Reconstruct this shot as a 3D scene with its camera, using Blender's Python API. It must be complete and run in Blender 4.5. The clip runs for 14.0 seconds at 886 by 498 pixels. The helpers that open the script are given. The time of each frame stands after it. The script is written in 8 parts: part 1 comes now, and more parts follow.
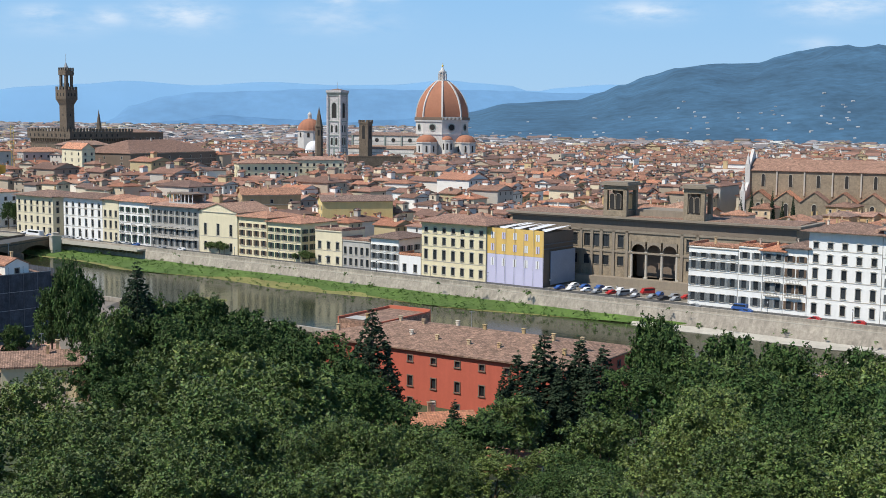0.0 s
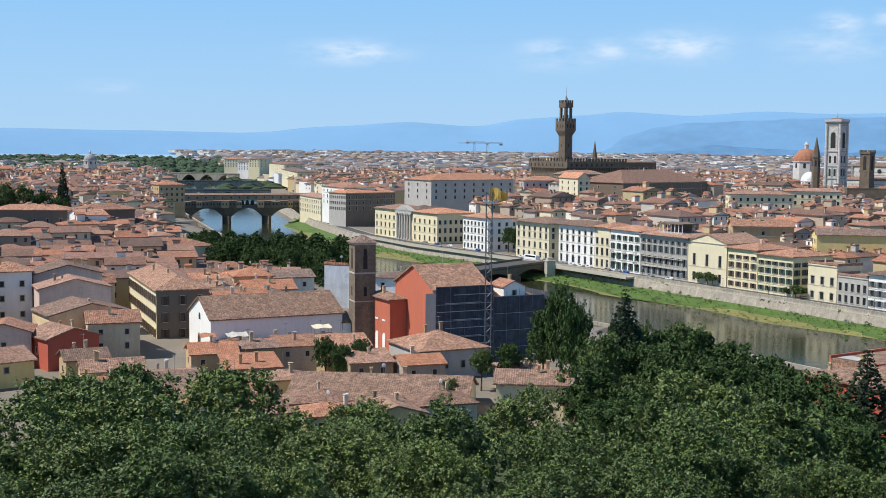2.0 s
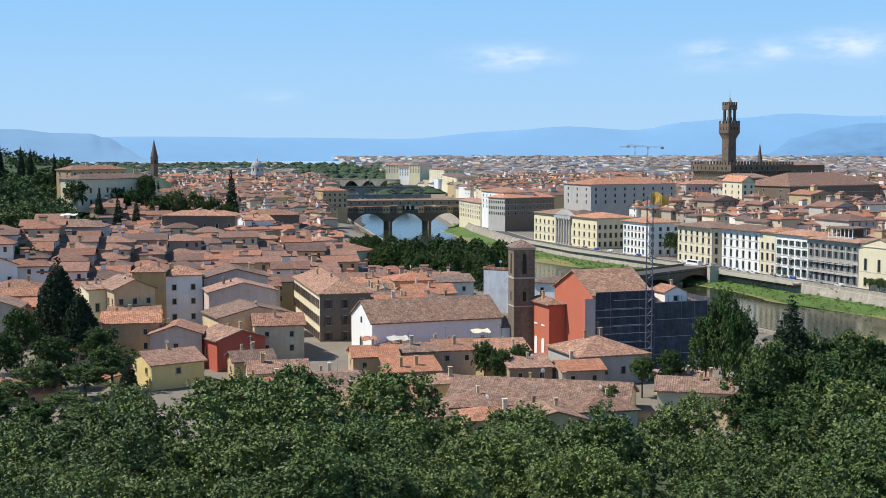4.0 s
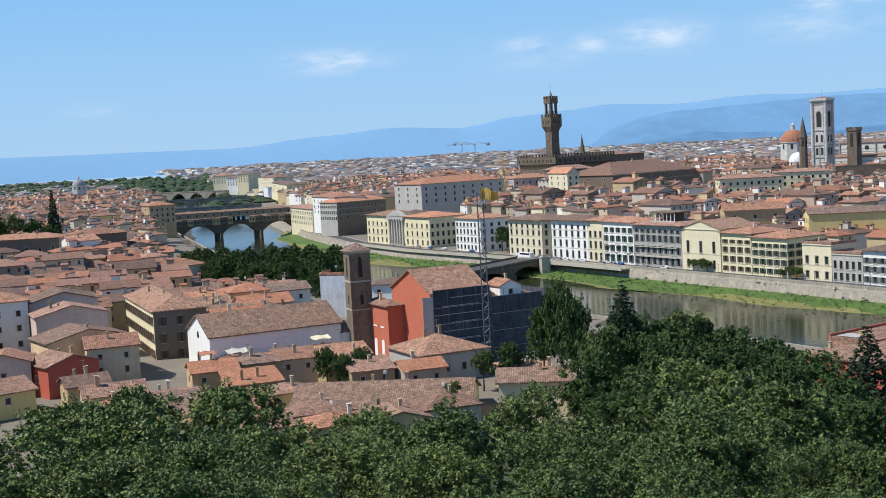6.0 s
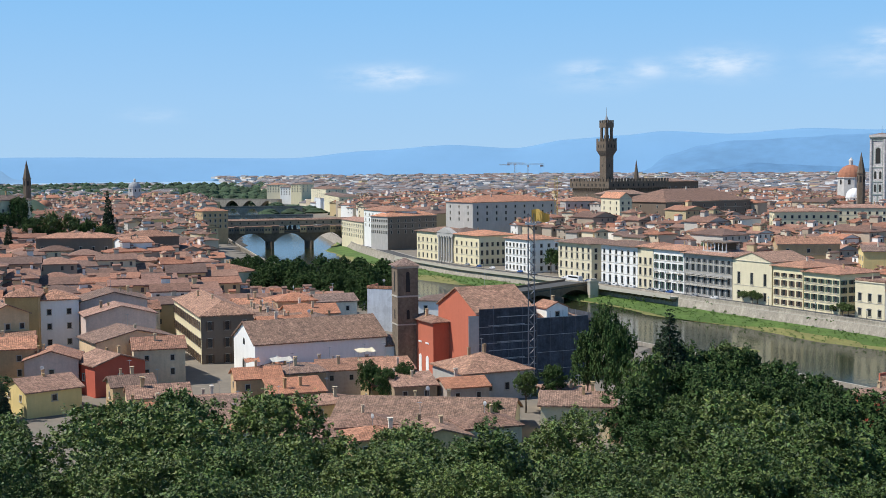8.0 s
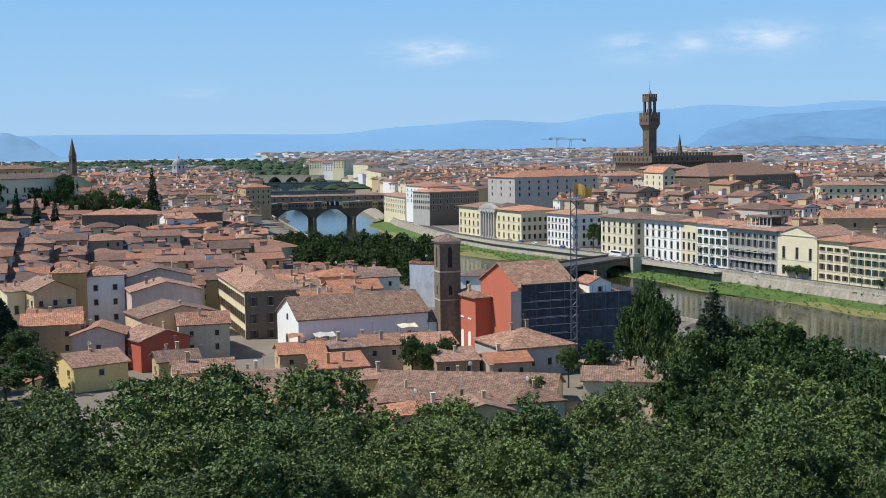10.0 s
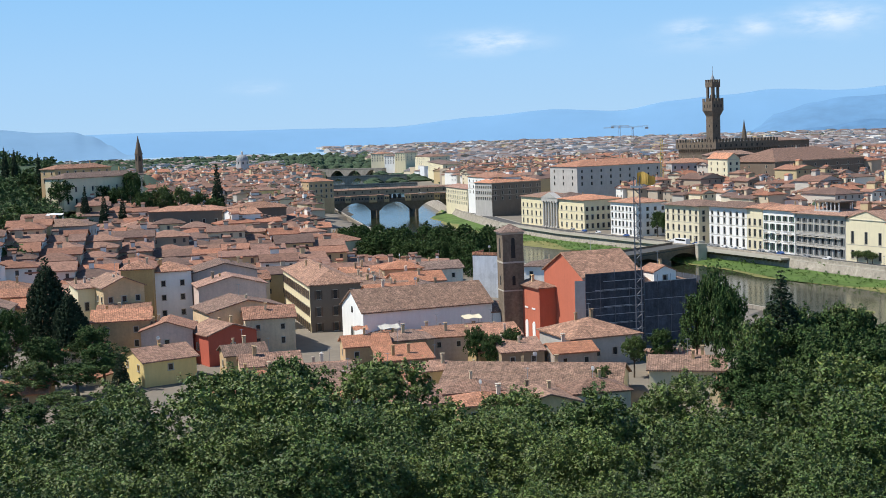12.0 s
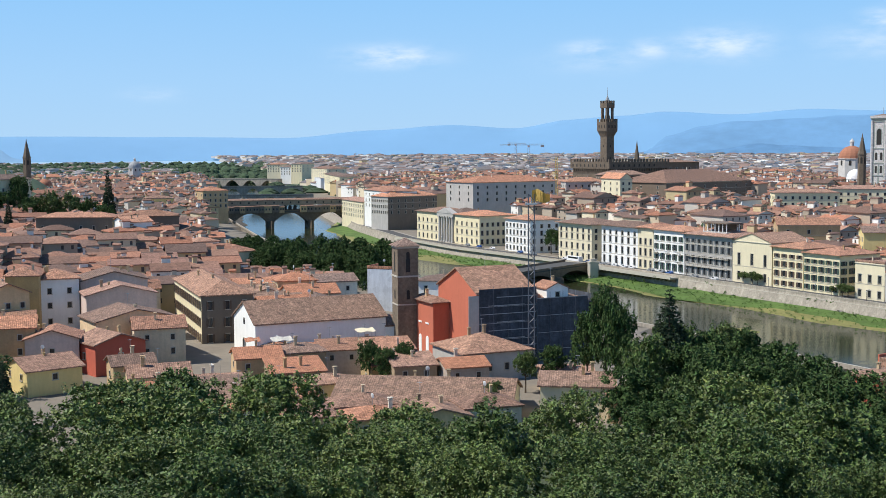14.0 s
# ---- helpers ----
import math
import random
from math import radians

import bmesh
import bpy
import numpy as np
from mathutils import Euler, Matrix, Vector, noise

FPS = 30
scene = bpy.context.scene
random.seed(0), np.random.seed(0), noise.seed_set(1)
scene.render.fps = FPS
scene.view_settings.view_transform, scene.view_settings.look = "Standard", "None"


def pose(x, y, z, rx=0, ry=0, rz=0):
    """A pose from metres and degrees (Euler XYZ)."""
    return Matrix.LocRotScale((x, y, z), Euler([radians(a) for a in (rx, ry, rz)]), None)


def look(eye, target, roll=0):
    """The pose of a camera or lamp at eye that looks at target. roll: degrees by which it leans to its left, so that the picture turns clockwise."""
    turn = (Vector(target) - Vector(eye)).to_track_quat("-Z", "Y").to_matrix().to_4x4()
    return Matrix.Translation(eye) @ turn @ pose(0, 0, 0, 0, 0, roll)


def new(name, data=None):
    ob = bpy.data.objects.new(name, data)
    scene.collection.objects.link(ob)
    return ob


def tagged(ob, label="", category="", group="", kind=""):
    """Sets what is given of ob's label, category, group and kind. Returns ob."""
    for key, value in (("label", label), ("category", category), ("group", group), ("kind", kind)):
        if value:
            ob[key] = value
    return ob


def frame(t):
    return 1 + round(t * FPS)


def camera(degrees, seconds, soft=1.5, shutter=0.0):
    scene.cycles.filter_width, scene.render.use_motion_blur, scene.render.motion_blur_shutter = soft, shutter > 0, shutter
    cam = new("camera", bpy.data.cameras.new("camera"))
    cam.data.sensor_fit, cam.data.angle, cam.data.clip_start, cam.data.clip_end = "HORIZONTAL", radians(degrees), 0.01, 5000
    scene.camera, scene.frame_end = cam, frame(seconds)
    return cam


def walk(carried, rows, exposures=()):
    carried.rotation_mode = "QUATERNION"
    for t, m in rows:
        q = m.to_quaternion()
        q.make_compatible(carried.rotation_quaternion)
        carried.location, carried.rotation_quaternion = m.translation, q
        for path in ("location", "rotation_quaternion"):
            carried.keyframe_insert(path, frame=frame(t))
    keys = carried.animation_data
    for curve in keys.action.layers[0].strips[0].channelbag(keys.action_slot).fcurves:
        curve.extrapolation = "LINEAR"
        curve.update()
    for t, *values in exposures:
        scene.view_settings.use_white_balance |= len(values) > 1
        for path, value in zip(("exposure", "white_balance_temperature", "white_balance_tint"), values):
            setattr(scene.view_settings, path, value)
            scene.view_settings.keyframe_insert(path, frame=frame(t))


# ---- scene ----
cam = camera(39.91, 14.0, soft=0.7)
EYE = 56.0
# seconds, yaw, pitch, roll: the viewer turns on the spot
ROWS = [
    (0.0, 0.08, -6.04, -0.55),
    (0.5, 7.02, -5.87, -0.00),
    (1.0, 12.02, -5.20, 0.28),
    (1.5, 16.92, -4.60, -0.44),
    (2.0, 22.82, -4.84, -0.50),
    (2.5, 26.11, -3.18, -0.46),
    (2.7, 27.65, -3.64, -0.68),
    (3.3, 30.10, -3.90, -0.35),
    (4.2, 30.20, -4.90, 0.15),
    (4.8, 27.49, -5.41, 0.59),
    (5.0, 25.65, -4.02, 1.74),
    (5.5, 23.66, -5.07, 3.15),
    (6.0, 22.23, -4.71, 3.09),
    (6.5, 23.02, -5.22, 3.47),
    (7.0, 23.15, -5.06, 2.53),
    (7.5, 22.96, -4.59, 0.51),
    (8.0, 24.73, -3.79, 0.47),
    (8.2, 26.07, -3.71, 0.60),
    (10.5, 27.17, -5.34, 0.81),
    (11.0, 29.84, -5.81, 0.35),
    (11.5, 29.83, -6.21, 0.50),
    (12.0, 29.55, -5.27, 1.96),
    (12.5, 30.23, -5.36, -0.39),
    (13.0, 27.26, -5.76, -0.46),
    (13.5, 25.97, -5.67, 0.75),
    (14.0, 24.75, -4.72, 0.33),
]
walk(cam, [(t, pose(0, 0, EYE, 90 + pitch, roll, yaw)) for t, yaw, pitch, roll in ROWS],
     [(0, -.20, 6200, 10), (1.5, -.15, 6200, 10), (2.5, -.10, 6200, 10), (5, -.07, 6150, 10), (6, -.19, 6100, 10), (7.5, -.20, 6100, 10), (8.2, -.18, 6100, 10), (10.4, -.24, 6100, 10), (11, -.12, 6200, 10), (14, -.08, 6150, 10)])

# ---- light ----
SUN_DIR = Vector((-0.83, -0.48, 1.25)).normalized()   # towards the sun
elev = math.asin(SUN_DIR.z)
world = bpy.data.worlds.new("sky")
scene.world = world
world.use_nodes = True
wn, wl = world.node_tree.nodes, world.node_tree.links
wn.clear()
sky = wn.new("ShaderNodeTexSky")
sky.sky_type, sky.sun_disc = "NISHITA", False
sky.sun_elevation = elev
sky.sun_rotation = math.atan2(SUN_DIR.x, SUN_DIR.y)
sky.altitude, sky.air_density, sky.dust_density, sky.ozone_density = 300, 1.0, 0.0, 5.0


def wmath(op, a, b=None):
    n = wn.new("ShaderNodeMath")
    n.operation = op
    for i, v in enumerate((a, b)):
        if v is None:
            continue
        if isinstance(v, (int, float)):
            n.inputs[i].default_value = v
        else:
            wl.new(v, n.inputs[i])
    return n.outputs[0]


# thin fair-weather clouds: soft streaks low in the sky
coord = wn.new("ShaderNodeTexCoord")
sep = wn.new("ShaderNodeSeparateXYZ")
wl.new(coord.outputs["Generated"], sep.inputs[0])
bearing = wmath("ARCTAN2", wmath("MULTIPLY", sep.outputs[0], -1.0), sep.outputs[1])
height = wmath("ARCSINE", sep.outputs[2])
comb = wn.new("ShaderNodeCombineXYZ")
wl.new(bearing, comb.inputs[0])
wl.new(wmath("MULTIPLY", height, 3.2), comb.inputs[1])
puff = wn.new("ShaderNodeTexNoise")
puff.inputs["Scale"].default_value, puff.inputs["Detail"].default_value, puff.inputs["Roughness"].default_value = 28.0, 6.0, 0.6
wl.new(comb.outputs[0], puff.inputs["Vector"])
cloud = None
# bearing, height, half width, half height in degrees, density
for cb, ch, cw, cth, dens in ((27.1, 4.25, 1.9, .45, 1.0), (18.0, 4.5, 1.1, .35, .75), (15.2, 4.45, .9, .4, .8), (12.0, 4.6, 1.9, .6, .95), (5.0, 5.5, .9, .45, .8), (2.9, 5.7, .7, .35, .8),
                              (17.3, 4.0, 2.4, .5, .35), (38.0, 2.5, 1.2, .3, .25), (-9.2, 5.0, 1.9, .45, .95), (-17.5, 5.2, 2.2, .6, 1.0), (-4.0, 6.4, 2.0, .5, .5), (5.0, 4.6, 2.6, .7, .45), (-16.5, 3.5, 1.0, .3, .5)):
    dx = wmath("DIVIDE", wmath("SUBTRACT", bearing, radians(cb)), radians(cw))
    dy = wmath("DIVIDE", wmath("SUBTRACT", height, radians(ch)), radians(cth))
    r2 = wmath("ADD", wmath("MULTIPLY", dx, dx), wmath("MULTIPLY", dy, dy))
    m = wmath("MULTIPLY", wmath("POWER", 2.718, wmath("MULTIPLY", r2, -1.0)), dens)
    cloud = m if cloud is None else wmath("MAXIMUM", cloud, m)
ramp = wn.new("ShaderNodeMapRange")
ramp.inputs[1].default_value, ramp.inputs[2].default_value = 0.32, 0.62
wl.new(puff.outputs["Fac"], ramp.inputs[0])
cloud = wmath("MULTIPLY", wmath("MULTIPLY", cloud, ramp.outputs[0]), 1.0)
tint = wn.new("ShaderNodeMix")
tint.data_type, tint.blend_type = "RGBA", "MULTIPLY"
tint.inputs["Factor"].default_value = 1.0
tint.inputs["B"].default_value = (0.78, 1.0, 1.16, 1)
wl.new(sky.outputs[0], tint.inputs["A"])
# summer haze that pales the lowest sky
low = wmath("SUBTRACT", 1.0, wmath("DIVIDE", wmath("SUBTRACT", height, 0.24), 0.40))
low = wmath("MINIMUM", wmath("MAXIMUM", low, 0.0), 1.0)
band = wn.new("ShaderNodeValToRGB")
for i, (pos_, c_) in enumerate(((0.0, (.50, .735, .97)), (0.07, (.44, .71, 1.0)), (0.16, (.335, .645, 1.0)), (0.32, (.22, .545, .96)))):
    e_ = band.color_ramp.elements[i] if i < 2 else band.color_ramp.elements.new(pos_)
    e_.position, e_.color = pos_, (*c_, 1)
wl.new(wmath("DIVIDE", wmath("MAXIMUM", height, 0.0), 0.8), band.inputs[0])
gain = wn.new("ShaderNodeVectorMath")
gain.operation = "SCALE"
gain.inputs["Scale"].default_value = 11.6
wl.new(band.outputs[0], gain.inputs[0])
hmix = wn.new("ShaderNodeMix")
hmix.data_type = "RGBA"
wl.new(wmath("MULTIPLY", low, 0.95), hmix.inputs["Factor"])
wl.new(tint.outputs["Result"], hmix.inputs["A"])
wl.new(gain.outputs[0], hmix.inputs["B"])
cmix = wn.new("ShaderNodeMix")
cmix.data_type = "RGBA"
wl.new(cloud, cmix.inputs["Factor"])
wl.new(hmix.outputs["Result"], cmix.inputs["A"])
cmix.inputs["B"].default_value = (9.8, 11.2, 12.6, 1)
bg = wn.new("ShaderNodeBackground")
bg.inputs["Strength"].default_value = 0.085
wl.new(cmix.outputs["Result"], bg.inputs["Color"])
wout = wn.new("ShaderNodeOutputWorld")
wl.new(bg.outputs[0], wout.inputs["Surface"])
sun_data = bpy.data.lights.new("sun", "SUN")
sun_data.energy, sun_data.angle, sun_data.color = 5.5, radians(0.5), (1.0, 0.925, 0.80)
sun = new("sun", sun_data)
sun.matrix_world = look((0, 0, 400), Vector((0, 0, 400)) - SUN_DIR)
scene.view_settings.exposure = -0.12


# ---- materials ----
def mat(name, color, rough=0.85, var=0.18, scale=0.25, fine=3.0, rand=0.0, hue=0.0, island=False, bump=0.0, metal=0.0, stripe=0.0, stripe_size=0.35, tones=None, streak=0.0, glow=0.0, cells=0.0, cell_size=3.0):
    """A surface with stains (scale) and grain (fine), in 1/metre; rand and hue vary it from thing to thing; stripe: rows of tiles."""
    m = bpy.data.materials.new(name)
    m.use_nodes = True
    nt = m.node_tree
    N, L = nt.nodes, nt.links
    p = N["Principled BSDF"]
    p.inputs["Roughness"].default_value, p.inputs["Metallic"].default_value = rough, metal
    geo = N.new("ShaderNodeNewGeometry")

    def noise_at(s, detail, squash=None):
        n = N.new("ShaderNodeTexNoise")
        n.inputs["Scale"].default_value, n.inputs["Detail"].default_value, n.inputs["Roughness"].default_value = s, detail, 0.65
        if squash:
            v = N.new("ShaderNodeVectorMath")
            v.operation = "MULTIPLY"
            v.inputs[1].default_value = squash
            L.new(geo.outputs["Position"], v.inputs[0])
            L.new(v.outputs[0], n.inputs["Vector"])
        else:
            L.new(geo.outputs["Position"], n.inputs["Vector"])
        return n.outputs["Fac"]

    def math_(op, a, b):
        n = N.new("ShaderNodeMath")
        n.operation = op
        for i, v in enumerate((a, b)):
            if isinstance(v, (int, float)):
                n.inputs[i].default_value = v
            else:
                L.new(v, n.inputs[i])
        return n.outputs[0]

    if island:
        rnd = geo.outputs["Random Per Island"]
    else:
        rnd = N.new("ShaderNodeObjectInfo").outputs["Random"]
    big, small = noise_at(scale, 3), noise_at(fine, 4)
    v = math_("ADD", 1.0, math_("MULTIPLY", math_("SUBTRACT", big, 0.5), 2.4 * var))
    v = math_("MULTIPLY", v, math_("ADD", 1.0, math_("MULTIPLY", math_("SUBTRACT", small, 0.5), 2.0 * var)))
    if streak:
        v = math_("MULTIPLY", v, math_("ADD", 1.0, math_("MULTIPLY", math_("SUBTRACT", noise_at(0.8, 3, (1, 1, 0.12)), 0.5), 2.4 * streak)))
    if rand:
        v = math_("MULTIPLY", v, math_("ADD", 1.0, math_("MULTIPLY", math_("SUBTRACT", rnd, 0.5), 2 * rand)))
    if cells:      # each tile or patch of its own tone
        vo = N.new("ShaderNodeTexVoronoi")
        vo.inputs["Scale"].default_value = cell_size
        L.new(geo.outputs["Position"], vo.inputs["Vector"])
        sv = N.new("ShaderNodeSeparateColor")
        L.new(vo.outputs["Color"], sv.inputs[0])
        v = math_("MULTIPLY", v, math_("ADD", 1.0, math_("MULTIPLY", math_("SUBTRACT", sv.outputs[0], 0.5), 2 * cells)))
    wave = None
    if stripe:
        tc = N.new("ShaderNodeTexCoord")
        sx = N.new("ShaderNodeSeparateXYZ")
        L.new(tc.outputs["Object"], sx.inputs[0])
        wave = math_("SINE", math_("MULTIPLY", sx.outputs[0], 6.283 / stripe_size), 0)
        wave2 = math_("SINE", math_("MULTIPLY", sx.outputs[1], 6.283 / stripe_size), 0)
        wave = math_("MULTIPLY", math_("ADD", wave, wave2), 0.5)
        v = math_("MULTIPLY", v, math_("ADD", 1.0, math_("MULTIPLY", wave, stripe)))
    hsv = N.new("ShaderNodeHueSaturation")
    L.new(v, hsv.inputs["Value"])
    if hue:
        shift = math_("FRACT", math_("MULTIPLY", rnd, 7.31), 0)
        L.new(math_("ADD", 0.5 - hue / 2, math_("MULTIPLY", shift, hue)), hsv.inputs["Hue"])
    if tones:
        cr = N.new("ShaderNodeValToRGB")
        cr.color_ramp.interpolation = "CONSTANT"
        els = cr.color_ramp.elements
        while len(els) < len(tones):
            els.new(0.5)
        for i, c in enumerate(tones):
            els[i].position, els[i].color = i / len(tones), (*c, 1)
        L.new(math_("FRACT", math_("MULTIPLY", rnd, 3.77), 0), cr.inputs[0])
        L.new(cr.outputs[0], hsv.inputs["Color"])
    else:
        hsv.inputs["Color"].default_value = (*color, 1)
    L.new(hsv.outputs[0], p.inputs["Base Color"])
    if bump:
        b = N.new("ShaderNodeBump")
        b.inputs["Strength"].default_value, b.inputs["Distance"].default_value = 0.6, bump
        h = small if wave is None else math_("ADD", math_("MULTIPLY", small, 0.6), wave)
        L.new(h, b.inputs["Height"])
        L.new(b.outputs[0], p.inputs["Normal"])
    # glow: the surface emits its own colour, as airlight over the distant hills
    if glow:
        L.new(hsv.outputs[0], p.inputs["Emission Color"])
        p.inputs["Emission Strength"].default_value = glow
    return m


ROOF_TONES = [(.275, .135, .088), (.235, .132, .094), (.30, .150, .096), (.19, .115, .086), (.285, .165, .116), (.33, .150, .090), (.16, .103, .082), (.255, .145, .108)]
roof_m = mat("terracotta_tiles", (.33, .18, .12), .9, .62, .55, 2.2, rand=.26, tones=[(c[0] * 1.30, c[1] * 1.36, c[2] * 1.33) for c in ROOF_TONES], bump=.09, stripe=.13, stripe_size=.44, cells=.34)
# far districts: modern roofs, their tones also greyed to stand in for haze
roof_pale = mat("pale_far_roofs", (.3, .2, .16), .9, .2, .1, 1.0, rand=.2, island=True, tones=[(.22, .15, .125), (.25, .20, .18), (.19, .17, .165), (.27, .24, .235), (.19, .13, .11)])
roof_far = mat("terracotta_roofs", (.33, .18, .12), .9, .30, .12, 1.2, rand=.24, island=True, tones=[(c[0] * 1.08, c[1] * 1.05, c[2] * 1.03) for c in ROOF_TONES], cells=.22, cell_size=1.6)
roof_old = mat("weathered_brown_tiles", (.265, .165, .115), .92, .75, .7, 2.4, bump=.09, stripe=.13, stripe_size=.44, cells=.36)
roof_new = mat("orange_tiles", (.43, .19, .105), .85, .45, .5, 2.5, bump=.07, stripe=.15, stripe_size=.42, cells=.26)
WALL_TONES = [(.62, .54, .41), (.80, .76, .68), (.56, .45, .26), (.70, .60, .42), (.84, .82, .77), (.80, .78, .72), (.40, .33, .25), (.54, .44, .31), (.60, .46, .25), (.50, .46, .40)]
wall_far = mat("town_plaster", (.6, .5, .4), .9, .10, .1, 1.0, rand=.14, island=True, tones=WALL_TONES)
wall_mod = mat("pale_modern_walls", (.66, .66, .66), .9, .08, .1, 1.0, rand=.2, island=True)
NEAR_TONES = [(.56, .43, .27), (.62, .51, .35), (.52, .37, .18), (.60, .45, .26), (.68, .61, .50), (.40, .29, .18), (.54, .37, .20), (.48, .40, .33)]
wall_mix = mat("mixed_plaster", (.6, .5, .4), .9, .20, .25, 1.8, rand=.14, tones=NEAR_TONES, streak=.20)
roof_warm = mat("sunny_mottled_tiles", (.36, .205, .135), .9, .70, .6, 2.4, bump=.09, stripe=.13, stripe_size=.44, cells=.36)
white_w = mat("white_stucco", (.86, .85, .81), .88, .07, .2, 2.0, streak=.08)
cream_w = mat("cream_stucco", (.74, .66, .46), .88, .08, .2, 2.0, streak=.09)
yellow_w = mat("yellow_stucco", (.76, .60, .26), .88, .09, .2, 2.0, streak=.10)
lemon_w = mat("pale_yellow_stucco", (.78, .69, .45), .88, .08, .2, 2.0, streak=.10)
peach_w = mat("peach_stucco", (.74, .55, .34), .9, .2, .2, 2.0, streak=.16)
mauve_w = mat("mauve_grey_stucco", (.64, .50, .43), .9, .2, .2, 2.0, streak=.16)
honey_w = mat("honey_stucco", (.62, .47, .27), .9, .2, .2, 2.0, streak=.14)
ochre_w = mat("ochre_stucco", (.50, .34, .15), .9, .20, .2, 2.0, streak=.14)
tan_w = mat("tan_stucco", (.50, .355, .195), .9, .22, .2, 2.0, streak=.14)
grey_w = mat("grey_stucco", (.46, .44, .41), .9, .16, .2, 2.0, streak=.12)
brown_w = mat("brown_stucco", (.185, .140, .105), .9, .12, .2, 2.0, streak=.12)
red_w = mat("red_stucco", (.50, .115, .07), .9, .10, .18, 2.0, streak=.10)
orange_w = mat("orange_red_stucco", (.52, .15, .085), .9, .10, .18, 2.0, streak=.08)
# dark brown for shops, and for fronts whose shade is painted in
dark_shade_stucco = mat("dark_and_shaded_brown_stucco", (.205, .165, .125), .9, .14, .2, 2.0, streak=.12)
stone_w = mat("brown_sandstone", (.190, .148, .104), .92, .30, .3, 1.6, bump=.05, streak=.2, cells=.16, cell_size=1.8)
warm_stone = mat("tan_sandstone", (.285, .228, .158), .92, .30, .25, 1.6, bump=.05, streak=.2, cells=.12, cell_size=1.6)
pv_stone = mat("brown_palace_stone", (.155, .120, .086), .92, .30, .25, 1.2, bump=.06, streak=.2, cells=.15, cell_size=1.2)
trim_m = mat("stone_trim", (.48, .44, .37), .9, .1, .5, 3)
glass_m = mat("dark_window_glass", (.035, .04, .045), .25, .3, .6, 4, rand=.4)
dark_m = mat("dark_opening", (.03, .028, .026), .9, .2, .6, 4)
dark_far = mat("far_window_glass", (.06, .055, .05), .5, .2, .5, 2, island=True, rand=.5)
shut_green = mat("green_shutters", (.05, .085, .06), .7, .15, 1, 8, rand=.3)
shut_brown = mat("brown_shutters", (.13, .085, .055), .7, .15, 1, 8, rand=.3)
shut_grey = mat("grey_shutters", (.15, .16, .16), .7, .15, 1, 8, rand=.3)
marble_m = mat("white_marble", (.60, .57, .53), .8, .16, .12, .8, streak=.12)
marble_t = mat("grey_pink_marble", (.53, .50, .48), .8, .20, .2, 1.2, streak=.10, cells=.16, cell_size=.7)
marble_d = mat("green_marble", (.26, .30, .27), .8, .12, .12, .8)
dome_m = mat("dome_tiles", (.38, .165, .095), .88, .16, .12, .7, bump=.05)
iron_m = mat("dark_wrought_iron", (.04, .04, .045), .6, .1, 1, 6)
steel_d = mat("dull_scaffold_steel", (.17, .18, .20), .6, .1, 1, 6, metal=.3)
metal_m = mat("galvanised_steel", (.42, .44, .46), .5, .1, 1, 6, metal=.6)
net_m = mat("blue_grey_scaffold_net", (.050, .058, .074), .85, .7, .5, 2.5, rand=.3, streak=.6, cells=.12, cell_size=.6)
steel_y = mat("yellow_paint", (.75, .55, .10), .6, .1, 1, 5)
lilac_m = mat("lilac_printed_sheet", (.58, .56, .72), .8, .06, .3, 2)
amber_m = mat("amber_printed_sheet", (.72, .48, .14), .8, .08, .3, 2)
asphalt_m = mat("asphalt", (.085, .083, .08), .92, .15, .2, 2.5)
paving_m = mat("stone_paving", (.36, .33, .28), .92, .15, .2, 2.5)
ground_m = mat("town_ground", (.22, .19, .15), .95, .2, .05, .6)
# hillside under the trees: shade is put into the dark soil colour
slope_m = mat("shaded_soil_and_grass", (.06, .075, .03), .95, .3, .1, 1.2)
grass_m = mat("river_bank_grass", (.088, .150, .028), .95, .55, .10, .9, bump=.3)
dry_m = mat("dry_yellow_grass", (.215, .205, .065), .95, .40, .08, .6, bump=.1)
quay_m = mat("quay_stonework", (.34, .30, .245), .93, .34, .16, 1.6, bump=.05, streak=.42, cells=.09, cell_size=1.1)
stones_m = mat("pale_river_stones", (.45, .42, .36), .9, .25, .3, 2)
bark_m = mat("bark", (.10, .075, .05), .95, .25, 1, 6)
leaf_a = mat("leaves_green", (.078, .120, .024), .66, .45, .22, 1.4, island=True, rand=.55, hue=.05)
leaf_b = mat("leaves_light_green", (.120, .166, .036), .62, .45, .22, 1.4, island=True, rand=.55, hue=.05)
leaf_c = mat("leaves_dark_green", (.046, .086, .018), .92, .4, .25, 1.4, island=True, rand=.4, hue=.04)
needle_m = mat("conifer_needles", (.028, .050, .022), .95, .35, .4, 2, island=True, rand=.4)
hedge_m = mat("hedge_leaves", (.092, .160, .030), .8, .35, .4, 2, island=True, rand=.4)
wood_far = mat("far_woodland", (.045, .075, .035), .95, .4, .02, .15, island=True, rand=.35)
lib_trim = mat("weathered_brown_stone_trim", (.27, .225, .17), .9, .16, .4, 2.5, streak=.15)
hill_leaf = mat("hillside_leaves", (.066, .112, .032), .8, .4, .06, .5, island=True, rand=.4, hue=.04)
# hillside houses, walls and roofs alike: grey with the haze put into it
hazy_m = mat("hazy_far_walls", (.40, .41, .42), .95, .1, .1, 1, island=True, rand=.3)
# hills: distance haze is painted into the blue tones and their emission
hill_a = mat("haze_blue_far_hills", (.122, .236, .372), 1.0, .06, .0012, .006, glow=.85)
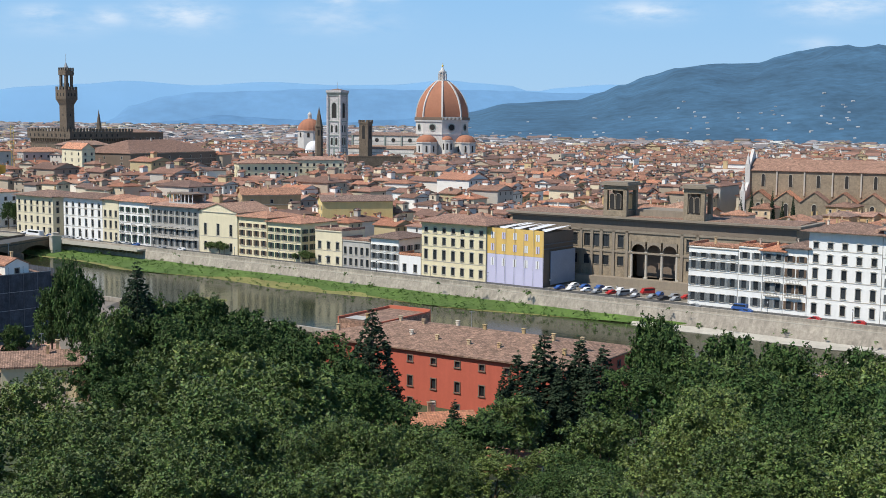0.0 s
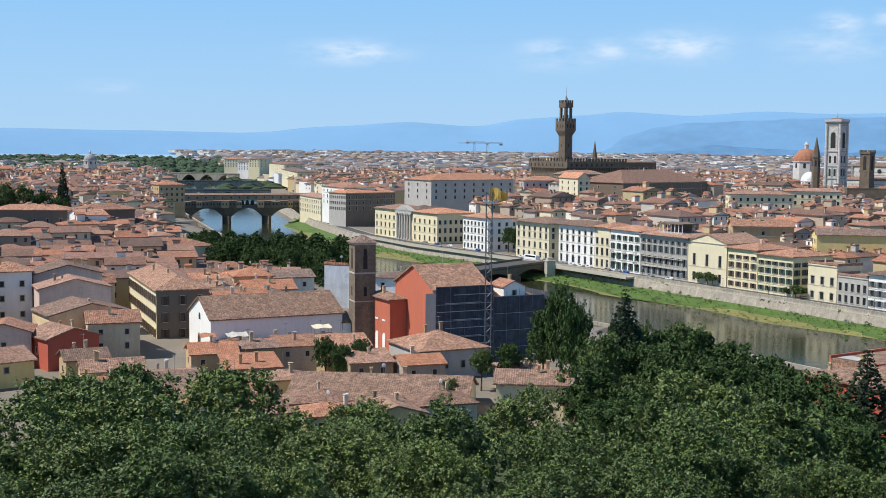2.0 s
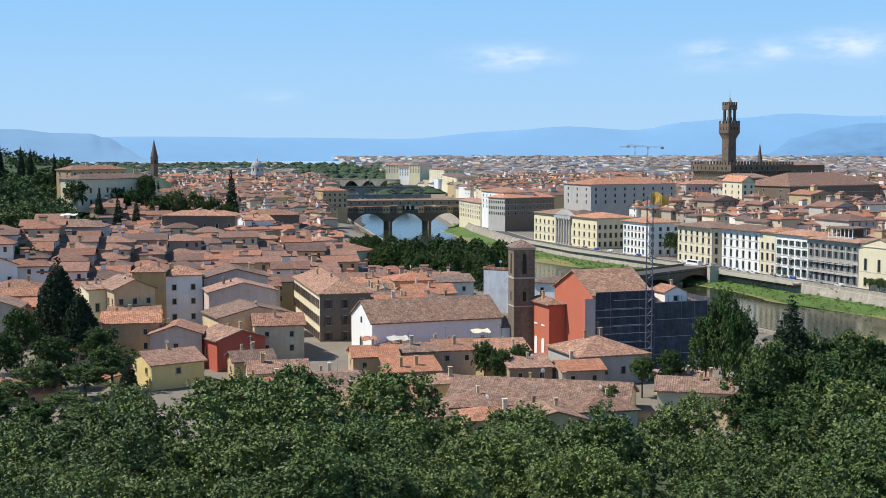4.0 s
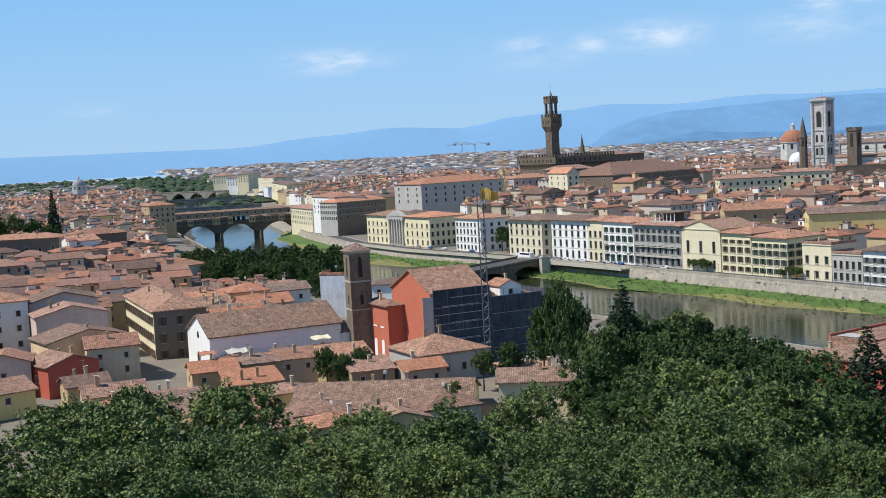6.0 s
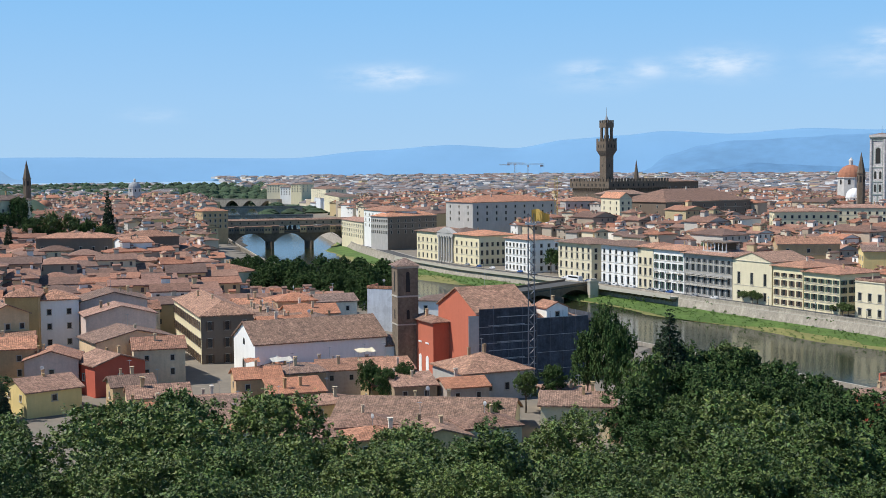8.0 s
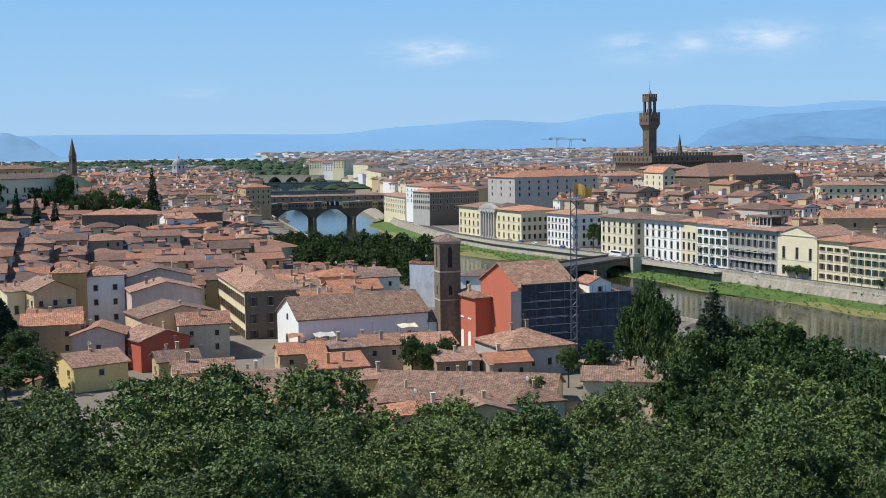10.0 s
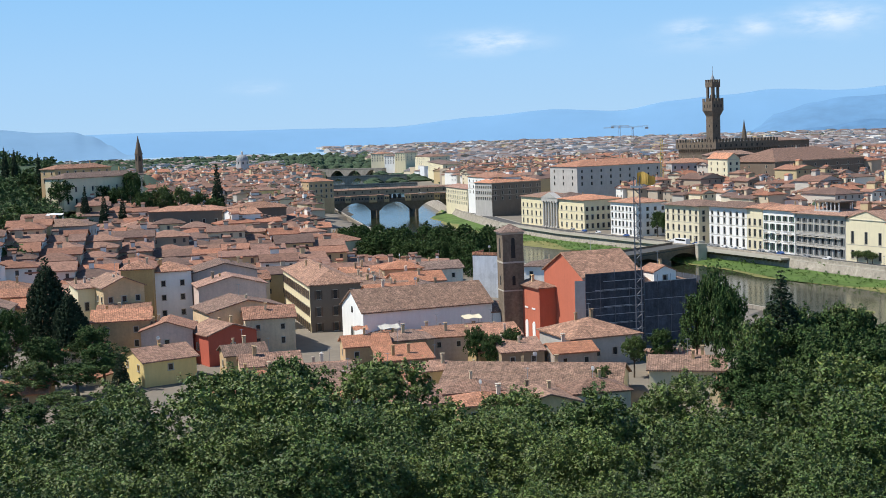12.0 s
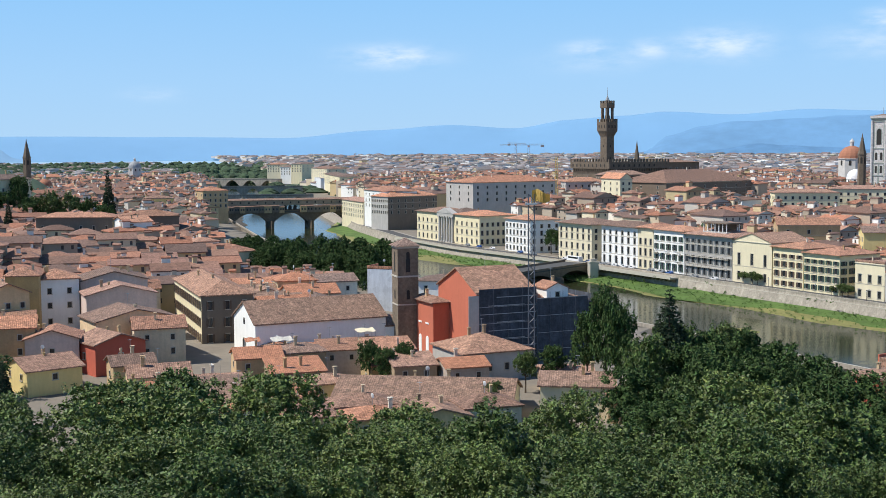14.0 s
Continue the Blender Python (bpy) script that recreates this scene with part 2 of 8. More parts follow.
hill_a2 = mat("haze_blue_far_spur", (.120, .215, .325), 1.0, .10, .0015, .008, glow=.85)
hill_b = mat("haze_blue_middle_hills", (.092, .188, .312), 1.0, .16, .0028, .018, glow=.80)
hill_d = mat("haze_blue_low_hills", (.070, .152, .262), 1.0, .28, .0035, .022, glow=.76)
hill_c = mat("haze_blue_wooded_hill", (.034, .082, .136), 1.0, .60, .0030, .030, glow=.68)
cloth_m = mat("yellow_tarpaulin", (.72, .50, .14), .8, .1, 1, 4)
sail_c = mat("weathered_sailcloth", (.56, .53, .46), .9, .16, .4, 3)
white_p = mat("white_paint", (.78, .78, .78), .6, .05, 1, 5)
black_p = mat("dark_paint", (.04, .04, .045), .5, .1, 1, 5)
lead_m = mat("lead_grey_roof", (.30, .31, .32), .7, .15, .3, 2)
water_m = bpy.data.materials.new("river_water")
water_m.use_nodes = True
_p = water_m.node_tree.nodes["Principled BSDF"]
_p.inputs["Base Color"].default_value = (.030, .036, .017, 1)
_p.inputs["Roughness"].default_value = .12
_p.inputs["IOR"].default_value = 1.33
_p.inputs["Specular IOR Level"].default_value = .20
_n = water_m.node_tree.nodes.new("ShaderNodeTexNoise")
_n.inputs["Scale"].default_value, _n.inputs["Detail"].default_value = .5, 4
_g = water_m.node_tree.nodes.new("ShaderNodeNewGeometry")
water_m.node_tree.links.new(_g.outputs["Position"], _n.inputs["Vector"])
_b = water_m.node_tree.nodes.new("ShaderNodeBump")
_b.inputs["Strength"].default_value, _b.inputs["Distance"].default_value = .6, .045
water_m.node_tree.links.new(_n.outputs["Fac"], _b.inputs["Height"])
water_m.node_tree.links.new(_b.outputs[0], _p.inputs["Normal"])


# ---- building kit ----
rng = random.Random(7)


def thing(name, x, y, z, turn=0.0, label="", category="", group="", kind=""):
    ob = new(name)
    ob.matrix_basis = Matrix.LocRotScale((x, y, z), Euler((0, 0, turn)), None)
    return tagged(ob, label, category, group, kind)


def part(name, bm, material, parent, label=""):
    """Links a bmesh (or a ready mesh) as one mesh object under a thing or part."""
    if isinstance(bm, bpy.types.Mesh):
        me = bm
    else:
        me = bpy.data.meshes.new(name)
        bm.to_mesh(me)
        bm.free()
    if material is not None:
        for m in (material if isinstance(material, (list, tuple)) else [material]):
            if m.name not in me.materials:
                me.materials.append(m)
    ob = new(name, me)
    ob.parent = parent
    return tagged(ob, label)


def pieces(name, bm, material, parent):
    """Each loose piece of bm becomes a part of its own."""
    left = set(bm.verts)
    while left:
        grow = [left.pop()]
        isle = set(grow)
        while grow:
            for e in grow.pop().link_edges:
                for v in e.verts:
                    if v in left:
                        left.discard(v)
                        isle.add(v)
                        grow.append(v)
        nb = bmesh.new()
        at = {v: nb.verts.new(v.co) for v in isle}
        for f in {f for v in isle for f in v.link_faces}:
            nb.faces.new([at[v] for v in f.verts])
        part(name, nb, material, parent)
    bm.free()


def top(name, bm, material, label="", category="", group="", kind=""):
    return tagged(part(name, bm, material, None), label, category, group, kind)


def box(bm, x0, x1, y0, y1, z0, z1, mi=0):
    v = [bm.verts.new((x, y, z)) for z in (z0, z1) for x, y in ((x0, y0), (x1, y0), (x1, y1), (x0, y1))]
    for f in ((3, 2, 1, 0), (4, 5, 6, 7), (0, 1, 5, 4), (1, 2, 6, 5), (2, 3, 7, 6), (3, 0, 4, 7)):
        bm.faces.new([v[i] for i in f]).material_index = mi
    return bm


def boxes(*rows):
    bm = bmesh.new()
    for r in rows:
        box(bm, *r)
    return bm


def poly(bm, pts, mi=0):
    f = bm.faces.new([bm.verts.new(p) for p in pts])
    f.material_index = mi
    return f


def prism(bm, ring, z0, z1, scale1=1.0, cx=0, cy=0, mi=0, cap=True):
    """A ring of (x, y) raised from z0 to z1, its top scaled about (cx, cy)."""
    lo = [bm.verts.new((x, y, z0)) for x, y in ring]
    hi = [bm.verts.new((cx + (x - cx) * scale1, cy + (y - cy) * scale1, z1)) for x, y in ring]
    n = len(ring)
    for i in range(n):
        bm.faces.new((lo[i], lo[(i + 1) % n], hi[(i + 1) % n], hi[i])).material_index = mi
    if cap:
        bm.faces.new(hi).material_index = mi
        bm.faces.new(lo[::-1]).material_index = mi
    return bm


def ngon(n, r, cx=0, cy=0, turn=0.0):
    return [(cx + r * math.cos(turn + 2 * math.pi * i / n), cy + r * math.sin(turn + 2 * math.pi * i / n)) for i in range(n)]


def wall_grid(bm, p, u, length, z0, z1, holes, deep=0.25):
    """An upright wall from p along u with real openings (u0, u1, z0, z1) that have reveals."""
    nx, ny = u[1], -u[0]      # outward

    def at(s, z, d=0.0):
        return (p[0] + u[0] * s - nx * d, p[1] + u[1] * s - ny * d, z)
    us = sorted({0.0, length, *[h[0] for h in holes], *[h[1] for h in holes]})
    zs = sorted({z0, z1, *[h[2] for h in holes], *[h[3] for h in holes]})
    for a, b in zip(us, us[1:]):
        for c, d in zip(zs, zs[1:]):
            mx, mz = (a + b) / 2, (c + d) / 2
            if any(h[0] < mx < h[1] and h[2] < mz < h[3] for h in holes):
                continue
            poly(bm, (at(a, c), at(b, c), at(b, d), at(a, d)))
    for a, b, c, d in holes:
        for (s0, w0), (s1, w1) in (((a, c), (b, c)), ((b, c), (b, d)), ((b, d), (a, d)), ((a, d), (a, c))):
            poly(bm, (at(s0, w0), at(s1, w1), at(s1, w1, deep), at(s0, w0, deep)))


_win = {}


def window_mesh(w, h, style):
    """Pane, stone surround and sill, and shutters, with the pane's middle as origin; x across, -y out."""
    key = (round(w, 2), round(h, 2), style)
    if key in _win:
        return _win[key]
    pane = boxes((-w / 2, w / 2, -.02, .02, -h / 2, h / 2))
    bar = .06
    box(pane, -bar / 2, bar / 2, -.06, -.02, -h / 2, h / 2, 1)
    box(pane, -w / 2, w / 2, -.06, -.02, h * .12, h * .12 + bar, 1)
    out = {"pane": pane}
    fr = bmesh.new()
    t = .16
    box(fr, -w / 2 - t, -w / 2, -.34, -.18, -h / 2, h / 2)
    box(fr, w / 2, w / 2 + t, -.34, -.18, -h / 2, h / 2)
    box(fr, -w / 2 - t, w / 2 + t, -.36, -.18, h / 2, h / 2 + t)
    box(fr, -w / 2 - t - .08, w / 2 + t + .08, -.46, -.18, -h / 2 - .16, -h / 2)
    if "p" in style:      # little pediment
        a = [fr.verts.new(q) for q in ((-w / 2 - .35, -.5, h / 2 + .2), (w / 2 + .35, -.5, h / 2 + .2), (0, -.5, h / 2 + .62), (-w / 2 - .35, -.2, h / 2 + .2), (w / 2 + .35, -.2, h / 2 + .2), (0, -.2, h / 2 + .62))]
        for f in ((0, 1, 2), (5, 4, 3), (0, 3, 4, 1), (1, 4, 5, 2), (2, 5, 3, 0)):
            fr.faces.new([a[i] for i in f])
    out["frame"] = fr
    if "s" in style:
        for k, s in (("shutter_l", -1), ("shutter_r", 1)):
            sh = bmesh.new()
            x0 = s * (w / 2 + .02)
            x1 = s * (w / 2 + w * .52)
            n = 6
            prof = [(-.36, -h / 2)]
            for i in range(n):
                prof += [(-.45, -h / 2 + h * i / n), (-.41, -h / 2 + h * (i + 1) / n)]
            prof.append((-.36, h / 2))
            lo = [sh.verts.new((min(x0, x1), y, z)) for y, z in prof]
            hi = [sh.verts.new((max(x0, x1), y, z)) for y, z in prof]
            m = len(prof)
            for i in range(m):
                sh.faces.new((lo[i], lo[(i + 1) % m], hi[(i + 1) % m], hi[i]))
            sh.faces.new(lo[::-1])
            sh.faces.new(hi)
            out[k] = sh
    elif "c" in style:    # closed blinds
        sh = boxes((-w / 2, w / 2, -.14, -.08, -h / 2 + h * .0, h / 2))
        out["blind"] = sh
    made = {}
    for k, bm in out.items():
        me = bpy.data.meshes.new(k)
        bm.to_mesh(me)
        bm.free()
        made[k] = me
    _win[key] = made
    return made


_tinted = {}


def tinted(me, mats):
    """The same mesh shape with other materials (one copy for each set)."""
    key = (me.name, tuple(m.name for m in mats))
    if key not in _tinted:
        c = me.copy()
        c.materials.clear()
        for m in mats:
            c.materials.append(m)
        _tinted[key] = c
    return _tinted[key]


_lite = {}


def window_lite(w, h, style, mats):
    """The same window in one mesh, for houses far off: pane, bars, frame, shutters."""
    key = (round(w, 2), round(h, 2), style, tuple(m.name for m in mats))
    if key not in _lite:
        bm = bmesh.new()
        t = .16
        loops = []
        for grow, y in ((t, -.19), (t, -.33), (0, -.33), (0, -.06)):
            x0, x1, z0, z1 = -w / 2 - grow, w / 2 + grow, -h / 2 - grow, h / 2 + grow
            loops.append([bm.verts.new(q) for q in ((x0, y, z0), (x1, y, z0), (x1, y, z1), (x0, y, z1))])
        for k in range(3):
            for i in range(4):
                j = (i + 1) % 4
                bm.faces.new((loops[k][i], loops[k][j], loops[k + 1][j], loops[k + 1][i])).material_index = 1
        bm.faces.new(loops[3]).material_index = 2 if "c" in style or "s" in style and rng.random() < .4 else 0
        me = bpy.data.meshes.new("window")
        bm.to_mesh(me)
        bm.free()
        for m in mats:
            me.materials.append(m)
        _lite[key] = me
    return _lite[key]


def window(parent, x, y, z, turn, w, h, style="", shutter=None, frame_mat=None, lite=False):
    if lite:
        win = new("window", window_lite(round(w, 1), round(h, 1), style, (glass_m, frame_mat or trim_m, shutter or shut_green)))
        win.parent = parent
        win.matrix_basis = Matrix.LocRotScale((x, y, z), Euler((0, 0, turn)), None)
        return win
    ms = window_mesh(w, h, style)
    win = new("window", tinted(ms["frame"], [frame_mat or trim_m]))
    win.parent = parent
    win.matrix_basis = Matrix.LocRotScale((x, y, z), Euler((0, 0, turn)), None)
    new("pane", tinted(ms["pane"], [glass_m, white_p])).parent = win
    for k in ("shutter_l", "shutter_r", "blind"):
        if k in ms:
            new("shutter" if k != "blind" else "blind", tinted(ms[k], [shutter or shut_green])).parent = win
    return win


def roof_mesh(L, W, eave, rise, kind, over=0.6, thick=0.28):
    """A tiled roof over the plan 0..L x 0..W, with eaves that stand out and a thickness."""
    bm = bmesh.new()
    x0, x1, y0, y1 = -over, L + over, -over, W + over
    k = rise / (W / 2 if kind in ("hip", "gable") and W <= L else max(min(L, W) / 2, .1))
    if kind == "hip":
        m = min(x1 - x0, y1 - y0) / 2
        z = eave + rise
        if x1 - x0 >= y1 - y0:
            r = [(x0 + m, (y0 + y1) / 2, z), (x1 - m + .01, (y0 + y1) / 2, z)]
            tops = [[(x0, y0), (x1, y0), 1, 0], [(x1, y0), (x1, y1), 1], [(x1, y1), (x0, y1), 0, 1], [(x0, y1), (x0, y0), 0]]
        else:
            r = [((x0 + x1) / 2, y0 + m, z), ((x0 + x1) / 2, y1 - m + .01, z)]
            tops = [[(x0, y0), (x1, y0), 0], [(x1, y0), (x1, y1), 1, 0], [(x1, y1), (x0, y1), 1], [(x0, y1), (x0, y0), 0, 1]]
    elif kind == "gable":     # ridge along x
        ym = (y0 + y1) / 2
        r = [(x0, ym, eave + rise), (x1, ym, eave + rise)]
        tops = [[(x0, y0), (x1, y0), 1, 0], [(x1, y1), (x0, y1), 0, 1]]
    elif kind == "gable_y":   # ridge along y
        xm = (x0 + x1) / 2
        r = [(xm, y0, eave + rise), (xm, y1, eave + rise)]
        tops = [[(x1, y0), (x1, y1), 1, 0], [(x0, y1), (x0, y0), 0, 1]]
    elif kind == "shed":      # falls towards the front
        r = [(x0, y1, eave + rise), (x1, y1, eave + rise)]
        tops = [[(x0, y0), (x1, y0), 1, 0]]
    else:                     # flat with a low edge
        box(bm, x0 + over, x1 - over, y0 + over, y1 - over, eave - .1, eave + .15)
        box(bm, x0 + over - .1, x1 - over + .1, y0 + over - .1, y0 + over + .25, eave + .15, eave + 1.0)
        box(bm, x0 + over - .1, x0 + over + .25, y0 + over + .25, y1 - over, eave + .15, eave + 1.0)
        box(bm, x1 - over - .25, x1 - over + .1, y0 + over + .25, y1 - over, eave + .15, eave + 1.0)
        return bm
    for a, b, *rr in tops:
        pts = [(a[0], a[1], eave), (b[0], b[1], eave)] + [r[i] for i in rr]
        poly(bm, pts)
        poly(bm, [(q[0], q[1], q[2] - thick) for q in pts][::-1])
        poly(bm, [(a[0], a[1], eave - thick), (b[0], b[1], eave - thick), (b[0], b[1], eave), (a[0], a[1], eave)])
    if kind in ("gable", "gable_y", "shed"):
        ends = {"gable": [((x0, y0, eave), r[0]), (r[0], (x0, y1, eave)), ((x1, y0, eave), r[1]), (r[1], (x1, y1, eave))],
                "gable_y": [((x0, y0, eave), r[0]), (r[0], (x1, y0, eave)), ((x0, y1, eave), r[1]), (r[1], (x1, y1, eave))],
                "shed": [((x0, y0, eave), r[0]), ((x1, y0, eave), r[1])]}[kind]
        for a, b in ends:
            poly(bm, [a, b, (b[0], b[1], b[2] - thick), (a[0], a[1], a[2] - thick)])
    bmesh.ops.remove_doubles(bm, verts=bm.verts, dist=.005)
    return bm


_chim = None


def chimney(parent, x, y, z, s=1.0):
    global _chim
    if _chim is None:
        bm = boxes((-.35, .35, -.3, .3, -1.4, 1.3), (-.45, .45, -.4, .4, 1.3, 1.42), (-.33, -.2, -.28, .28, 1.42, 1.7), (.2, .33, -.28, .28, 1.42, 1.7), (-.5, .5, -.42, .42, 1.7, 1.82))
        me = bpy.data.meshes.new("chimney")
        bm.to_mesh(me)
        bm.free()
        me.materials.append(wall_mix)
        _chim = me
    o = new("chimney", _chim)
    o.parent = parent
    o.matrix_basis = Matrix.LocRotScale((x, y, z), None, (s, s, s))
    return o


def house(label, a, b, depth, z0, eave, rise=2.2, kind="hip", wall=None, roof=None, cols=0, rows=(), side=0, left=0, win_w=1.1, style="", shutter=None,
          over=0.7, chim=1, category="house", group="", name="house", skip=(), frame_mat=None, band=True, lite=False, front=None):
    """A house whose front runs from a to b (as seen from the hill, left to right) and which reaches `depth` back.
    rows: (height of the sill over z0, height) of each storey's windows; side, left: columns of windows on the two flanks."""
    wall, roof = wall or wall_mix, roof or roof_m
    L = math.hypot(b[0] - a[0], b[1] - a[1])
    turn = math.atan2(b[1] - a[1], b[0] - a[0])
    ob = thing(name, a[0], a[1], z0, turn, label, category, group)
    H = eave - z0
    sides = [((0, 0), (1, 0), L, cols), ((L, 0), (0, 1), depth, side), ((L, depth), (-1, 0), L, 0), ((0, depth), (0, -1), depth, left)]
    bm = bmesh.new()
    wins = []
    for k, (p, u, ln, n) in enumerate(sides):
        holes = []
        if n:
            gap = ln / n
            w = min(win_w, gap * .5)
            for r, (zs, h) in enumerate(rows):
                if zs + h > H - .2:
                    continue
                for c in range(n):
                    if k == 0 and (r, c) in skip:
                        continue
                    s = gap * (c + .5)
                    holes.append((s - w / 2, s + w / 2, zs, zs + h))
                    q = (p[0] + u[0] * s - u[1] * .24, p[1] + u[1] * s + u[0] * .24)
                    wins.append((q[0], q[1], zs + h / 2, math.atan2(u[1], u[0]), w, h))
        if front and k == 0:
            fb = bmesh.new()
            wall_grid(fb, p, u, ln, -1.0, H, holes)
            part("facade", fb, front, ob)
        else:
            wall_grid(bm, p, u, ln, -1.0, H, holes)
    if kind in ("gable", "shed", "gable_y"):
        if kind == "gable":
            poly(bm, [(0, depth, H), (0, 0, H), (0, depth / 2, H + rise * .97)])
            poly(bm, [(L, 0, H), (L, depth, H), (L, depth / 2, H + rise * .97)])
        elif kind == "gable_y":
            poly(bm, [(0, 0, H), (L, 0, H), (L / 2, 0, H + rise * .97)])
            poly(bm, [(L, depth, H), (0, depth, H), (L / 2, depth, H + rise * .97)])
        else:
            poly(bm, [(0, depth, H), (0, 0, H), (0, depth, H + rise * .97)])
            poly(bm, [(L, 0, H), (L, depth, H), (L, depth, H + rise * .97)])
            poly(bm, [(L, depth, H), (0, depth, H), (0, depth, H + rise * .97), (L, depth, H + rise * .97)])
    part("wall", bm, wall, ob)
    part("roof", roof_mesh(L, depth, H, rise, kind, over), roof, ob)
    for x, y, z, tr_, w, h in wins:
        window(ob, x, y, z, tr_, w, h, style, shutter, frame_mat, lite)
    if band and cols and len(rows) > 1:
        bb = bmesh.new()
        for zs, h in rows[1:]:
            if zs + h < H:
                box(bb, -.05, L + .05, -.1, .02, zs - .75, zs - .55)
        box(bb, -.1, L + .1, -.3, .02, H - .55, H - .3)
        pieces("cornice", bb, frame_mat or trim_m, ob)
    for i in range(chim):
        cx, cy = L * (.2 + .6 * rng.random()), depth * (.3 + .4 * rng.random())
        if kind == "flat":
            zz = H + .8
        else:
            f = 1 - abs(cy / depth - .5) * 2 if kind in ("gable", "hip") else .5
            e = min(1, min(cx, L - cx) / max(min(L, depth) / 2, .1)) if kind == "hip" else 1
            zz = H + rise * min(f, e) + .3
        chimney(ob, cx, cy, zz, .6 + .4 * rng.random())
    return ob


class Soup:
    """Many alike shapes gathered into one mesh."""

    def __init__(self):
        self.v, self.f, self.m = [], [], []

    def face(self, pts, mi):
        i = len(self.v)
        self.v.extend(pts)
        self.f.append(tuple(range(i, i + len(pts))))
        self.m.append(mi)

    def mesh_part(self, verts, faces, mi):
        i = len(self.v)
        self.v.extend(verts)
        for f in faces:
            self.f.append(tuple(i + k for k in f))
            self.m.append(mi)

    def make(self, name, mats, label, category, kind="stuff", parent=None):
        me = bpy.data.meshes.new(name)
        me.from_pydata(self.v, [], self.f)
        for m in mats:
            me.materials.append(m)
        me.polygons.foreach_set("material_index", self.m)
        me.update()
        ob = new(name, me)
        ob.parent = parent
        return tagged(ob, label, category, "", kind)


def soup_house(sp, cx, cy, z0, turn, L, W, eave, rise, kind, windows=True, wm=0, rm=1, gm=2):
    c, s = math.cos(turn), math.sin(turn)

    def w(x, y, z):
        return (cx + c * x - s * y, cy + s * x + c * y, z)
    l, d = L / 2, W / 2
    base = [(-l, -d), (l, -d), (l, d), (-l, d)]
    sp.mesh_part([w(x, y, z0) for x, y in base] + [w(x, y, eave) for x, y in base] + ([w(-l, 0, eave + rise), w(l, 0, eave + rise)] if kind == "gable" else []),
                 [(0, 1, 5, 4), (1, 2, 6, 5), (2, 3, 7, 6), (3, 0, 4, 7)] + ([(7, 4, 8), (5, 6, 9)] if kind == "gable" else []), wm)
    o = .7 if L > 6.5 else .25
    l2, d2 = l + o, d + o
    zt = eave + rise
    if kind == "flat":
        sp.mesh_part([w(x, y, eave) for x, y in base], [(0, 1, 2, 3)], rm)
    else:
        m = 0 if kind == "gable" else min(d2, l2 * .8)
        v = [w(-l2, -d2, eave - .05), w(l2, -d2, eave - .05), w(l2, d2, eave - .05), w(-l2, d2, eave - .05), w(-l2 + m, 0, zt + .05), w(l2 - m, 0, zt + .05),
             w(-l2, -d2, eave - .4), w(l2, -d2, eave - .4), w(l2, d2, eave - .4), w(-l2, d2, eave - .4)]
        f = [(0, 1, 5, 4), (2, 3, 4, 5), (6, 7, 1, 0), (7, 8, 2, 1), (8, 9, 3, 2), (9, 6, 0, 3), (9, 8, 7, 6)]
        if m:
            f += [(1, 2, 5), (3, 0, 4)]
        sp.mesh_part(v, f, rm)
    if windows:
        for (x0, y0), (x1, y1) in ((base[0], base[1]), (base[1], base[2]), (base[3], base[0])):
            ln = math.hypot(x1 - x0, y1 - y0)
            n = int(ln / 3.6)
            if not n:
                continue
            ux, uy = (x1 - x0) / ln, (y1 - y0) / ln
            nx, ny = uy * .06, -ux * .06
            z = eave - 2.6
            for r in range(2):
                for i in range(n):
                    if rng.random() < .25:
                        continue
                    a = ln * (i + .5) / n - .5
                    q = [(x0 + ux * t + nx, y0 + uy * t + ny) for t in (a, a + 1.0)]
                    sp.face([w(*q[0], z), w(*q[1], z), w(*q[1], z + 1.6), w(*q[0], z + 1.6)], gm)
                z -= 3.6


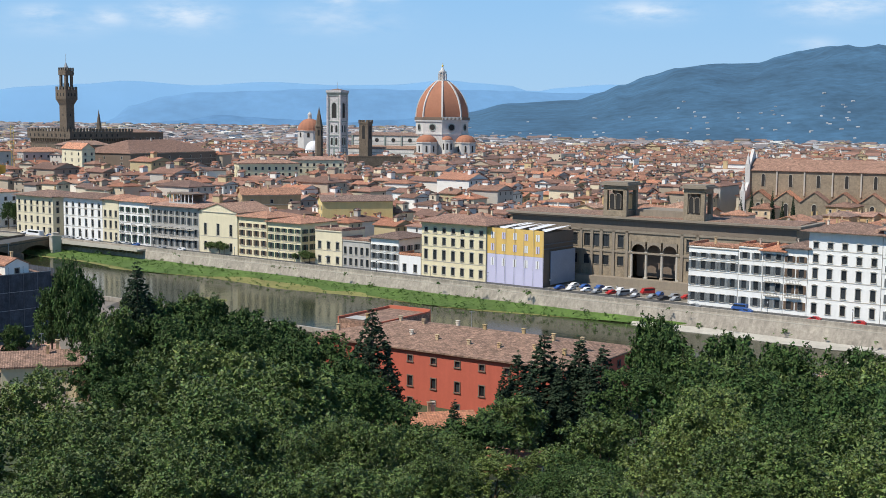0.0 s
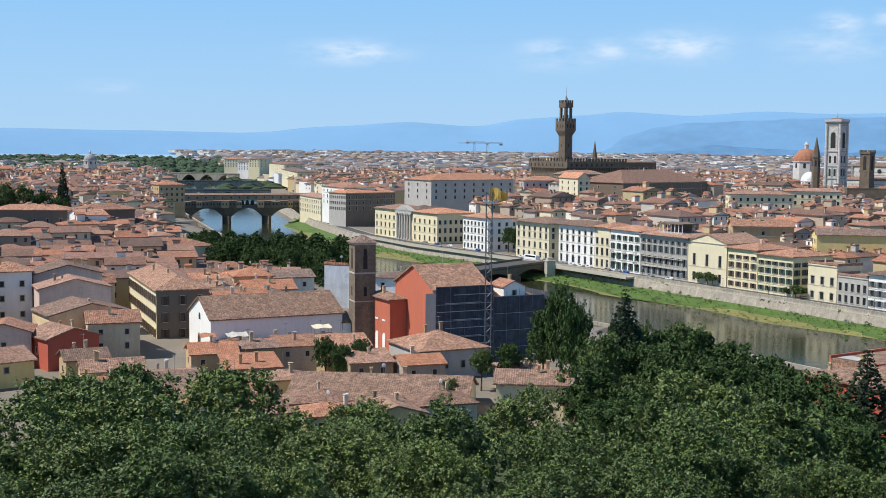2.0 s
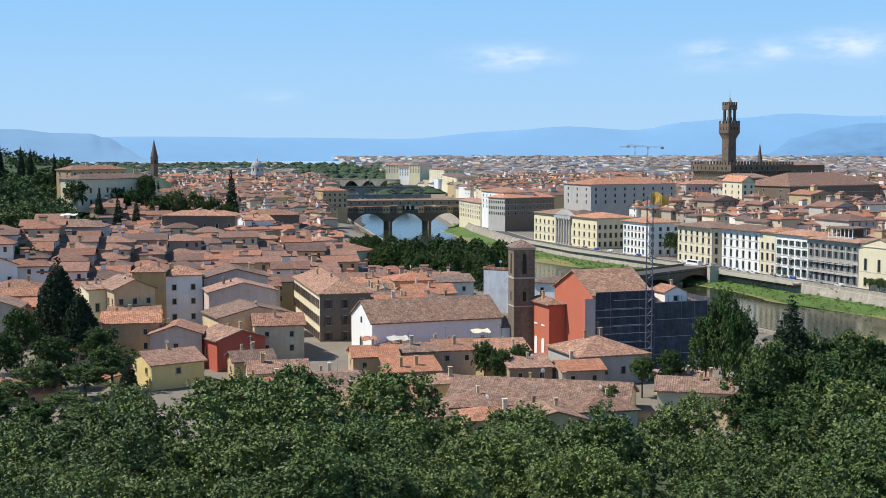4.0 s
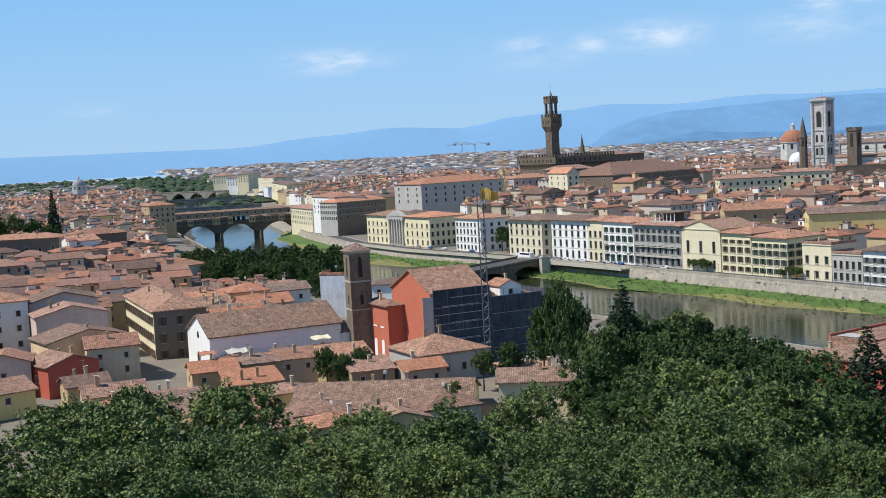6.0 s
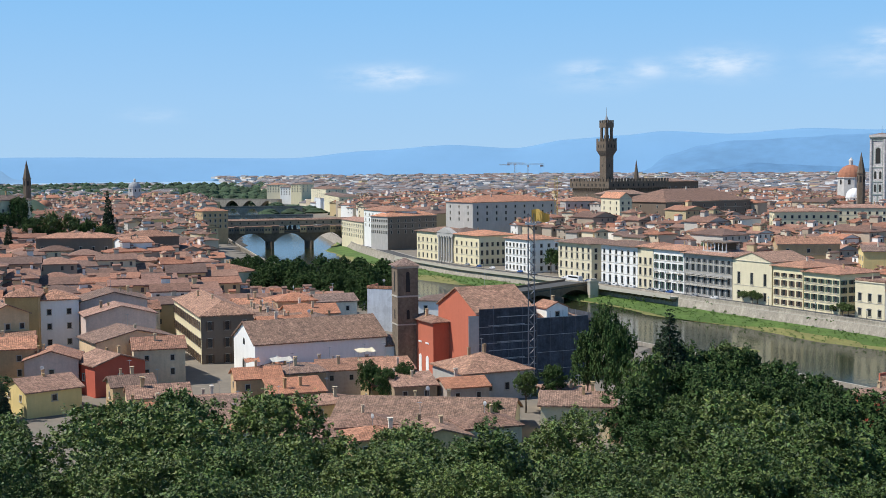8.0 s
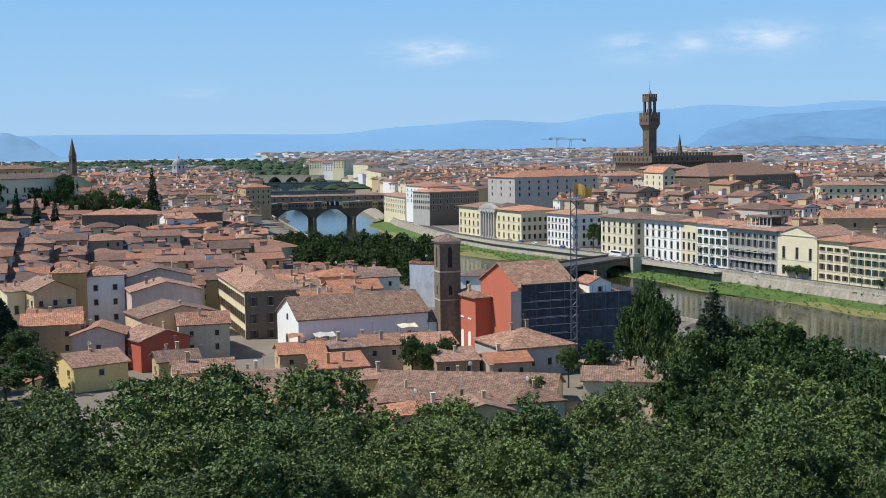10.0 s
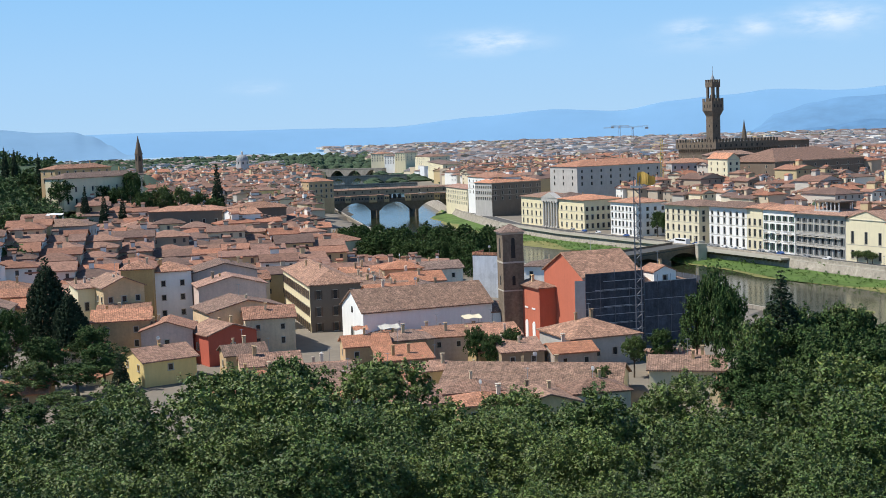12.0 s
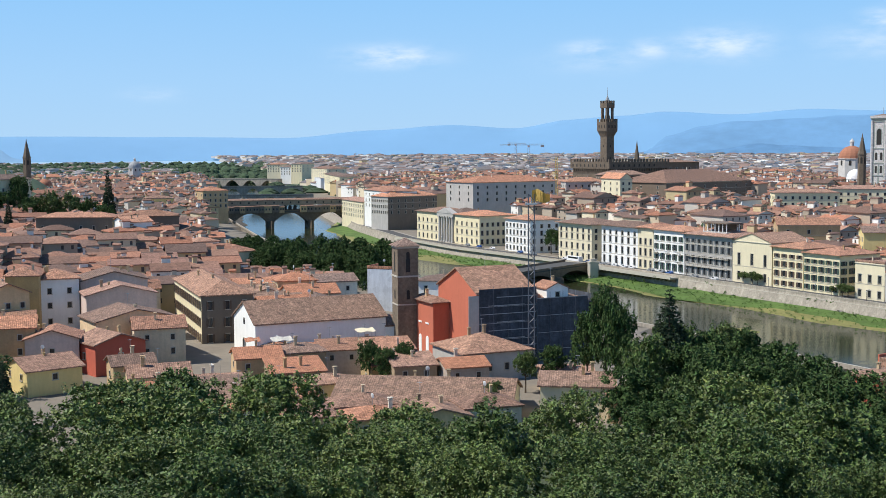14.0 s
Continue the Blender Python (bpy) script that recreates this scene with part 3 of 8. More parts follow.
# ---- trees ----
def leaf_cloud(blobs, n, size, seed, flat=1.0, droop=0.0, spray=30, reach=.32):
    """Leaves, one triangle each, in loose sprays over the outsides of overlapping blobs (x, y, z, radius)."""
    g = np.random.default_rng(seed)
    B = np.array(blobs, float)
    wgt = B[:, 3] ** 2
    m = max(8, n // spray)
    k = g.choice(len(B), m, p=wgt / wgt.sum())
    d = g.normal(size=(m, 3))
    d /= np.linalg.norm(d, axis=1, keepdims=True)
    d[:, 2] = np.where(d[:, 2] < -.35, -d[:, 2], d[:, 2])
    r = B[k, 3] * (1.10 - .42 * g.random(m) ** 1.5) + reach * g.normal(size=m) * .5
    p = B[k, :3] + d * r[:, None] * np.array([1, 1, flat])
    inside = np.zeros(m, bool)
    for b in B:
        q = (p - b[:3]) / np.array([1, 1, flat])
        inside |= np.linalg.norm(q, axis=1) < b[3] * .62
    p, d = p[~inside], d[~inside]
    m = len(p)
    # each spray is a twig that points outwards and up, with its leaves along it
    way = d * .7 + np.array([0, 0, .55]) + g.normal(size=(m, 3)) * .35
    way /= np.linalg.norm(way, axis=1, keepdims=True)
    span = reach * (.5 + 1.1 * g.random(m) ** 1.6)
    j = np.repeat(np.arange(m), spray)
    n = len(j)
    along = g.random(n) - .35
    d = d[j]
    p = p[j] + way[j] * (along * span[j] * 1.5)[:, None] + g.normal(size=(n, 3)) * (span[j] * (.55 - .4 * np.maximum(along, 0)))[:, None] * np.array([1, 1, .8])
    nrm = d * .7 + g.normal(size=(n, 3)) * .75 + np.array([0, 0, .45])
    nrm /= np.linalg.norm(nrm, axis=1, keepdims=True)
    t = np.cross(nrm, g.normal(size=(n, 3)))
    t[:, 2] -= droop
    t /= np.linalg.norm(t, axis=1, keepdims=True)
    b2 = np.cross(nrm, t)
    s = size * (.55 + .9 * g.random(n))[:, None]
    fold = nrm * s * .18
    V = np.stack([p + t * s * 1.15, p - b2 * s * .62 - t * s * .7 + fold, p + b2 * s * .62 - t * s * .7 - fold], 1).reshape(-1, 3)
    F = np.arange(n * 3).reshape(n, 3)
    return V, F


def mesh_of(name, V, F, material):
    me = bpy.data.meshes.new(name)
    me.vertices.add(len(V))
    me.vertices.foreach_set("co", V.astype(np.float32).ravel())
    me.loops.add(F.size)
    me.loops.foreach_set("vertex_index", F.astype(np.int32).ravel())
    me.polygons.add(len(F))
    me.polygons.foreach_set("loop_start", np.arange(0, F.size, F.shape[1], dtype=np.int32))
    me.update(calc_edges=True)
    me.validate()
    me.materials.append(material)
    return me


def limb(bm, a, b, r0, r1, n=7):
    a, b = Vector(a), Vector(b)
    q = (b - a).to_track_quat("Z", "Y")
    ra = [bm.verts.new(a + q @ Vector((r0 * math.cos(6.2832 * i / n), r0 * math.sin(6.2832 * i / n), 0))) for i in range(n)]
    rb = [bm.verts.new(b + q @ Vector((r1 * math.cos(6.2832 * i / n), r1 * math.sin(6.2832 * i / n), 0))) for i in range(n)]
    for i in range(n):
        bm.faces.new((ra[i], ra[(i + 1) % n], rb[(i + 1) % n], rb[i]))
    return bm


_trees = {}


def broadleaf(seed, R=5.5, H=13.0, leaves=11000, size=.27, material=None):
    """Trunk mesh and crown mesh of a spreading tree of height H and crown radius R, standing at 0."""
    key = (seed, R, H, leaves, size, material.name)
    if key in _trees:
        return _trees[key]
    r = random.Random(seed)
    bm = bmesh.new()
    fork = H * .38
    limb(bm, (0, 0, -1.5), (0.1, 0, fork * .6), R * .075, R * .055)
    limb(bm, (0.1, 0, fork * .6), (0, .1, fork), R * .055, R * .045)
    blobs = [(0, 0, H * .62, R * .56)]
    for i in range(30):
        a = 2.4 * i + r.random()
        rad = R * (.30 + .50 * r.random())
        z = H * (.45 + .40 * r.random()) - (rad / R) ** 2 * H * .10
        br = R * (.14 + .15 * r.random())
        blobs.append((rad * math.cos(a), rad * math.sin(a), z, br))
        if i < 8:
            limb(bm, (0, .1, fork), (rad * .75 * math.cos(a), rad * .75 * math.sin(a), z - .2), R * .032, R * .008, 5)
    for i in range(18):
        a = 1.9 * i + r.random()
        rad = R * .62 * r.random()
        blobs.append((rad * math.cos(a), rad * math.sin(a), H * (.77 + .12 * r.random()), R * (.12 + .14 * r.random())))
    me = bpy.data.meshes.new("trunk")
    bm.to_mesh(me)
    bm.free()
    me.materials.append(bark_m)
    V, F = leaf_cloud(blobs, leaves, size, seed, reach=max(.30, size * 2.6))
    _trees[key] = (me, mesh_of("crown", V, F, material))
    return _trees[key]


def conifer(seed, R, H, leaves, size, material, column=False):
    key = (seed, R, H, leaves, size, material.name, column)
    if key in _trees:
        return _trees[key]
    r = random.Random(seed)
    bm = limb(bmesh.new(), (0, 0, -1), (0, 0, H * .95), R * .12 + .08, .03)
    blobs = []
    if column:
        n = max(10, int(H / R * 2.2))
        for i in range(n):
            f = i / (n - 1)
            rad = R * (min(1, .55 + 2.2 * f) if f < .2 else 1) * (1 - max(0, f - .35) / .65) ** .8
            a = r.random() * 6.28
            blobs.append((rad * .15 * math.cos(a), rad * .15 * math.sin(a), H * (.05 + .9 * f), max(rad * .95, R * .12)))
    else:
        n = int(H * 1.1)
        for i in range(n):
            f = i / (n - 1)
            rad = R * (1 - f) ** .85 + .15
            for j in range(5):
                a = 1.2566 * j + i * .9 + r.random() * .5
                q = rad * (.55 + .25 * r.random())
                blobs.append((q * math.cos(a), q * math.sin(a), H * (.1 + .87 * f) - q * .18, rad * .47 + .15))
            limb(bm, (0, 0, H * (.1 + .87 * f)), (rad * .8 * math.cos(i * .9), rad * .8 * math.sin(i * .9), H * (.1 + .87 * f) - .3), .08, .02, 4)
    me = bpy.data.meshes.new("trunk")
    bm.to_mesh(me)
    bm.free()
    me.materials.append(bark_m)
    V, F = leaf_cloud(blobs, leaves, size, seed, flat=1.5 if column else 1.15, spray=6, reach=max(.12, size * .7))
    _trees[key] = (me, mesh_of("crown", V, F, material))
    return _trees[key]


def plant(pair, x, y, z, turn, scale, label, name="tree", category="tree", group=""):
    ob = new(name)
    ob.matrix_basis = Matrix.LocRotScale((x, y, z), Euler((0, 0, turn)), scale if isinstance(scale, tuple) else (scale,) * 3)
    tagged(ob, label, category, group)
    for k, me in zip(("trunk", "crown"), pair):
        new(k, me).parent = ob
    return ob


def polar(yaw, D):
    return (-D * math.sin(radians(yaw)), D * math.cos(radians(yaw)))


# ---- ground, river, quays ----
def smooth(a, b, x):
    t = min(1, max(0, (x - a) / (b - a)))
    return t * t * (3 - 2 * t)


STREET = -2.8      # level of the riverside street
FAR_WALL = [(900, -245), (420, 121), (126, 345), (-177, 576), (-294, 655), (-363, 716), (-452, 823), (-530, 928), (-700, 1165), (-860, 1415), (-1080, 1690), (-1300, 1960), (-1560, 2300)]
NEAR_WALL = [(830, -340), (348, 26), (53, 250), (-250, 481), (-330, 545), (-420, 640), (-570, 820), (-770, 1105), (-950, 1355), (-1230, 1700), (-1470, 2010), (-1750, 2350)]


def side_of(line, x, y):
    """Signed distance from a polyline: positive on the town side (to the right when walking downstream)."""
    best, sg = 1e9, 1
    for (x0, y0), (x1, y1) in zip(line, line[1:]):
        dx, dy = x1 - x0, y1 - y0
        t = max(0, min(1, ((x - x0) * dx + (y - y0) * dy) / (dx * dx + dy * dy)))
        ex, ey = x - x0 - t * dx, y - y0 - t * dy
        d = math.hypot(ex, ey)
        if d < best:
            best, sg = d, (1 if dx * ey - dy * ex < 0 else -1)
    return best * sg


def hill_z(x, y):
    """Height of the ground on this side of the river."""
    D = math.hypot(x, y)
    back = 54.2 - 19 * smooth(2.5, 24, D) - 13 * smooth(24, 95, D) - 18 * smooth(75, 205, D)
    if y < -1:
        back = max(back, 54.2 - .12 * D)
    z = back
    for hx, hy, h, r in ((-600, 400, 42, 260), (-430, 250, 40, 190), (-860, 590, 34, 260), (-345, 120, 24, 150), (-377, 414, 11, 115)):
        d = math.hypot(x - hx, y - hy)
        z = max(z, 1 + h * (1 - smooth(.08 * r, r, d)))
    near = -side_of(NEAR_WALL, x, y)
    return max(.3, z * smooth(-5, 75, near) + .5 * (1 - smooth(-5, 75, near)))


ground = Soup()
# the town side: one level sheet to the horizon, rising a little far off
inner = FAR_WALL + [(-1760, 2600)]
sections = 46


def town_z(x, y):
    D = math.hypot(x, y)
    low = STREET * (1 - smooth(45, 130, abs(side_of(FAR_WALL, x, y)))) if D < 2400 else 0
    return low + 26 * smooth(2200, 4800, D)


outer = []
for i, (x, y) in enumerate(inner):
    a0 = math.degrees(math.atan2(-x, y))
    outer.append(polar(a0 if i else -120, 4950))
cols = []
for (x, y), (X, Y) in zip(inner, outer):
    cols.append([(x + (X - x) * (k / sections) ** 2.0, y + (Y - y) * (k / sections) ** 2.0) for k in range(sections + 1)])
for c0, c1 in zip(cols, cols[1:]):
    for k in range(sections):
        q = (c0[k], c0[k + 1], c1[k + 1], c1[k])
        ground.face([(px, py, town_z(px, py)) for px, py in q], 0)
# this side: hillside and level quarter
step = 14
for gx in range(-72, 36):
    for gy in range(-20, 72):
        x, y = gx * step, gy * step
        cs = [(x, y), (x + step, y), (x + step, y + step), (x, y + step)]
        if all(side_of(NEAR_WALL, *c) > 2 for c in cs):
            continue
        pts = []
        for c in cs:
            d = side_of(NEAR_WALL, *c)
            pts.append((c[0], c[1], hill_z(*c) if d <= 2 else -10.5))
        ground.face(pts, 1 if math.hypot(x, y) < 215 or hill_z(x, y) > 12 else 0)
far_l = [(-1008, 1000), (-1008, -280), (-4900, -280), (-4900, 1000)]
ground.face([(x, y, .2) for x, y in far_l], 0)
ground.face([(x, y, .2) for x, y in ((-1000, 1008), (-4900, 1008), (-3400, 3600), (-2600, 4200), (-1750, 2350), (-1470, 2010), (-1230, 1700), (-950, 1355), (-770, 1105), (-700, 1008))], 0)
ground.face([(x, y, .2) for x, y in ((-1750, 2350), (-2600, 4200), (-2450, 4300), (-1560, 2300))], 0)
ground.face([(-4900, -4900, -11.2), (4900, -4900, -11.2), (4900, 4900, -11.2), (-4900, 4900, -11.2)], 1)
ground.face([(-4900, -4900, .2), (4900, -4900, .2), (4900, -280, .2), (-4900, -280, .2)], 0)
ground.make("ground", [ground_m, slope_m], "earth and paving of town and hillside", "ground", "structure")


def ribbon(line, off0, z0, off1, z1, sp, mi, i0=0, i1=None):
    """A strip along a polyline between two offsets (positive: to the town side) and heights."""
    pts = line[i0:i1]
    nrm = []
    for i in range(len(pts)):
        a, b = pts[max(0, i - 1)], pts[min(len(pts) - 1, i + 1)]
        l = math.hypot(b[0] - a[0], b[1] - a[1])
        nrm.append(((b[1] - a[1]) / l, -(b[0] - a[0]) / l))
    for i in range(len(pts) - 1):
        q = []
        for j, off, z in ((i, off0, z0), (i + 1, off0, z0), (i + 1, off1, z1), (i, off1, z1)):
            q.append((pts[j][0] + nrm[j][0] * off, pts[j][1] + nrm[j][1] * off, z))
        sp.face(q, mi)


def dense(line, step=12.0):
    out = []
    for (x0, y0), (x1, y1) in zip(line, line[1:]):
        n = max(1, int(math.hypot(x1 - x0, y1 - y0) / step))
        out += [(x0 + (x1 - x0) * i / n, y0 + (y1 - y0) * i / n) for i in range(n)]
    return out + [line[-1]]


water = Soup()
fw = dense(FAR_WALL[:13], 60)
nw = dense(NEAR_WALL[:12], 60)
m_ = 60
for i in range(m_):
    def pick(line, f):
        k = f * (len(line) - 1)
        j = min(int(k), len(line) - 2)
        t = k - j
        return (line[j][0] + (line[j + 1][0] - line[j][0]) * t, line[j][1] + (line[j + 1][1] - line[j][1]) * t)
    a, b, c, d = pick(nw, i / m_), pick(nw, (i + 1) / m_), pick(fw, (i + 1) / m_), pick(fw, i / m_)
    water.mesh_part([(*q, -8.8) for q in (a, d, c, b)], [(0, 1, 2, 3)], 0)
water.make("river", [water_m], "slow green-brown river with soft ripples", "river", "structure")

quay = Soup()
ribbon(FAR_WALL, -2.6, -9.6, 0, STREET, quay, 0)
ribbon(FAR_WALL, 0, STREET, 0, STREET + 1.05, quay, 0)
ribbon(FAR_WALL, 0, STREET + 1.05, .55, STREET + 1.05, quay, 1)
ribbon(FAR_WALL, .55, STREET + 1.05, .55, STREET, quay, 0)
quay.make("quay_wall", [quay_m, trim_m], "tall weathered stone river wall with a parapet", "river wall", "structure")
nq = Soup()
ribbon(NEAR_WALL, 2.0, -9.8, 0, .6, nq, 0)
ribbon(NEAR_WALL, 0, .6, 0, 1.6, nq, 0)
ribbon(NEAR_WALL, 0, 1.6, -.5, 1.6, nq, 1)
ribbon(NEAR_WALL, -.5, 1.6, -.5, .3, nq, 0)
nq.make("quay_wall_near", [quay_m, trim_m], "stone river wall below the hillside quarter", "river wall", "structure")
road = Soup()
ribbon(FAR_WALL, .6, STREET + .06, 3.2, STREET + .06, road, 1, 0, 9)
ribbon(FAR_WALL, 3.2, STREET + .06, 3.2, STREET + -.06, road, 1, 0, 9)
ribbon(FAR_WALL, 3.2, STREET + .02, 11.5, STREET + .02, road, 0, 0, 9)
ribbon(FAR_WALL, 11.5, STREET + .1, 13.2, STREET + .1, road, 1, 0, 9)
road.make("road", [asphalt_m, paving_m], "riverside asphalt road with paved footways", "road", "structure")


# grassy foreshore under the far wall, with an uneven edge
def foreshore(s0, s1, width, name, label, sp, mi, z_in, z_out, off=-2.0, seed=1):
    line = dense(FAR_WALL[2:8], 6)
    total = len(line)
    i0, i1 = int(s0 * total), int(s1 * total)
    pts = []
    for i in range(i0, min(i1, total - 1)):
        a, b = line[i], line[i + 1]
        l = math.hypot(b[0] - a[0], b[1] - a[1])
        nx, ny = (b[1] - a[1]) / l, -(b[0] - a[0]) / l
        f = (i - i0) / max(1, i1 - i0)
        w = width * (.75 + .5 * noise.noise(Vector((i * .11, seed * 9.1, 0)))) * min(1, 8 * f, 8 * (1 - f) + .05)
        row = [(a[0] + nx * (off - w * k / 4), a[1] + ny * (off - w * k / 4), z_in + (z_out - z_in) * (k / 4) + .25 * noise.noise(Vector((i * .4, k * 1.7, seed)))) for k in range(5)]
        pts.append(row)
    for r0, r1 in zip(pts, pts[1:]):
        for k in range(4):
            sp.face([r0[k], r1[k], r1[k + 1], r0[k + 1]], mi)

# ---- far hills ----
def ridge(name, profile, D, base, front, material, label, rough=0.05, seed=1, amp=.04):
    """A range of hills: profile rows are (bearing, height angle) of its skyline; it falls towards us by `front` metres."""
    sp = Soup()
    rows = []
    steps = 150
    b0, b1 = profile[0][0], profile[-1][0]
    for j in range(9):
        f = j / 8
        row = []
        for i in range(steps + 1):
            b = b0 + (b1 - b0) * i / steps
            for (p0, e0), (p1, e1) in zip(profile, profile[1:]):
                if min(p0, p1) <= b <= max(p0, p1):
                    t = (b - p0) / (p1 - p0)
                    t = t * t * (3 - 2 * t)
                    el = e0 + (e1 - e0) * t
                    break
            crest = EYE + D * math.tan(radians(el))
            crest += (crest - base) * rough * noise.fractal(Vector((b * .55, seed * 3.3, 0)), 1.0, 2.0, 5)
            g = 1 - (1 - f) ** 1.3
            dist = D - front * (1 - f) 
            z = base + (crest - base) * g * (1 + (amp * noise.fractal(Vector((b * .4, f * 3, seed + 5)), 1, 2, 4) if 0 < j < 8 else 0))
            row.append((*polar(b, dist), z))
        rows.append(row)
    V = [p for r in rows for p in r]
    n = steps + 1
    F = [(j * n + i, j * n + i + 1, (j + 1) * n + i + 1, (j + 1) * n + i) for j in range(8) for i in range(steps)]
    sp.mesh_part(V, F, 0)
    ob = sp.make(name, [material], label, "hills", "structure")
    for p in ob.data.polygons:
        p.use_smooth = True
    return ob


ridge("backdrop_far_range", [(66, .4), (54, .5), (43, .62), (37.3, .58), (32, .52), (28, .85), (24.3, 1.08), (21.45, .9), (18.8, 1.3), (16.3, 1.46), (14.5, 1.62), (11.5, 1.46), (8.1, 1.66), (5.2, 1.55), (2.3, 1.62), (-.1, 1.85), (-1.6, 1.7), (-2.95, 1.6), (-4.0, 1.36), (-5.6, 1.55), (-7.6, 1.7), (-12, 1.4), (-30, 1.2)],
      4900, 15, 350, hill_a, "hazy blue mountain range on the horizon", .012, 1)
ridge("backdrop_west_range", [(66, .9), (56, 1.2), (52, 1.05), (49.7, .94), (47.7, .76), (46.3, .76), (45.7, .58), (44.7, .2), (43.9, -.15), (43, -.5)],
      4780, 15, 300, hill_a2, "haze-blue mountain spur beyond the villa hill", .02, 6)
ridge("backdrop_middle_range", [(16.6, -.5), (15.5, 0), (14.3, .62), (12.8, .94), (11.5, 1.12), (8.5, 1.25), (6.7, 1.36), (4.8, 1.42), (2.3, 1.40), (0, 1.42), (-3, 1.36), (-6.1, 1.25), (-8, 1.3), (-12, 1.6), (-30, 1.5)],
      4750, 12, 350, hill_b, "haze-blue middle hills behind the town", .03, 2)
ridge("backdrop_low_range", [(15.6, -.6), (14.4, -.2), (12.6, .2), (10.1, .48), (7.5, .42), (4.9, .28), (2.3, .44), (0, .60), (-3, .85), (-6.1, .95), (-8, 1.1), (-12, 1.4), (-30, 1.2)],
      4640, 12, 300, hill_d, "darker haze-blue low hills at the edge of the plain", .03, 7)
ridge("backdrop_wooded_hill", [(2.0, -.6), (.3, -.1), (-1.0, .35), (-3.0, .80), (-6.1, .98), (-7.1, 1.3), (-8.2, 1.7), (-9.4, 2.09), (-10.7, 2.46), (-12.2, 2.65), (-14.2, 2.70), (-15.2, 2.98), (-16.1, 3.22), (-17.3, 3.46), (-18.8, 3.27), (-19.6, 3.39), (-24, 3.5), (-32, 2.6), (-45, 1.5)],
      4400, 10, 1700, hill_c, "wooded hill above the town, blue-green with haze", .016, 3, .10)
ridge("backdrop_left_hill", [(66, 2.6), (56, 1.0), (50.5, -.1), (48.7, -.45), (46.5, -.6), (45, -.8), (43.5, -1.2), (42, -1.9)], 1050, 5, 330, wood_far, "wooded hill at the town's edge", .06, 4)

# houses scattered over the wooded hill
dots = Soup()
g7 = random.Random(77)
hill = bpy.data.objects["backdrop_wooded_hill"].data
slopes = [[hill.vertices[k].co.copy() for k in p.vertices] for p in hill.polygons if p.index < 150 * 3]
for i in range(210):
    q = slopes[int(len(slopes) * g7.random() ** 3.0)]
    fa, fb = g7.random(), g7.random()
    c = q[0].lerp(q[1], fa).lerp(q[3].lerp(q[2], fa), fb)
    x, y, zz = c
    yaw = math.degrees(math.atan2(-x, y))
    if yaw < -25 or yaw > -1:
        continue
    s_, q_, w_ = g7.uniform(2, 4.5), g7.uniform(.8, 2.2), 2.5
    tn = g7.uniform(-.5, .5)
    ct, st_ = math.cos(tn), math.sin(tn)
    base = [(x + ct * a - st_ * b, y + st_ * a + ct * b) for a, b in ((-s_, -w_), (s_, -w_), (s_, w_), (-s_, w_))]
    zb, zt = zz - 6, zz + q_
    dots.mesh_part([(a, b, zb) for a, b in base] + [(a, b, zt) for a, b in base], [(0, 1, 5, 4), (1, 2, 6, 5), (2, 3, 7, 6), (3, 0, 4, 7)], 0)
    mx, my = (base[0][0] + base[3][0]) / 2, (base[0][1] + base[3][1]) / 2
    nx, ny = (base[1][0] + base[2][0]) / 2, (base[1][1] + base[2][1]) / 2
    dots.mesh_part([(a, b, zt) for a, b in base] + [(mx, my, zt + 1), (nx, ny, zt + 1)], [(0, 1, 5, 4), (2, 3, 4, 5), (1, 2, 5), (3, 0, 4)], 1)
dots.make("hill_houses", [hazy_m, hazy_m], "small haze-pale houses scattered on the far hillside", "houses", "stuff")

# ---- houses along the far quay ----
A2, DQ = Vector((130.0, 356.0)), Vector((-.797, .604))


def quay_pt(s, back=0.0):
    p = A2 + DQ * s + Vector((.604, .797)) * back
    return (p.x, p.y)


R4 = ((1.2, 2.2), (5.6, 2.3), (10.0, 2.2), (14.0, 1.6))
R3 = ((1.0, 2.4), (5.4, 2.4), (9.8, 2.0))
QUAY = "houses along the river"


def quay_house(s0, s1, eave, label, **k):
    """s0..s1: from its right to its left end along the quay."""
    depth = k.pop("depth", 16)
    back = k.pop("back", 0.0)
    z0 = k.pop("z0", STREET + .1)
    f = (eave - z0) / (eave - z0 + k.pop("kept", STREET))
    k["rows"] = tuple((a * f, b * f) for a, b in k["rows"])
    k.setdefault("win_w", 1.6)
    k.setdefault("over", 1.2)
    return house(label, quay_pt(s1, back), quay_pt(s0, back), depth, z0, eave, group=QUAY, **k)


quay_house(-38.5, 1.0, 25.4, "tall white palace with grey shutters on the quay", wall=white_w, over=1.8, cols=8, rows=R4 + ((18.2, 1.8),), style="s", shutter=shut_grey, side=4)
quay_house(1.2, 23.3, 23.7, "tall white hotel with pedimented windows and broad eaves", wall=white_w, cols=5, rows=((1.0, 2.6), (5.6, 2.9), (10.6, 2.6), (15.0, 2.0), (18.9, 1.5)), style="p", rise=2.6, over=2.1, left=3, win_w=1.5)
quay_house(23.5, 30.9, 18.1, "narrow white house with a small roof terrace", wall=white_w, cols=2, rows=R4, style="s", shutter=shut_brown, rise=1.6, depth=13)
quay_house(31.1, 37.7, 16.7, "narrow white house with balconies and an orange roof", wall=white_w, cols=2, rows=R4, style="s", shutter=shut_grey, roof=roof_new, rise=1.6, depth=12)
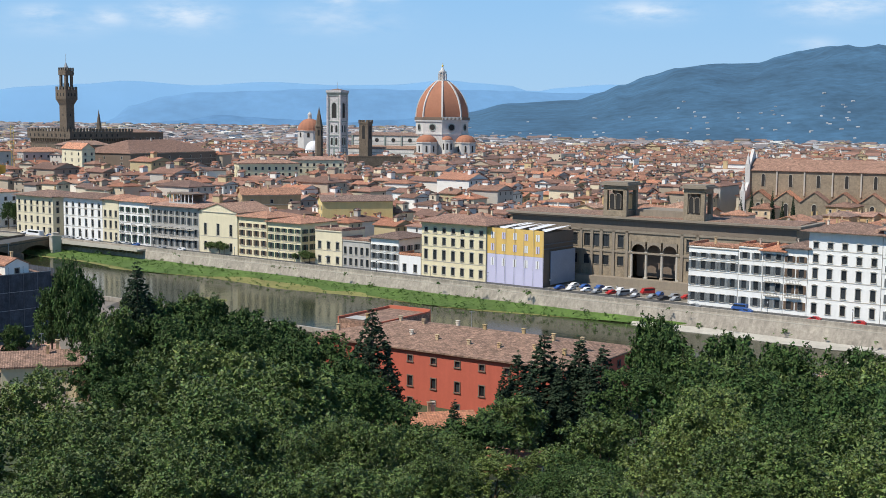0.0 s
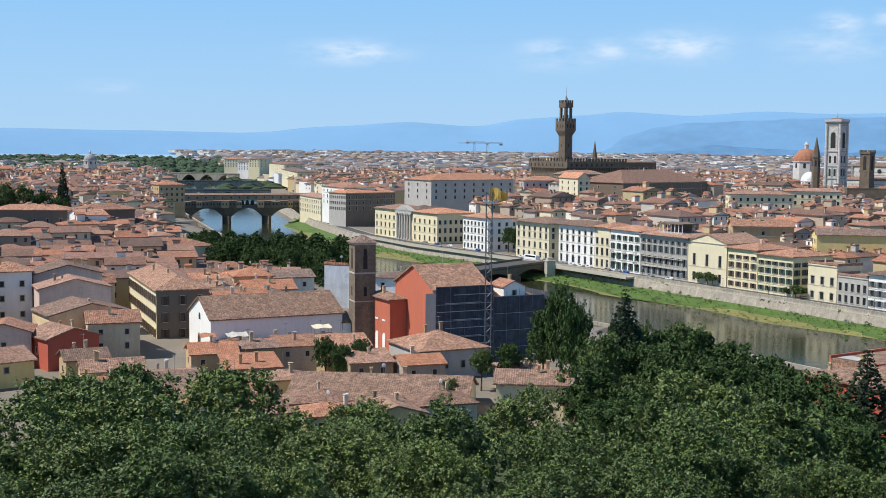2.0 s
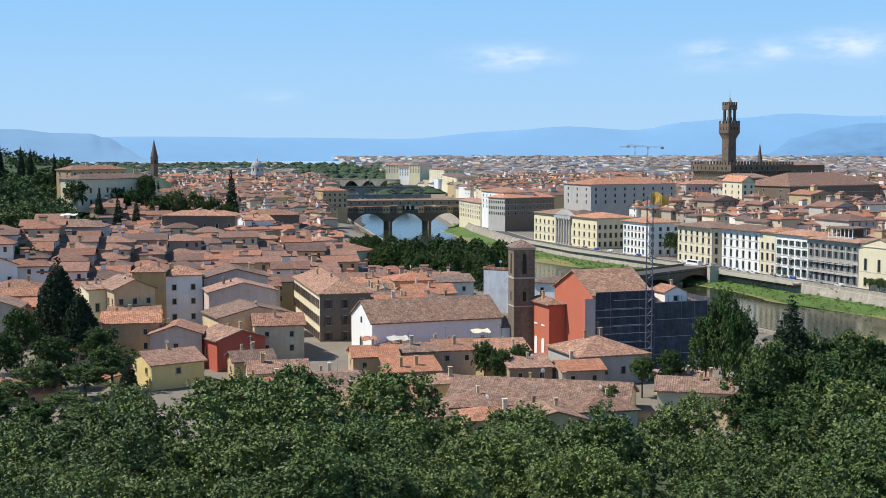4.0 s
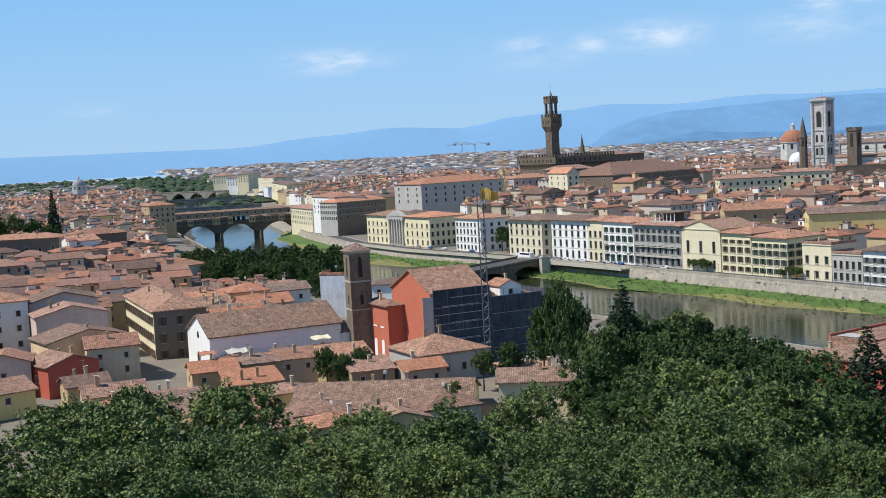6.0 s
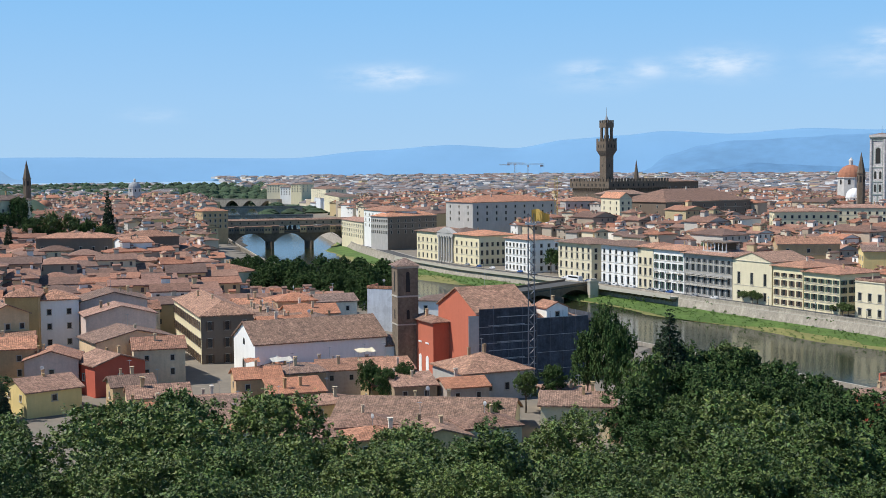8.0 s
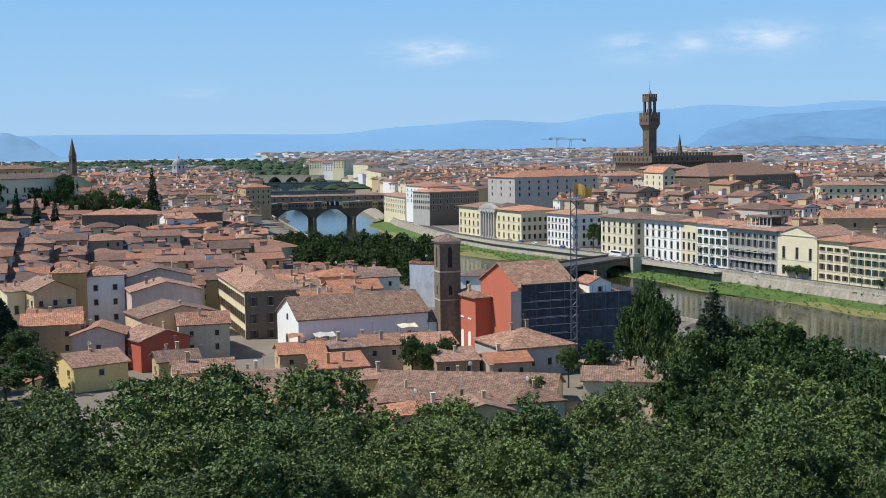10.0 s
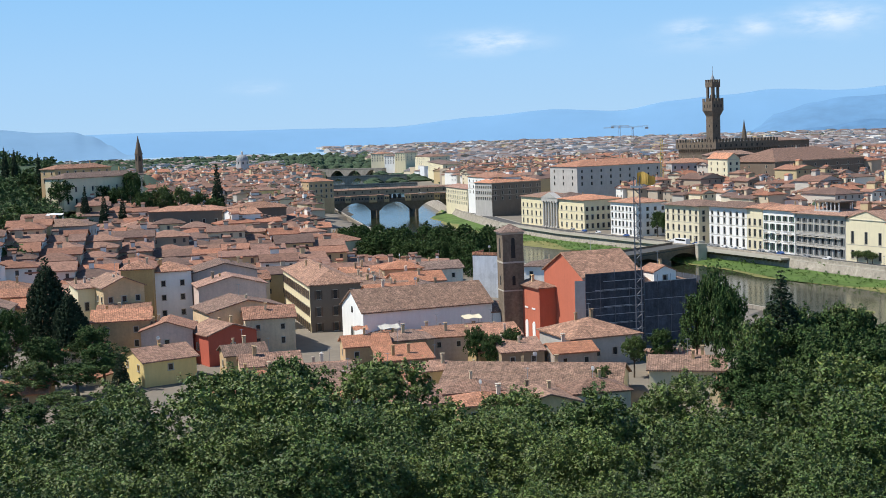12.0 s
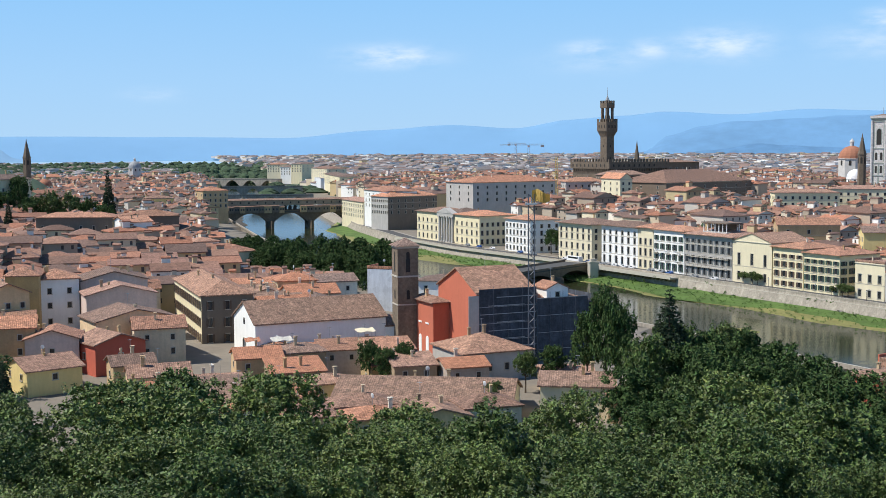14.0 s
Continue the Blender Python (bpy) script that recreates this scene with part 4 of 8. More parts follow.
quay_house(37.9, 45.8, 17.3, "white house with brown shutters and a flat terrace", wall=white_w, cols=2, rows=R4, style="s", shutter=shut_grey, kind="flat", depth=13)
quay_house(46.0, 63.0, 16.3, "long white house with grey shutters and a roof terrace", wall=white_w, cols=5, rows=R4[:3] + ((13.2, 1.2),), style="s", shutter=shut_grey, kind="flat", depth=14, left=3)
quay_house(143.7, 173.5, 18.1, "pale yellow palace with stone ground floor and arched windows", wall=lemon_w, cols=7, rows=((.9, 2.4), (5.6, 3.0), (10.4, 2.3), (14.4, 1.5)), style="p", rise=2.7, over=2.3, side=4, shutter=shut_brown, category="palace")
quay_house(173.9, 184.4, 4.2, "low white lodge with an arched door", wall=white_w, cols=2, rows=((.6, 3.0),), kind="flat", depth=9, chim=0, kept=0.0)
quay_house(184.8, 198.9, 10.3, "white house with grey shutters and a tiled roof", wall=white_w, cols=4, rows=((.8, 2.2), (4.6, 2.2), (8.0, 2.0)), style="s", shutter=shut_grey, side=4, rise=2.0, depth=18, kept=0.0)
quay_house(199.2, 213.7, 8.2, "small grey-white house with tall arched windows and a balustrade", wall=grey_w, cols=5, rows=((.8, 2.8), (5.2, 3.0)), kind="flat", depth=12, chim=0, kept=0.0)
quay_house(214.0, 228.6, 11.4, "cream house with a terrace and arched windows", wall=cream_w, cols=3, rows=((.8, 2.6), (6.5, 2.8)), style="p", side=4, kind="flat", depth=14, kept=0.0)
quay_house(236.5, 255.7, 13.2, "pale yellow house with green shutters", wall=lemon_w, cols=5, rows=((1.0, 2.0), (4.6, 2.3), (8.2, 2.2), (11.6, 1.6)), style="s", shutter=shut_green, side=5, rise=2.3, depth=22, kept=0.0)
quay_house(256.1, 273.4, 14.4, "ochre yellow house with brown shutters", wall=lemon_w, cols=4, rows=((1.0, 2.0), (4.8, 2.4), (8.8, 2.3), (12.6, 1.5)), style="s", shutter=shut_brown, rise=2.2, depth=20, kept=0.0)
quay_house(274.2, 298.4, 15.5, "cream chapel-like house with a gabled pale facade", wall=cream_w, cols=3, rows=((1.0, 3.0), (6.6, 4.2)), kind="gable_y", rise=3.6, over=.4, depth=22, side=4, chim=0)
quay_house(298.7, 331.1, 16.5, "grey palace with balconies and a rooftop loggia", wall=grey_w, cols=8, rows=((.8, 3.0), (5.2, 2.8), (9.6, 2.6), (13.0, 1.4)), style="s", shutter=shut_grey, rise=2.2, over=1.6, depth=20)
quay_house(331.4, 354.0, 17.2, "white house with dark green shutters", wall=white_w, cols=5, rows=((.8, 2.8), (5.0, 2.5), (9.0, 2.3), (12.7, 1.9)), style="s", shutter=shut_green, rise=2.0)
quay_house(354.3, 366.2, 17.5, "narrow cream house with arched windows", wall=cream_w, cols=3, rows=((.8, 3.0), (5.6, 3.0), (10.2, 2.6)), rise=2.0)
quay_house(366.4, 396.5, 17.1, "white palace with four rows of tall windows", wall=white_w, cols=6, rows=((.8, 3.0), (5.4, 2.8), (9.8, 2.4), (13.2, 1.5)), style="p", rise=2.3, over=1.8)
quay_house(405.2, 435.9, 16.5, "cream palace with arched windows under broad eaves", wall=cream_w, cols=6, rows=((.8, 2.4), (5.0, 2.6), (9.4, 2.3), (12.6, 1.7)), rise=2.4, over=1.7, depth=22, side=4)
quay_house(464.4, 491.4, 15.9, "white building with small dark windows and a hipped roof", wall=white_w, cols=7, rows=((.8, 2.0), (4.4, 2.2), (8.2, 2.2), (11.8, 1.7)), rise=2.4, depth=20, side=4)
quay_house(521.4, 552.3, 15.5, "yellow palace wing with regular windows", wall=lemon_w, cols=5, rows=R3, rise=2.6, depth=26, side=7)
quay_house(574.0, 603.9, 15.5, "yellow palace wing with regular windows", wall=lemon_w, cols=5, rows=R3, rise=2.6, depth=26)



def balcony(parent, x0, x1, z):
    """A stone slab with an iron rail on the front of a house."""
    b = part("balcony", boxes((x0, x1, -1.0, -.02, z - .22, z)), trim_m, parent)
    part("rail", boxes((x0, x1, -1.0, -.95, z + .9, z + .97), (x0, x1, -1.0, -.96, z + .1, z + .15), *[(x0 + (x1 - x0) * k / 10 - .03, x0 + (x1 - x0) * k / 10 + .03, -1.0, -.95, z, z + .9) for k in range(11)]), iron_m, b, "dark iron rail")


for ob_ in [o for o in bpy.data.objects if o.parent is None and o.name.startswith("house")]:
    lab = ob_.get("label", "")
    if "balconies and a rooftop loggia" in lab:
        for z in (4.6, 9.0):
            balcony(ob_, 2, 30, z)
    elif "dark green shutters" in lab:
        for x in (1.5, 10, 18.5):
            for z in (4.6, 8.6):
                balcony(ob_, x, x + 3, z)
    elif "balconies and an orange roof" in lab or "small roof terrace" in lab:
        for z in (5.2, 9.6):
            balcony(ob_, .8, 5.6, z)

# ---- the town behind: roofs beyond counting ----
KEEP_CLEAR = []     # (x, y, radius) of the large monuments
for yaw_, D_, r_ in ((0.2, 1270, 62), (3.0, 1262, 45), (5.0, 1245, 22), (17.0, 1000, 30), (14.9, 985, 46), (13.5, 1010, 34), (12.5, 875, 46), (16.2, 860, 26), (6.3, 1560, 30), (3.68, 1010, 14), (3.2, 1000, 24), (-9.2, 470, 45), (-6.6, 480, 40), (-12.3, 465, 40), (-4.6, 440, 24),
                     (-15.3, 640, 36), (-17.9, 655, 40), (-20.4, 655, 44), (-23, 655, 44), (21.4, 835, 46), (26.3, 915, 34), (28.2, 935, 30), (29.1, 985, 26), (29.8, 960, 24), (35.3, 940, 24), (36.5, 930, 20), (39.1, 745, 42), (37.8, 868, 16), (32, 2060, 60), (8.1, 785, 22), (6, 815, 22)):
    KEEP_CLEAR.append((*polar(yaw_, D_), r_))


def blocked(x, y, r):
    return any((x - a) ** 2 + (y - b) ** 2 < (q + r) ** 2 for a, b, q in KEEP_CLEAR)


town = Soup()
GRID = math.atan2(DQ.y, DQ.x)
near_sites = []
g2 = random.Random(21)


def site(sx, sy, bw, bh, rot):
    c, s = math.cos(rot), math.sin(rot)
    return c * sx - s * sy, s * sx + c * sy


for ring in range(4):
    d0, d1, cell = ((300, 900, 14.0), (900, 1750, 16.5), (1750, 3300, 25.0), (3300, 4750, 44.0))[ring]
    rot = GRID + (0, .25, .1, .3)[ring]
    n = int(d1 / cell) + 2
    for i in range(-n, n):
        for j in range(-n, n):
            if (i % 5 == 0 and ring < 2) or (j % 7 == 0 and ring < 2):
                continue
            x, y = site(i * cell + g2.uniform(-2.5, 2.5), j * cell + g2.uniform(-2.5, 2.5), 0, 0, rot)
            D = math.hypot(x, y)
            yaw = math.degrees(math.atan2(-x, y))
            if not (d0 <= D < d1 and -25 < yaw < 50):
                continue
            ds = side_of(FAR_WALL, x, y)
            L = cell * g2.uniform(.62, 1.3)
            W = cell * g2.uniform(.62, .95)
            eave = max(7.5, min(25, g2.gauss(14.3 + 4.6 * smooth(560, 740, D), 1.9))) if D < 1750 else g2.uniform(6, 17)
            turn = rot + (0 if g2.random() < .6 else math.pi / 2) + g2.uniform(-.08, .08)
            big = g2.random()
            if big < .05 and ring < 2:
                L, W, eave = L * 1.9, W * 1.35, eave + 3
            if ring == 3:
                L, W, eave = L * .7, W * .6, g2.uniform(3, 10)
            if yaw > 33 and D > 1750 and g2.random() < .6:
                continue
            if ds < 42 and ds > 0 or blocked(x, y, L * .45):
                continue
            if ds < 0:
                dn = -side_of(NEAR_WALL, x, y)
                if dn < 14 or D < 520 or hill_z(x, y) > 10 or (yaw < 35.6 and D < 960):
                    continue
                z0 = hill_z(x, y) - 1
                eave = z0 + eave * .85
            else:
                z0 = town_z(x, y) - .5
                eave += z0
            if 880 < D < 972 and 10.2 < yaw < 18.2:
                eave = EYE - D * math.tan(radians(g2.uniform(1.5, 2.1))) - 2.5
            elif 660 < D < 850 and 10 < yaw < 24:
                eave += 3.5
            rise = W * .5 * g2.uniform(.28, .38)
            kind = "gable" if g2.random() < .5 else "hip"
            if (ring >= 2 and g2.random() < .5) or (ring == 1 and g2.random() < .08):
                kind = "flat"
            if ring == 0 and ds > 0 and len(near_sites) < 85 and D < 640:
                near_sites.append((x, y, z0, turn, L, W, eave, rise, kind))
                continue
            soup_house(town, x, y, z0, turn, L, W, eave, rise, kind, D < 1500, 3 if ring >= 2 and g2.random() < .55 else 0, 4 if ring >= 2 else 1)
            if ring == 0 or (ring == 1 and g2.random() < .5):
                c, s = math.cos(turn), math.sin(turn)
                for q in range(g2.randrange(1, 4)):
                    ax, ay = g2.uniform(-.42, .42) * L, g2.uniform(-.3, .3) * W
                    soup_house(town, x + c * ax - s * ay, y + s * ax + c * ay, eave, turn, .8, .7, eave + rise + g2.uniform(.5, 1.6), .15, "gable", False)
            if ring < 2 and g2.random() < .65:
                c, s = math.cos(turn), math.sin(turn)
                ax = g2.uniform(-.3, .3) * L
                soup_house(town, x + c * ax, y + s * ax, eave, turn, g2.uniform(1.5, 6.0), g2.uniform(1.5, 5.0), eave + rise + g2.uniform(.8, 3.2), .7, "gable", ring == 0)
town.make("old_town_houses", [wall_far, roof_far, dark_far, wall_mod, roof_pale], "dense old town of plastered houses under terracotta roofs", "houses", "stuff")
for x, y, z0, turn, L, W, eave, rise, kind in near_sites:
    # turn the house so that its front is the side that faces the hill
    best = min((turn + k * math.pi / 2 for k in range(4)), key=lambda a: abs(math.atan2(math.sin(a - math.atan2(y, x) + math.pi / 2), math.cos(a - math.atan2(y, x) + math.pi / 2))))
    if abs(math.sin(best - turn)) > .5:
        L, W = W, L
    c, s = math.cos(best), math.sin(best)
    a = (x - c * L / 2 + s * W / 2, y - s * L / 2 - c * W / 2)
    b = (x + c * L / 2 + s * W / 2, y + s * L / 2 - c * W / 2)
    k2 = kind if kind == "hip" else ("gable" if L >= W else "gable_y")
    h = eave - z0
    house("plastered old town house with a terracotta roof", a, b, W, z0, eave, rise, k2, cols=max(2, int(L / 4)), rows=((h - 6.8, 1.6), (h - 3.0, 1.4)), win_w=1.0, chim=2, group="old town houses behind the quay", band=False, lite=True, style=("", "c")[g2.random() < .4], shutter=(shut_green, shut_brown, shut_grey)[g2.randrange(3)])

# ---- wood on the slope below the viewpoint ----
SLOPE = "trees on the slope below the terrace"
fine_kinds = [broadleaf(s, 5.4, 13.5, 66000, .085, m) for s, m in ((1, leaf_a), (2, leaf_b), (3, leaf_a), (4, leaf_b), (5, leaf_c))]
kinds = [broadleaf(s, 5.4, 13.5, 30000, .13, m) for s, m in ((1, leaf_a), (2, leaf_b), (3, leaf_a), (4, leaf_b), (5, leaf_c))]
g3 = random.Random(5)
CROWNS = ((54, -11.2), (47.7, -10.9), (45.3, -10.9), (42.6, -10.4), (40.1, -10.3), (38.7, -10.45), (36.5, -9.9), (34.1, -10), (31.7, -10.5), (29.9, -11.2), (27.2, -11.5), (25.2, -11.9), (23.5, -12.5), (23, -11.6), (21, -10.9), (18.6, -11.7), (16.5, -11.9), (14.4, -11.1), (13.2, -10.45), (11.5, -10.3), (9.9, -10.3), (6.7, -10.3), (5.2, -11.2), (3.6, -12.1), (2.3, -13.5), (-2.3, -14.9), (-4.7, -15.1), (-6.8, -13.7), (-8.6, -11.8), (-9.8, -10.1), (-13.2, -10), (-14.7, -10.5), (-17, -11.1), (-18.2, -10.9), (-19.1, -10.3), (-26, -10.3))


def crown_line(b):
    for (b0, e0), (b1, e1) in zip(CROWNS, CROWNS[1:]):
        if b1 <= b <= b0:
            return e0 + (e1 - e0) * (b - b0) / (b1 - b0)
    return -10.0


for D, n, lower in ((57, 12, 3.3), (75, 14, 1.7), (97, 16, .7), (120, 17, .0)):
    for i in range(n):
        yaw = -25 + 78 * (i + .5) / n + g3.uniform(-1.4, 1.4)
        dd = D + g3.uniform(-6, 6)
        half = math.degrees(3.5 / dd)
        el = min(crown_line(yaw), .5 * (crown_line(yaw - half) + crown_line(yaw + half))) - lower + g3.uniform(-.35, .35)
        x, y = polar(yaw, dd)
        zg = hill_z(x, y)
        s = max(.35, (EYE + dd * math.tan(radians(el)) - zg) / 13.7)
        w = max(.7, min(1.15, s)) * g3.uniform(.95, 1.15)
        tone = (0, 2, 1, 3, 1) if yaw > 19 else (0, 2, 4, 0, 1)
        plant((fine_kinds if D < 90 else kinds)[tone[g3.randrange(5)]], x, y, zg, g3.uniform(0, 6.28), (w, w, s), "leafy green deciduous tree on the hillside", group=SLOPE)

# ---- monuments ----
def between(a, b, f):
    return (a[0] + (b[0] - a[0]) * f, a[1] + (b[1] - a[1]) * f)


def merlons(bm, x0, x1, y0, y1, z, w=1.4, gap=1.3, h=2.0, t=.7):
    """Battlements round a rectangle."""
    for horizontal, fixed in ((True, y0), (True, y1 - t), (False, x0), (False, x1 - t)):
        a, b = (x0, x1) if horizontal else (y0, y1)
        n = max(1, int((b - a + gap) / (w + gap)))
        stp = (b - a + gap) / n
        for i in range(n):
            s = a + i * stp
            if horizontal:
                box(bm, s, s + w, fixed, fixed + t, z, z + h)
            else:
                box(bm, fixed, fixed + t, s, s + w, z, z + h)


def arch_panel(bm, w, h, depth=.4, n=8, mi=0):
    """A flat arched shape (x across, z up from 0), with a little depth, facing -y."""
    pts = [(-w / 2, 0), (w / 2, 0)] + [(w / 2 * math.cos(math.pi * i / n), h - w / 2 + w / 2 * math.sin(math.pi * i / n)) for i in range(n + 1)]
    lo = [bm.verts.new((x, 0, z)) for x, z in pts]
    hi = [bm.verts.new((x, depth, z)) for x, z in pts]
    m = len(pts)
    bm.faces.new(lo).material_index = mi
    bm.faces.new(hi[::-1]).material_index = mi
    for i in range(m):
        bm.faces.new((lo[(i + 1) % m], lo[i], hi[i], hi[(i + 1) % m])).material_index = mi
    return bm


def arched(parent, x, y, z, turn, w, h, material=None, name="window", trim=None):
    """An arched opening: dark reveal with a stone surround standing proud."""
    o = part(name, arch_panel(bmesh.new(), w, h, .5), material or dark_m, parent)
    o.matrix_basis = Matrix.LocRotScale((x, y, z), Euler((0, 0, turn)), None)
    if trim:
        bm = bmesh.new()
        n, t = 10, max(.18, w * .12)
        ins = [(w / 2, 0)] + [(w / 2 * math.cos(math.pi * i / n), h - w / 2 + w / 2 * math.sin(math.pi * i / n)) for i in range(n + 1)] + [(-w / 2, 0)]
        r = w / 2 + t
        outs = [(r, 0)] + [(r * math.cos(math.pi * i / n), h - w / 2 + r * math.sin(math.pi * i / n)) for i in range(n + 1)] + [(-r, 0)]
        for i in range(len(ins) - 1):
            a, b, c, d = ins[i], ins[i + 1], outs[i + 1], outs[i]
            f = [(a[0], -.15, a[1]), (b[0], -.15, b[1]), (c[0], -.15, c[1]), (d[0], -.15, d[1])]
            poly(bm, f)
            poly(bm, [(c[0], -.15, c[1]), (c[0], .1, c[1]), (d[0], .1, d[1]), (d[0], -.15, d[1])])
        q = part("surround", bm, trim, o)
    return o


def palace_of_the_tower():
    a, b = polar(17.0, 985), polar(14.4, 1026)
    turn = math.atan2(b[1] - a[1], b[0] - a[0])
    L = math.hypot(b[0] - a[0], b[1] - a[1])
    ob = thing("town_palace", a[0], a[1], 0, turn, "brown stone palace with battlements and a tall crenellated tower", "palace")
    part("wall", boxes((0, L, 0, 46, 0, 38)), pv_stone, ob)
    g = boxes((-1.6, L + 1.6, -1.6, 47.6, 38.8, 44.2))
    for i in range(int(L / 2.6)):
        box(g, i * 2.6 + .3, i * 2.6 + 1.2, -1.5, .1, 36.6, 38.8)
    for i in range(17):
        box(g, -1.5, .1, i * 2.7 + .3, i * 2.7 + 1.2, 36.6, 38.8)
    part("gallery", g, pv_stone, ob)
    m = bmesh.new()
    merlons(m, -1.6, L + 1.6, -1.6, 47.6, 44.2, 1.7, 1.5, 2.2)
    pieces("merlon", m, pv_stone, ob)
    for i in range(9):
        arched(ob, -1.75, 4 + i * 5, 40.2, -math.pi / 2, 1.3, 2.4)
    for i in range(9):
        arched(ob, 3 + i * 5.4, -1.75, 40.2, 0, 1.2, 2.2)
    for r in range(2):
        for i in range(5):
            arched(ob, -.1, 6 + i * 8.5, 18 + r * 9, -math.pi / 2, 2.2, 4.2)
    # tower, standing on the corner
    tw = part("tower", boxes((-3.9, 3.9, -3.9, 3.9, 0, 66)), pv_stone, ob)
    tw.matrix_basis = Matrix.Translation((0, 0, 0)) @ Matrix.LocRotScale((6.0, 10.0, 0), None, None)
    g = bmesh.new()
    for i in range(5):
        s = 4.0 + i * .36
        box(g, -s, s, -s, s, 64.6 + i * .85, 65.5 + i * .85)
    box(g, -5.8, 5.8, -5.8, 5.8, 68.8, 76.4)
    pieces("tower_gallery", g, pv_stone, tw)
    m = bmesh.new()
    merlons(m, -5.8, 5.8, -5.8, 5.8, 76.4, 1.5, 1.15, 2.4)
    part("tower_battlement", m, pv_stone, tw)
    c = boxes((-3.6, -1.9, -3.6, -1.9, 76.4, 87.5), (1.9, 3.6, -3.6, -1.9, 76.4, 87.5), (1.9, 3.6, 1.9, 3.6, 76.4, 87.5), (-3.6, -1.9, 1.9, 3.6, 76.4, 87.5))
    pieces("belfry_column", c, pv_stone, tw)
    t = boxes((-4.1, 4.1, -4.1, 4.1, 87.5, 91.3), (-1.5, 1.5, -1.5, 1.5, 76.4, 81.5))
    pieces("belfry_top", t, pv_stone, tw)
    t = bmesh.new()
    merlons(t, -4.1, 4.1, -4.1, 4.1, 91.3, 1.3, 1.0, 2.1, .6)
    pieces("merlon", t, pv_stone, tw)
    sp_ = bmesh.new()
    prism(sp_, ngon(8, 2.6), 91.3, 97.5, .08)
    prism(sp_, ngon(6, .22), 97, 104, .4)
    part("spire", sp_, lead_m, tw)
    for i in range(3):
        for side_, (sx, sy, st) in enumerate(((0, -5.85, 0), (-5.85, 0, -math.pi / 2), (5.85, 0, math.pi / 2))):
            k = (i - 1) * 3.2
            o = arched(tw, sx + (k if sy else 0), sy + (k if not sy else 0), 71.4, st, 1.1, 2.6)
    for z in (22, 34, 46, 56):
        arched(tw, 0, -3.95, z, 0, .9, 2.0)
        arched(tw, -3.95, 0, z, -math.pi / 2, .9, 2.0)
    # the hall behind, a little taller
    a2, b2 = polar(14.38, 1027), polar(12.93, 1052)
    house("tall brown stone hall with a low tiled roof", a2, b2, 40, 0, 43.5, 2.6, "hip", pv_stone, roof_old, cols=5, rows=((36.5, 2.6),), win_w=1.6, over=.8, chim=0, category="palace", band=False)
    return ob


palace_of_the_tower()


